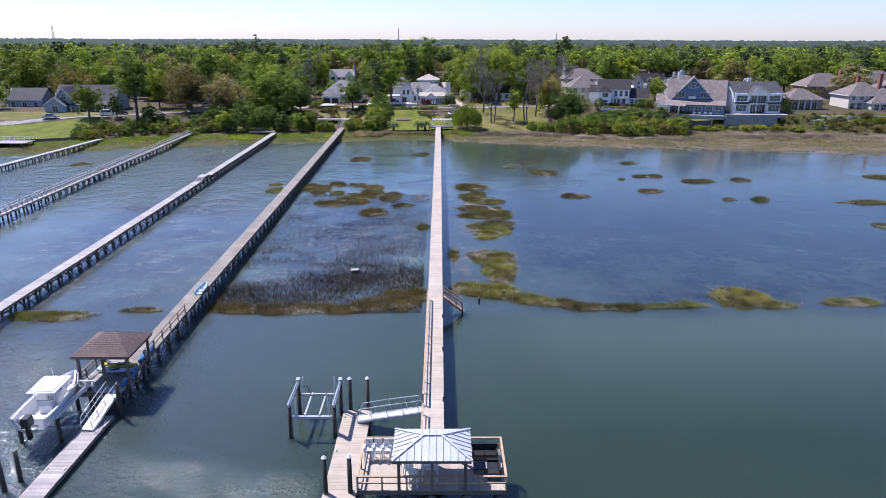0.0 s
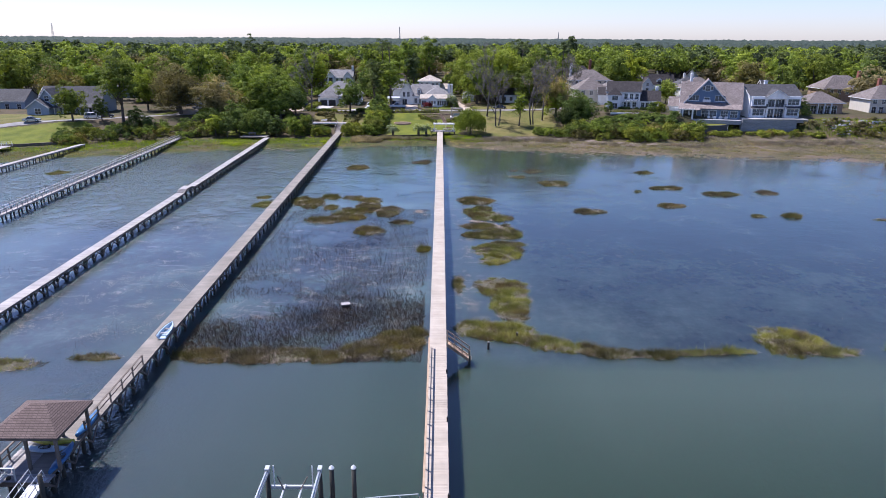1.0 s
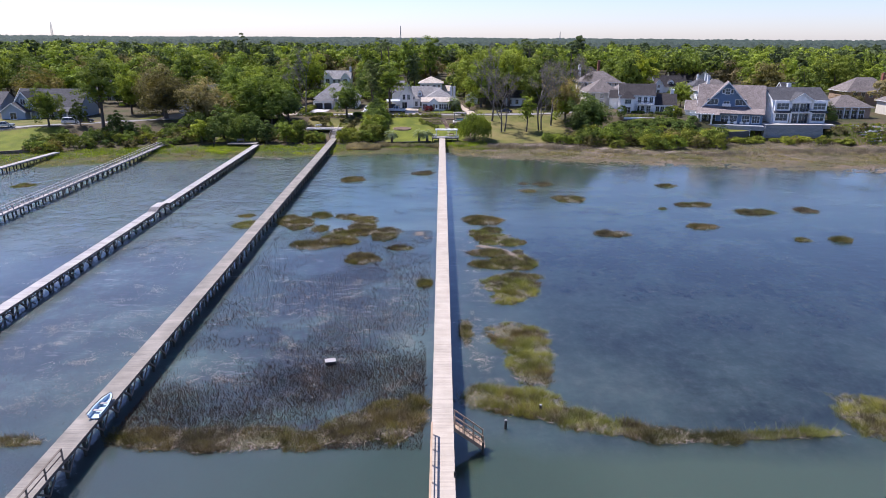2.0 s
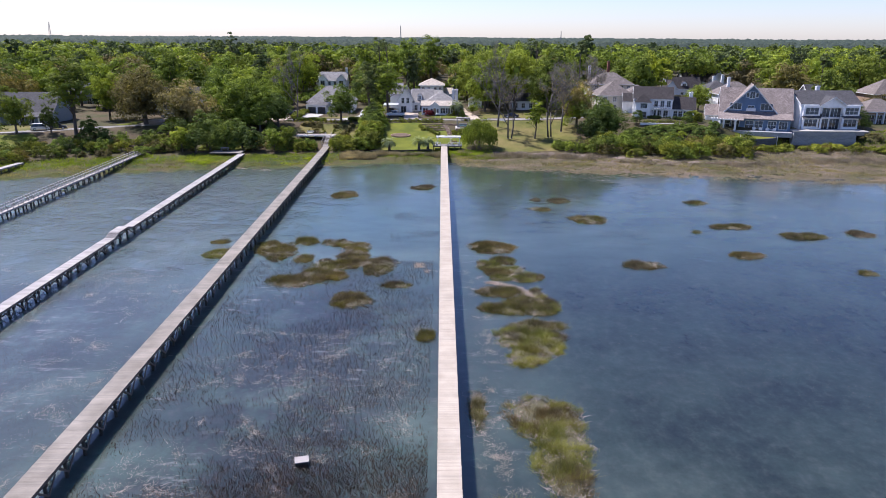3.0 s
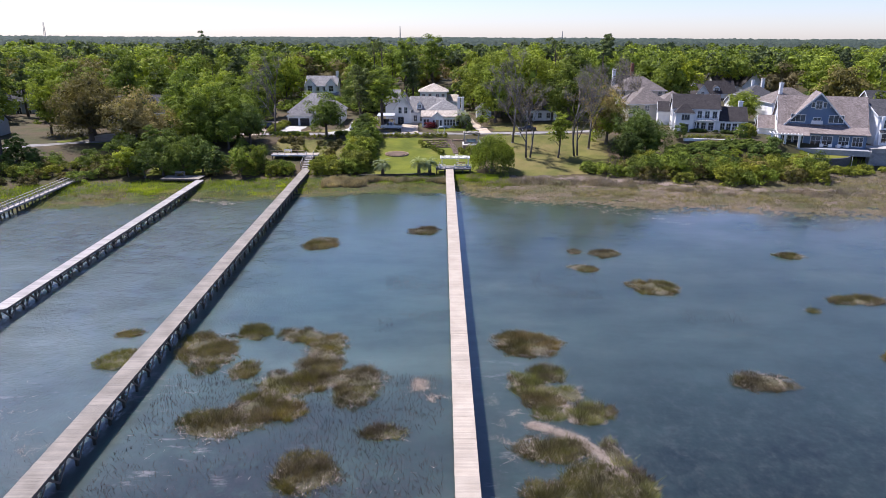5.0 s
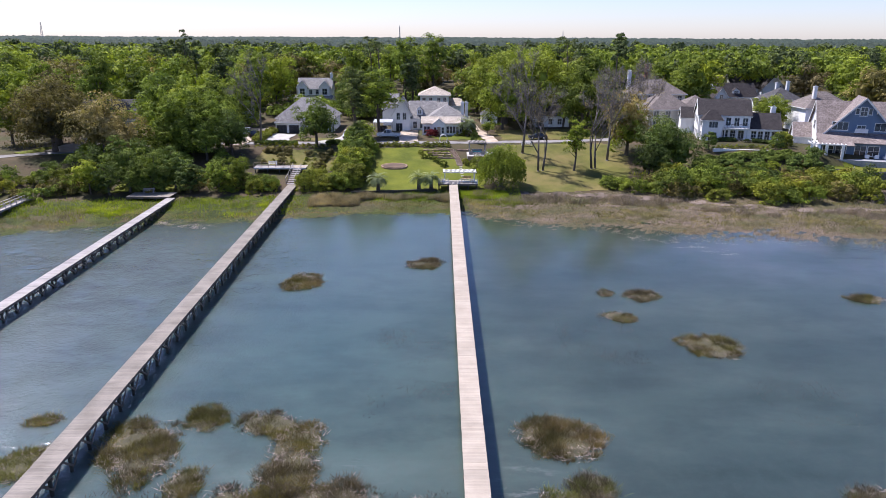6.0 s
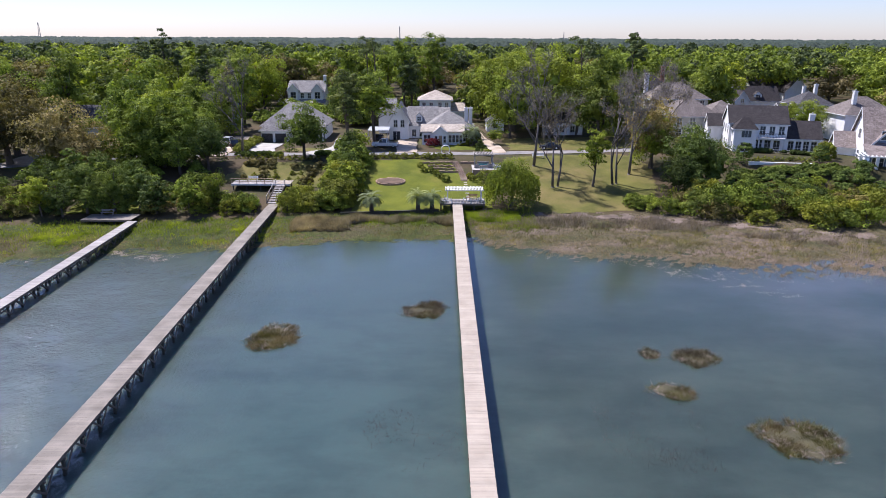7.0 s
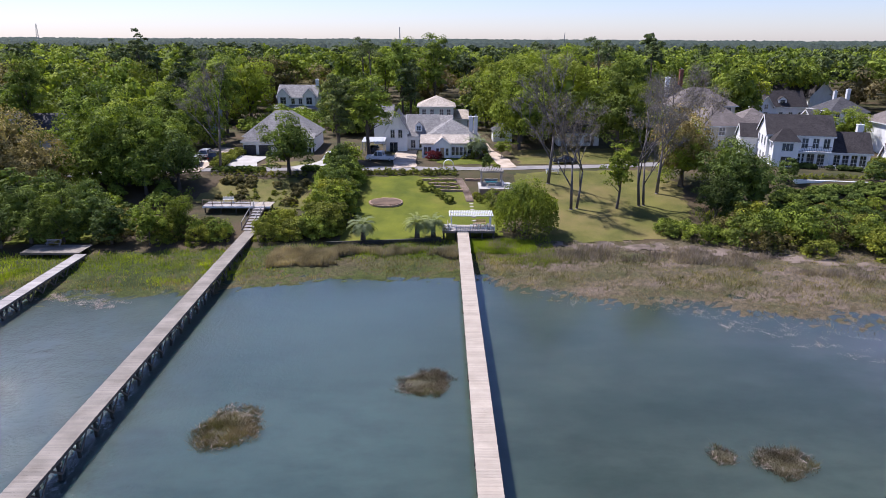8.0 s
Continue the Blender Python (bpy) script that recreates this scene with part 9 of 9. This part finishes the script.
def patio():
    z = 4.35
    p = thing("patio", pose(5.6, 236.0, z), "raised stone patio with a timber shade roof", "patio")
    part("slab", Geo().box(-2.8, 2.8, -2.6, 2.8, -1.6, 0.0), CONCRETE, p)
    me = Geo().box(-0.34, 0.34, 0, 0.14, 0.01, 0.29).mesh("stone", BRICK_WALL)
    for r in range(5):
        for i in range(8):
            sub("stone", me, p, Matrix.Translation((-2.42 + i * 0.69 + (0.04 if r % 2 else 0), -2.745, -1.5 + r * 0.3)))
    g = thing("pergola", pose(5.0, 236.6, z), "timber pergola with flat slatted roof over the patio", "pergola")
    for x in (-1.7, 1.7):
        for y in (-1.3, 1.3):
            part("post", Geo().box(x - 0.08, x + 0.08, y - 0.08, y + 0.08, 0, 2.4), DECK_GREY, g)
    for y in (-1.3, 1.3):
        part("beam", Geo().box(-2.0, 2.0, y - 0.07, y + 0.07, 2.4, 2.6), DECK_GREY, g)
    for i in range(14):
        x = -1.9 + i * 0.29
        part("slat", Geo().box(x - 0.06, x + 0.06, -1.7, 1.7, 2.604, 2.7), DECK_GREY, g)
    sofa(5.0, 237.3, z, 0, "teal cushioned sofa under the pergola", DECK_GREY, TEAL_CLOTH, 2.4)
    table(5.0, 236.1, z, "low grey table on the patio", 1.2, 0.7, 0.4, DECK_GREY)
    for x in (3.7, 6.2):
        sofa(x, 235.9, z, 90 if x < 5 else -90, "teal cushioned armchair on the patio", DECK_GREY, TEAL_CLOTH, 0.9)
    l = thing("lounger", pose(7.6, 235.6, z, 0, 0, 60), "reclining patio lounger with grey cushion", "lounger")
    part("base", Geo().box(-0.35, 0.35, -0.9, 0.5, 0.25, 0.33), WHITE_PAINT, l)
    part("backrest", Geo().slab([(-0.35, 0.5, 0.4), (0.35, 0.5, 0.4), (0.35, 1.0, 0.9), (-0.35, 1.0, 0.9)], 0.08), CUSHION_CLOTH, l)
    part("cushion", Geo().box(-0.33, 0.33, -0.88, 0.48, 0.334, 0.41), CUSHION_CLOTH, l)
    for sx in (-1, 1):
        for y in (-0.8, 0.4):
            part("leg", Geo().box(sx * 0.3 - 0.03, sx * 0.3 + 0.03, y - 0.03, y + 0.03, 0, 0.248), WHITE_PAINT, l)


patio()


def arch(x, y):
    z = height(x, y)
    a = thing("garden_arch", pose(x, y, z), "white wooden garden arch over a path", "arch")
    for sy in (-0.3, 0.3):
        pts = [(-0.85, sy, 0), (-0.85, sy, 1.8)] + [(-0.85 * math.cos(k * math.pi / 8), sy, 1.8 + 0.75 * math.sin(k * math.pi / 8)) for k in range(1, 8)] + [(0.85, sy, 1.8), (0.85, sy, 0)]
        part("hoop", Geo().tube(pts, [0.06] * len(pts), 6), WHITE_PAINT, a)
    for k in range(9):
        t = k * math.pi / 8
        xx, zz = -0.85 * math.cos(t), 1.8 + 0.75 * math.sin(t)
        part("rung", Geo().box(xx - 0.04, xx + 0.04, -0.3, 0.3, zz - 0.03, zz + 0.03), WHITE_PAINT, a)


arch(-2.3, 243.4)


def platform_b():
    """Stairs and raised platform behind the weathered pier."""
    d = thing("deck", pose(0, 0, 0), "raised white-edged timber platform with stairs behind the pier", "deck")
    part("decking", planks(Geo(), -40.5, -32.6, 224.0, 227.0, 3.5, 31), DECK_GREY, d, kind="stuff")
    part("rim_joist", Geo().box(-40.5, -30.0, 223.9, 223.99, 3.2, 3.47), WHITE_PAINT, d)
    part("decking", planks(Geo(), -32.58, -30.0, 224.0, 227.0, 3.5, 32), DECK_NEW, d, kind="stuff")
    for x in (-40.2, -37.8, -35.4, -33.0, -30.4):
        for y in (224.2, 226.7):
            pile_at(d, x, y, 3.46, 0.8)
    railing_x(d, -40.5, -33.0, 224.08, 3.5, RAIL_WOOD, 1.6, 0.95, (0.45,))
    s = thing("stair", pose(0, 0, 0), "timber steps from the weathered pier to the platform", "stairs")
    for i in range(8):
        part("tread", Geo().box(-32.4, -30.9, 216.6 + i * 0.92, 217.5 + i * 0.92, 1.8 + i * 0.21 - 0.05, 1.8 + i * 0.21), DECK_GREY, s)
    for x in (-32.45, -30.85):
        part("stringer", Geo().bar((x, 216.5, 1.85), (x, 224.0, 3.3), 0.06, 0.28), BEAM_WOOD, s)
        h = part("handrail", Geo().bar((x, 216.5, 2.95), (x, 223.9, 4.4), 0.07, 0.07), DECK_GREY, s)
        for i in range(4):
            y = 216.7 + i * 2.3
            zz = 1.9 + (y - 216.5) * 0.2
            part("rail_post", Geo().box(x - 0.05, x + 0.05, y - 0.05, y + 0.05, zz - 0.3, zz + 1.02), DECK_GREY, h)
    bench(-37.2, 226.4, 3.5, 0, "white bench on the raised platform", WHITE_PAINT, 1.8)
    c = thing("deck", pose(0, 0, 0), "low grey deck in shade at the end of the pier", "deck")
    part("decking", planks(Geo(), -58.3, -50.6, 206.1, 209.6, 1.62, 33), DECK_OLD, c, kind="stuff")
    part("rim_joist", Geo().box(-58.3, -50.6, 206.0, 206.09, 1.32, 1.59), BEAM_WOOD, c)
    for x in (-58.0, -55.6, -53.3, -50.9):
        for y in (206.3, 209.3):
            pile_at(c, x, y, 1.57, 0.9)
    bench(-55.5, 209.0, 1.62, 0, "grey bench on the shaded deck", DECK_GREY, 2.0)


platform_b()


def bulkhead(label, pts, top, mat):
    w = thing("bulkhead", pose(0, 0, 0), label, "bulkhead", kind="structure")
    board = Geo().box(0, 0.28, -0.05, 0.05, -1.6, 0).mesh("plank", mat)
    for (x0, y0), (x1, y1) in zip(pts, pts[1:]):
        n = max(1, int(math.hypot(x1 - x0, y1 - y0) / 0.29))
        yaw = math.degrees(math.atan2(y1 - y0, x1 - x0))
        for i in range(n):
            t = i / n
            sub("plank", board, w, pose(x0 + (x1 - x0) * t, y0 + (y1 - y0) * t, top, 0, 0, yaw))
        part("cap_board", Geo().bar((x0, y0, top + 0.04), (x1, y1, top + 0.04), 0.3, 0.07), mat, w)


bulkhead("low weathered timber bulkhead along the lawn", ((-19.5, 212.2), (-10, 213.4), (-3.6, 214.6)), 1.3, PILE_WOOD)
bulkhead("timber bulkhead along the waterside lawn", ((-165, 181.5), (-125, 185.5), (-112, 190), (-101, 195.5)), 1.7, BEAM_WOOD)


def left_dock():
    d = thing("deck", pose(-120, 186, 0), "grey waterside deck with posts and white rail", "deck")
    part("decking", planks(Geo(), -6, 8, -4.5, 1.0, 1.75, 41), DECK_GREY, d, kind="stuff")
    for x in (-5.6, 0, 4, 7.6):
        for y in (-4.2, 0.6):
            pile_at(d, x, y, 1.7, 0.9)
    railing_x(d, -6, 8, 0.9, 1.75, WHITE_PAINT, 1.4, 1.0, (0.5,))
    for x in (-2.0, -0.5):
        bench(-120 + x * 2, 184.5, 1.75, 0, "white bench on the waterside deck", WHITE_PAINT, 1.4)


left_dock()


# ---- vehicles ----
WHEEL_TYRE = Geo().tube([(-0.12, 0, 0), (-0.1, 0, 0), (0.1, 0, 0), (0.12, 0, 0)], [0.28, 0.34, 0.34, 0.28], 14).mesh("tyre", TYRE)
WHEEL_RIM = Geo().tube([(-0.13, 0, 0), (0.13, 0, 0)], [0.21, 0.21], 12).mesh("rim", ALU)


def vehicle(label, x, y, yaw, paint, kind="suv"):
    """A parked car; its nose points along local +y."""
    v = thing("car" if kind != "pickup" else "pickup_truck", pose(x, y, height(x, y) + 0.1, 0, 0, yaw), label, "car", "parked cars")
    L = {"suv": 4.7, "pickup": 5.7, "car": 4.5}[kind]
    h = {"suv": 1.0, "pickup": 1.05, "car": 0.85}[kind]
    tp = {"suv": 1.72, "pickup": 1.85, "car": 1.42}[kind]
    e = L / 2

    def drawn(profile, w0, w1):
        """A side profile in y and z drawn out to both sides."""
        n = len(profile)
        V = [(s * (w0 if z < h + 0.01 else w1), yy, z) for s in (-1, 1) for yy, z in profile]
        F = [(i, (i + 1) % n, n + (i + 1) % n, n + i) for i in range(n)] + [tuple(range(n - 1, -1, -1)), tuple(range(n, 2 * n))]
        return Geo().add(V, F)
    if kind == "pickup":
        part("body", drawn([(-e, 0.35), (e - 0.1, 0.35), (e, 0.6), (e - 0.05, 0.95), (e - 1.4, h), (-e, h)], 0.95, 0.9), paint, v)
        part("bed", Geo().box(-0.75, 0.75, -e + 0.1, -e + 1.8, h + 0.004, h + 0.02), BLACK_PLASTIC, v)
        cab = [(e - 3.4, h), (e - 1.35, h), (e - 2.0, tp - 0.04), (e - 3.25, tp - 0.04)]
    else:
        part("body", drawn([(-e, 0.4), (-e + 0.15, 0.28), (e - 0.15, 0.28), (e, 0.5), (e - 0.08, 0.78), (e - 1.15, h), (-e + 0.05, h)], 0.9, 0.86), paint, v)
        cab = [(-e + 0.1, h), (e - 1.1, h), (e - 1.85, tp - 0.04), (-e + 0.45, tp - 0.04)] if kind == "suv" else [(-e + 0.6, h), (e - 1.2, h), (e - 2.0, tp - 0.04), (-e + 1.4, tp - 0.04)]
    part("cabin_glass", drawn(cab, 0.86, 0.68), GLASS, v)
    part("roof", Geo().box(-0.7, 0.7, cab[3][0] - 0.02, cab[2][0] + 0.02, tp - 0.04, tp + 0.02), paint, v)
    for s in (-1, 1):
        part("pillar", Geo().bar((s * 0.865, cab[1][0] - 0.05, h), (s * 0.69, cab[2][0], tp), 0.06, 0.06).bar((s * 0.865, cab[0][0] + 0.05, h), (s * 0.69, cab[3][0], tp), 0.08, 0.08).bar((s * 0.87, 0.5 * (cab[0][0] + cab[1][0]), h), (s * 0.7, 0.5 * (cab[0][0] + cab[1][0]), tp), 0.06, 0.06), paint, v)
        part("headlight", Geo().box(s * 0.65 - 0.17, s * 0.65 + 0.17, e - 0.12, e + 0.015, 0.62, 0.76), ALU, v)
        part("tail_light", Geo().box(s * 0.75 - 0.1, s * 0.75 + 0.1, -e - 0.015, -e + 0.1, 0.65, 0.9), CAR_RED, v)
        part("mirror", Geo().box(s * 0.98 - 0.08, s * 0.98 + 0.08, cab[1][0] - 0.35, cab[1][0] - 0.22, h + 0.02, h + 0.18), paint, v)
        for yy in (-e + 0.9, e - 0.95):
            w = sub("wheel", WHEEL_TYRE, v, pose(s * 0.83, yy, 0.34))
            sub("rim", WHEEL_RIM, w, Matrix())
    part("bumper", Geo().box(-0.85, 0.85, e - 0.05, e + 0.06, 0.32, 0.5), BLACK_PLASTIC, v)
    part("bumper", Geo().box(-0.85, 0.85, -e - 0.06, -e + 0.05, 0.32, 0.5), BLACK_PLASTIC, v)


vehicle("white pickup truck parked by the lane", -15.6, 255.2, 84, CAR_WHITE, "pickup")
vehicle("white van parked on a concrete driveway", -25.4, 253.6, 178, CAR_WHITE, "suv")
vehicle("white sport utility car parked on a sandy drive", -50.4, 250.0, 12, CAR_WHITE, "suv")
vehicle("dark sport utility car parked on a sandy drive", -48.0, 254.0, 5, CAR_DARK, "suv")
vehicle("white car parked on a sandy drive", -50.6, 257.0, 0, CAR_WHITE, "suv")
vehicle("silver car parked on the lane", -120.6, 211.5, -70, CAR_SILVER, "car")
vehicle("white car parked beside the lane", -106.8, 219.6, -60, CAR_WHITE, "suv")
vehicle("dark car parked beside the lane", -103.8, 221.8, -62, CAR_DARK, "suv")
vehicle("white car parked among trees", -83.0, 245.5, 70, CAR_WHITE, "car")
vehicle("silver car parked among trees", -79.5, 250.5, 80, CAR_SILVER, "car")
vehicle("dark car parked under the trees", 20.5, 253.4, 88, CAR_DARK, "car")
vehicle("dark car under the carport", -17.7, 264.2, 0, CAR_DARK, "car")


def lamp_post(x, y):
    z = height(x, y)
    l = thing("flag_pole", pose(x, y, z), "slim white pole on the lawn edge", "pole", "poles")
    part("pole", Geo().cyl(0, 0, 0, 2.6, 0.06, 0.05, 8), WHITE_PAINT, l)
    part("cap", Geo().dome(0, 0, 2.62, 0.09, 0.09, 0.1, 8, 3), WHITE_PAINT, l)


lamp_post(79.4, 222.6)
lamp_post(89.2, 222.2)
for i in range(4):
    sofa(85.6 + i * 1.6, 229.0 - i * 0.55, 4.87, 150 + 10 * i, "white terrace chair before the blue house", WHITE_PAINT, WHITE_PAINT, 0.8)


def mast(label, x, y, high, w):
    m = thing("radio_mast", pose(x, y, 8), label, "mast", "masts")
    for sx, sy in ((-1, -1), (1, -1), (0, 1)):
        part("leg", Geo().tube([(sx * w, sy * w, 0), (sx * w * 0.25, sy * w * 0.25, high)], [0.7, 0.5], 5), STONE_GREY, m)
    for i in range(10):
        a, b = i / 10, (i + 1) / 10
        wa, wb = w * (1 - 0.75 * a), w * (1 - 0.75 * b)
        part("brace", Geo().tube([(-wa, -wa, high * a), (wb, -wb, high * b)], [0.4, 0.4], 4).tube([(wa, -wa, high * a), (-wb, -wb, high * b)], [0.4, 0.4], 4), STONE_GREY, m)


mast("distant lattice radio mast above the woods", -1400, 2560, 62, 4.5)
mast("distant slim mast above the woods", -170, 2900, 60, 2.5)
mast("distant slim mast above the woods", 480, 2900, 42, 2.0)



# ---- rock garden by the brick house ----
def rock_garden():
    rng = random.Random(88)
    g = thing("rock_garden", pose(0, 0, 0), "terraced rock garden of brown stones below a brick house", "rock garden")
    shapes = []
    for k in range(5):
        geo = Geo().dome(0, 0, 0, 0.45 + 0.08 * k, 0.36, 0.32, 7, 3, -0.6)
        geo.v = [(x * rng.uniform(0.8, 1.2), y * rng.uniform(0.8, 1.2), z * rng.uniform(0.75, 1.2)) for x, y, z in geo.v]
        shapes.append(geo.mesh("rock", BRICK_WALL if k % 2 else STONE_GREY))
    for r in range(6):
        for i in range(17):
            x = 119.5 + i * 0.75 + rng.uniform(-0.25, 0.25)
            y = 215.5 + r * 1.75 + rng.uniform(-0.3, 0.3) - 0.12 * (x - 119)
            if abs(x - 124.5 - 0.9 * r) < 0.9:
                continue
            sub("rock", rng.choice(shapes), g, pose(x, y, height(x, y) + 0.05, 0, 0, rng.uniform(0, 360)))
    s = thing("stair", pose(0, 0, 0), "pale stone steps climbing through the rock garden", "stairs")
    for i in range(18):
        x, y = 124.3 + 0.31 * i, 214.6 + 0.62 * i
        part("step", Geo().box(x - 0.8, x + 0.8, y, y + 0.6, height(x, y) - 0.3, height(x, y) + 0.16), SAND_DRIVE, s)
    w = thing("terrace_wall", pose(0, 0, 0), "white rendered terrace wall with balusters in front of a long house", "wall")
    part("base", Geo().box(132.0, 158.0, 219.0, 219.5, 1.0, 4.6), WHITE_PAINT, w)
    part("terrace_floor", Geo().box(132.0, 158.0, 219.52, 228.0, 1.0, 4.5), CONCRETE, w)
    part("rail", Geo().box(132.0, 158.0, 219.1, 219.4, 5.3, 5.45), WHITE_PAINT, w)
    me = Geo().cyl(0, 0, 4.6, 5.3, 0.09, 0.06, 6).mesh("baluster", WHITE_PAINT)
    for i in range(66):
        sub("baluster", me, w, Matrix.Translation((132.2 + i * 0.39, 219.25, 0)))
    for i in range(22):
        plant("low_bush", 131.5 + i * 1.0, 216.2 + rng.uniform(-0.3, 0.3), rng.uniform(1.0, 1.5), category="shrub")
    for i in range(30):
        x, y = rng.uniform(119, 131), rng.uniform(214, 225)
        plant("low_bush", x, y, rng.uniform(0.5, 1.0), category="shrub")


rock_garden()
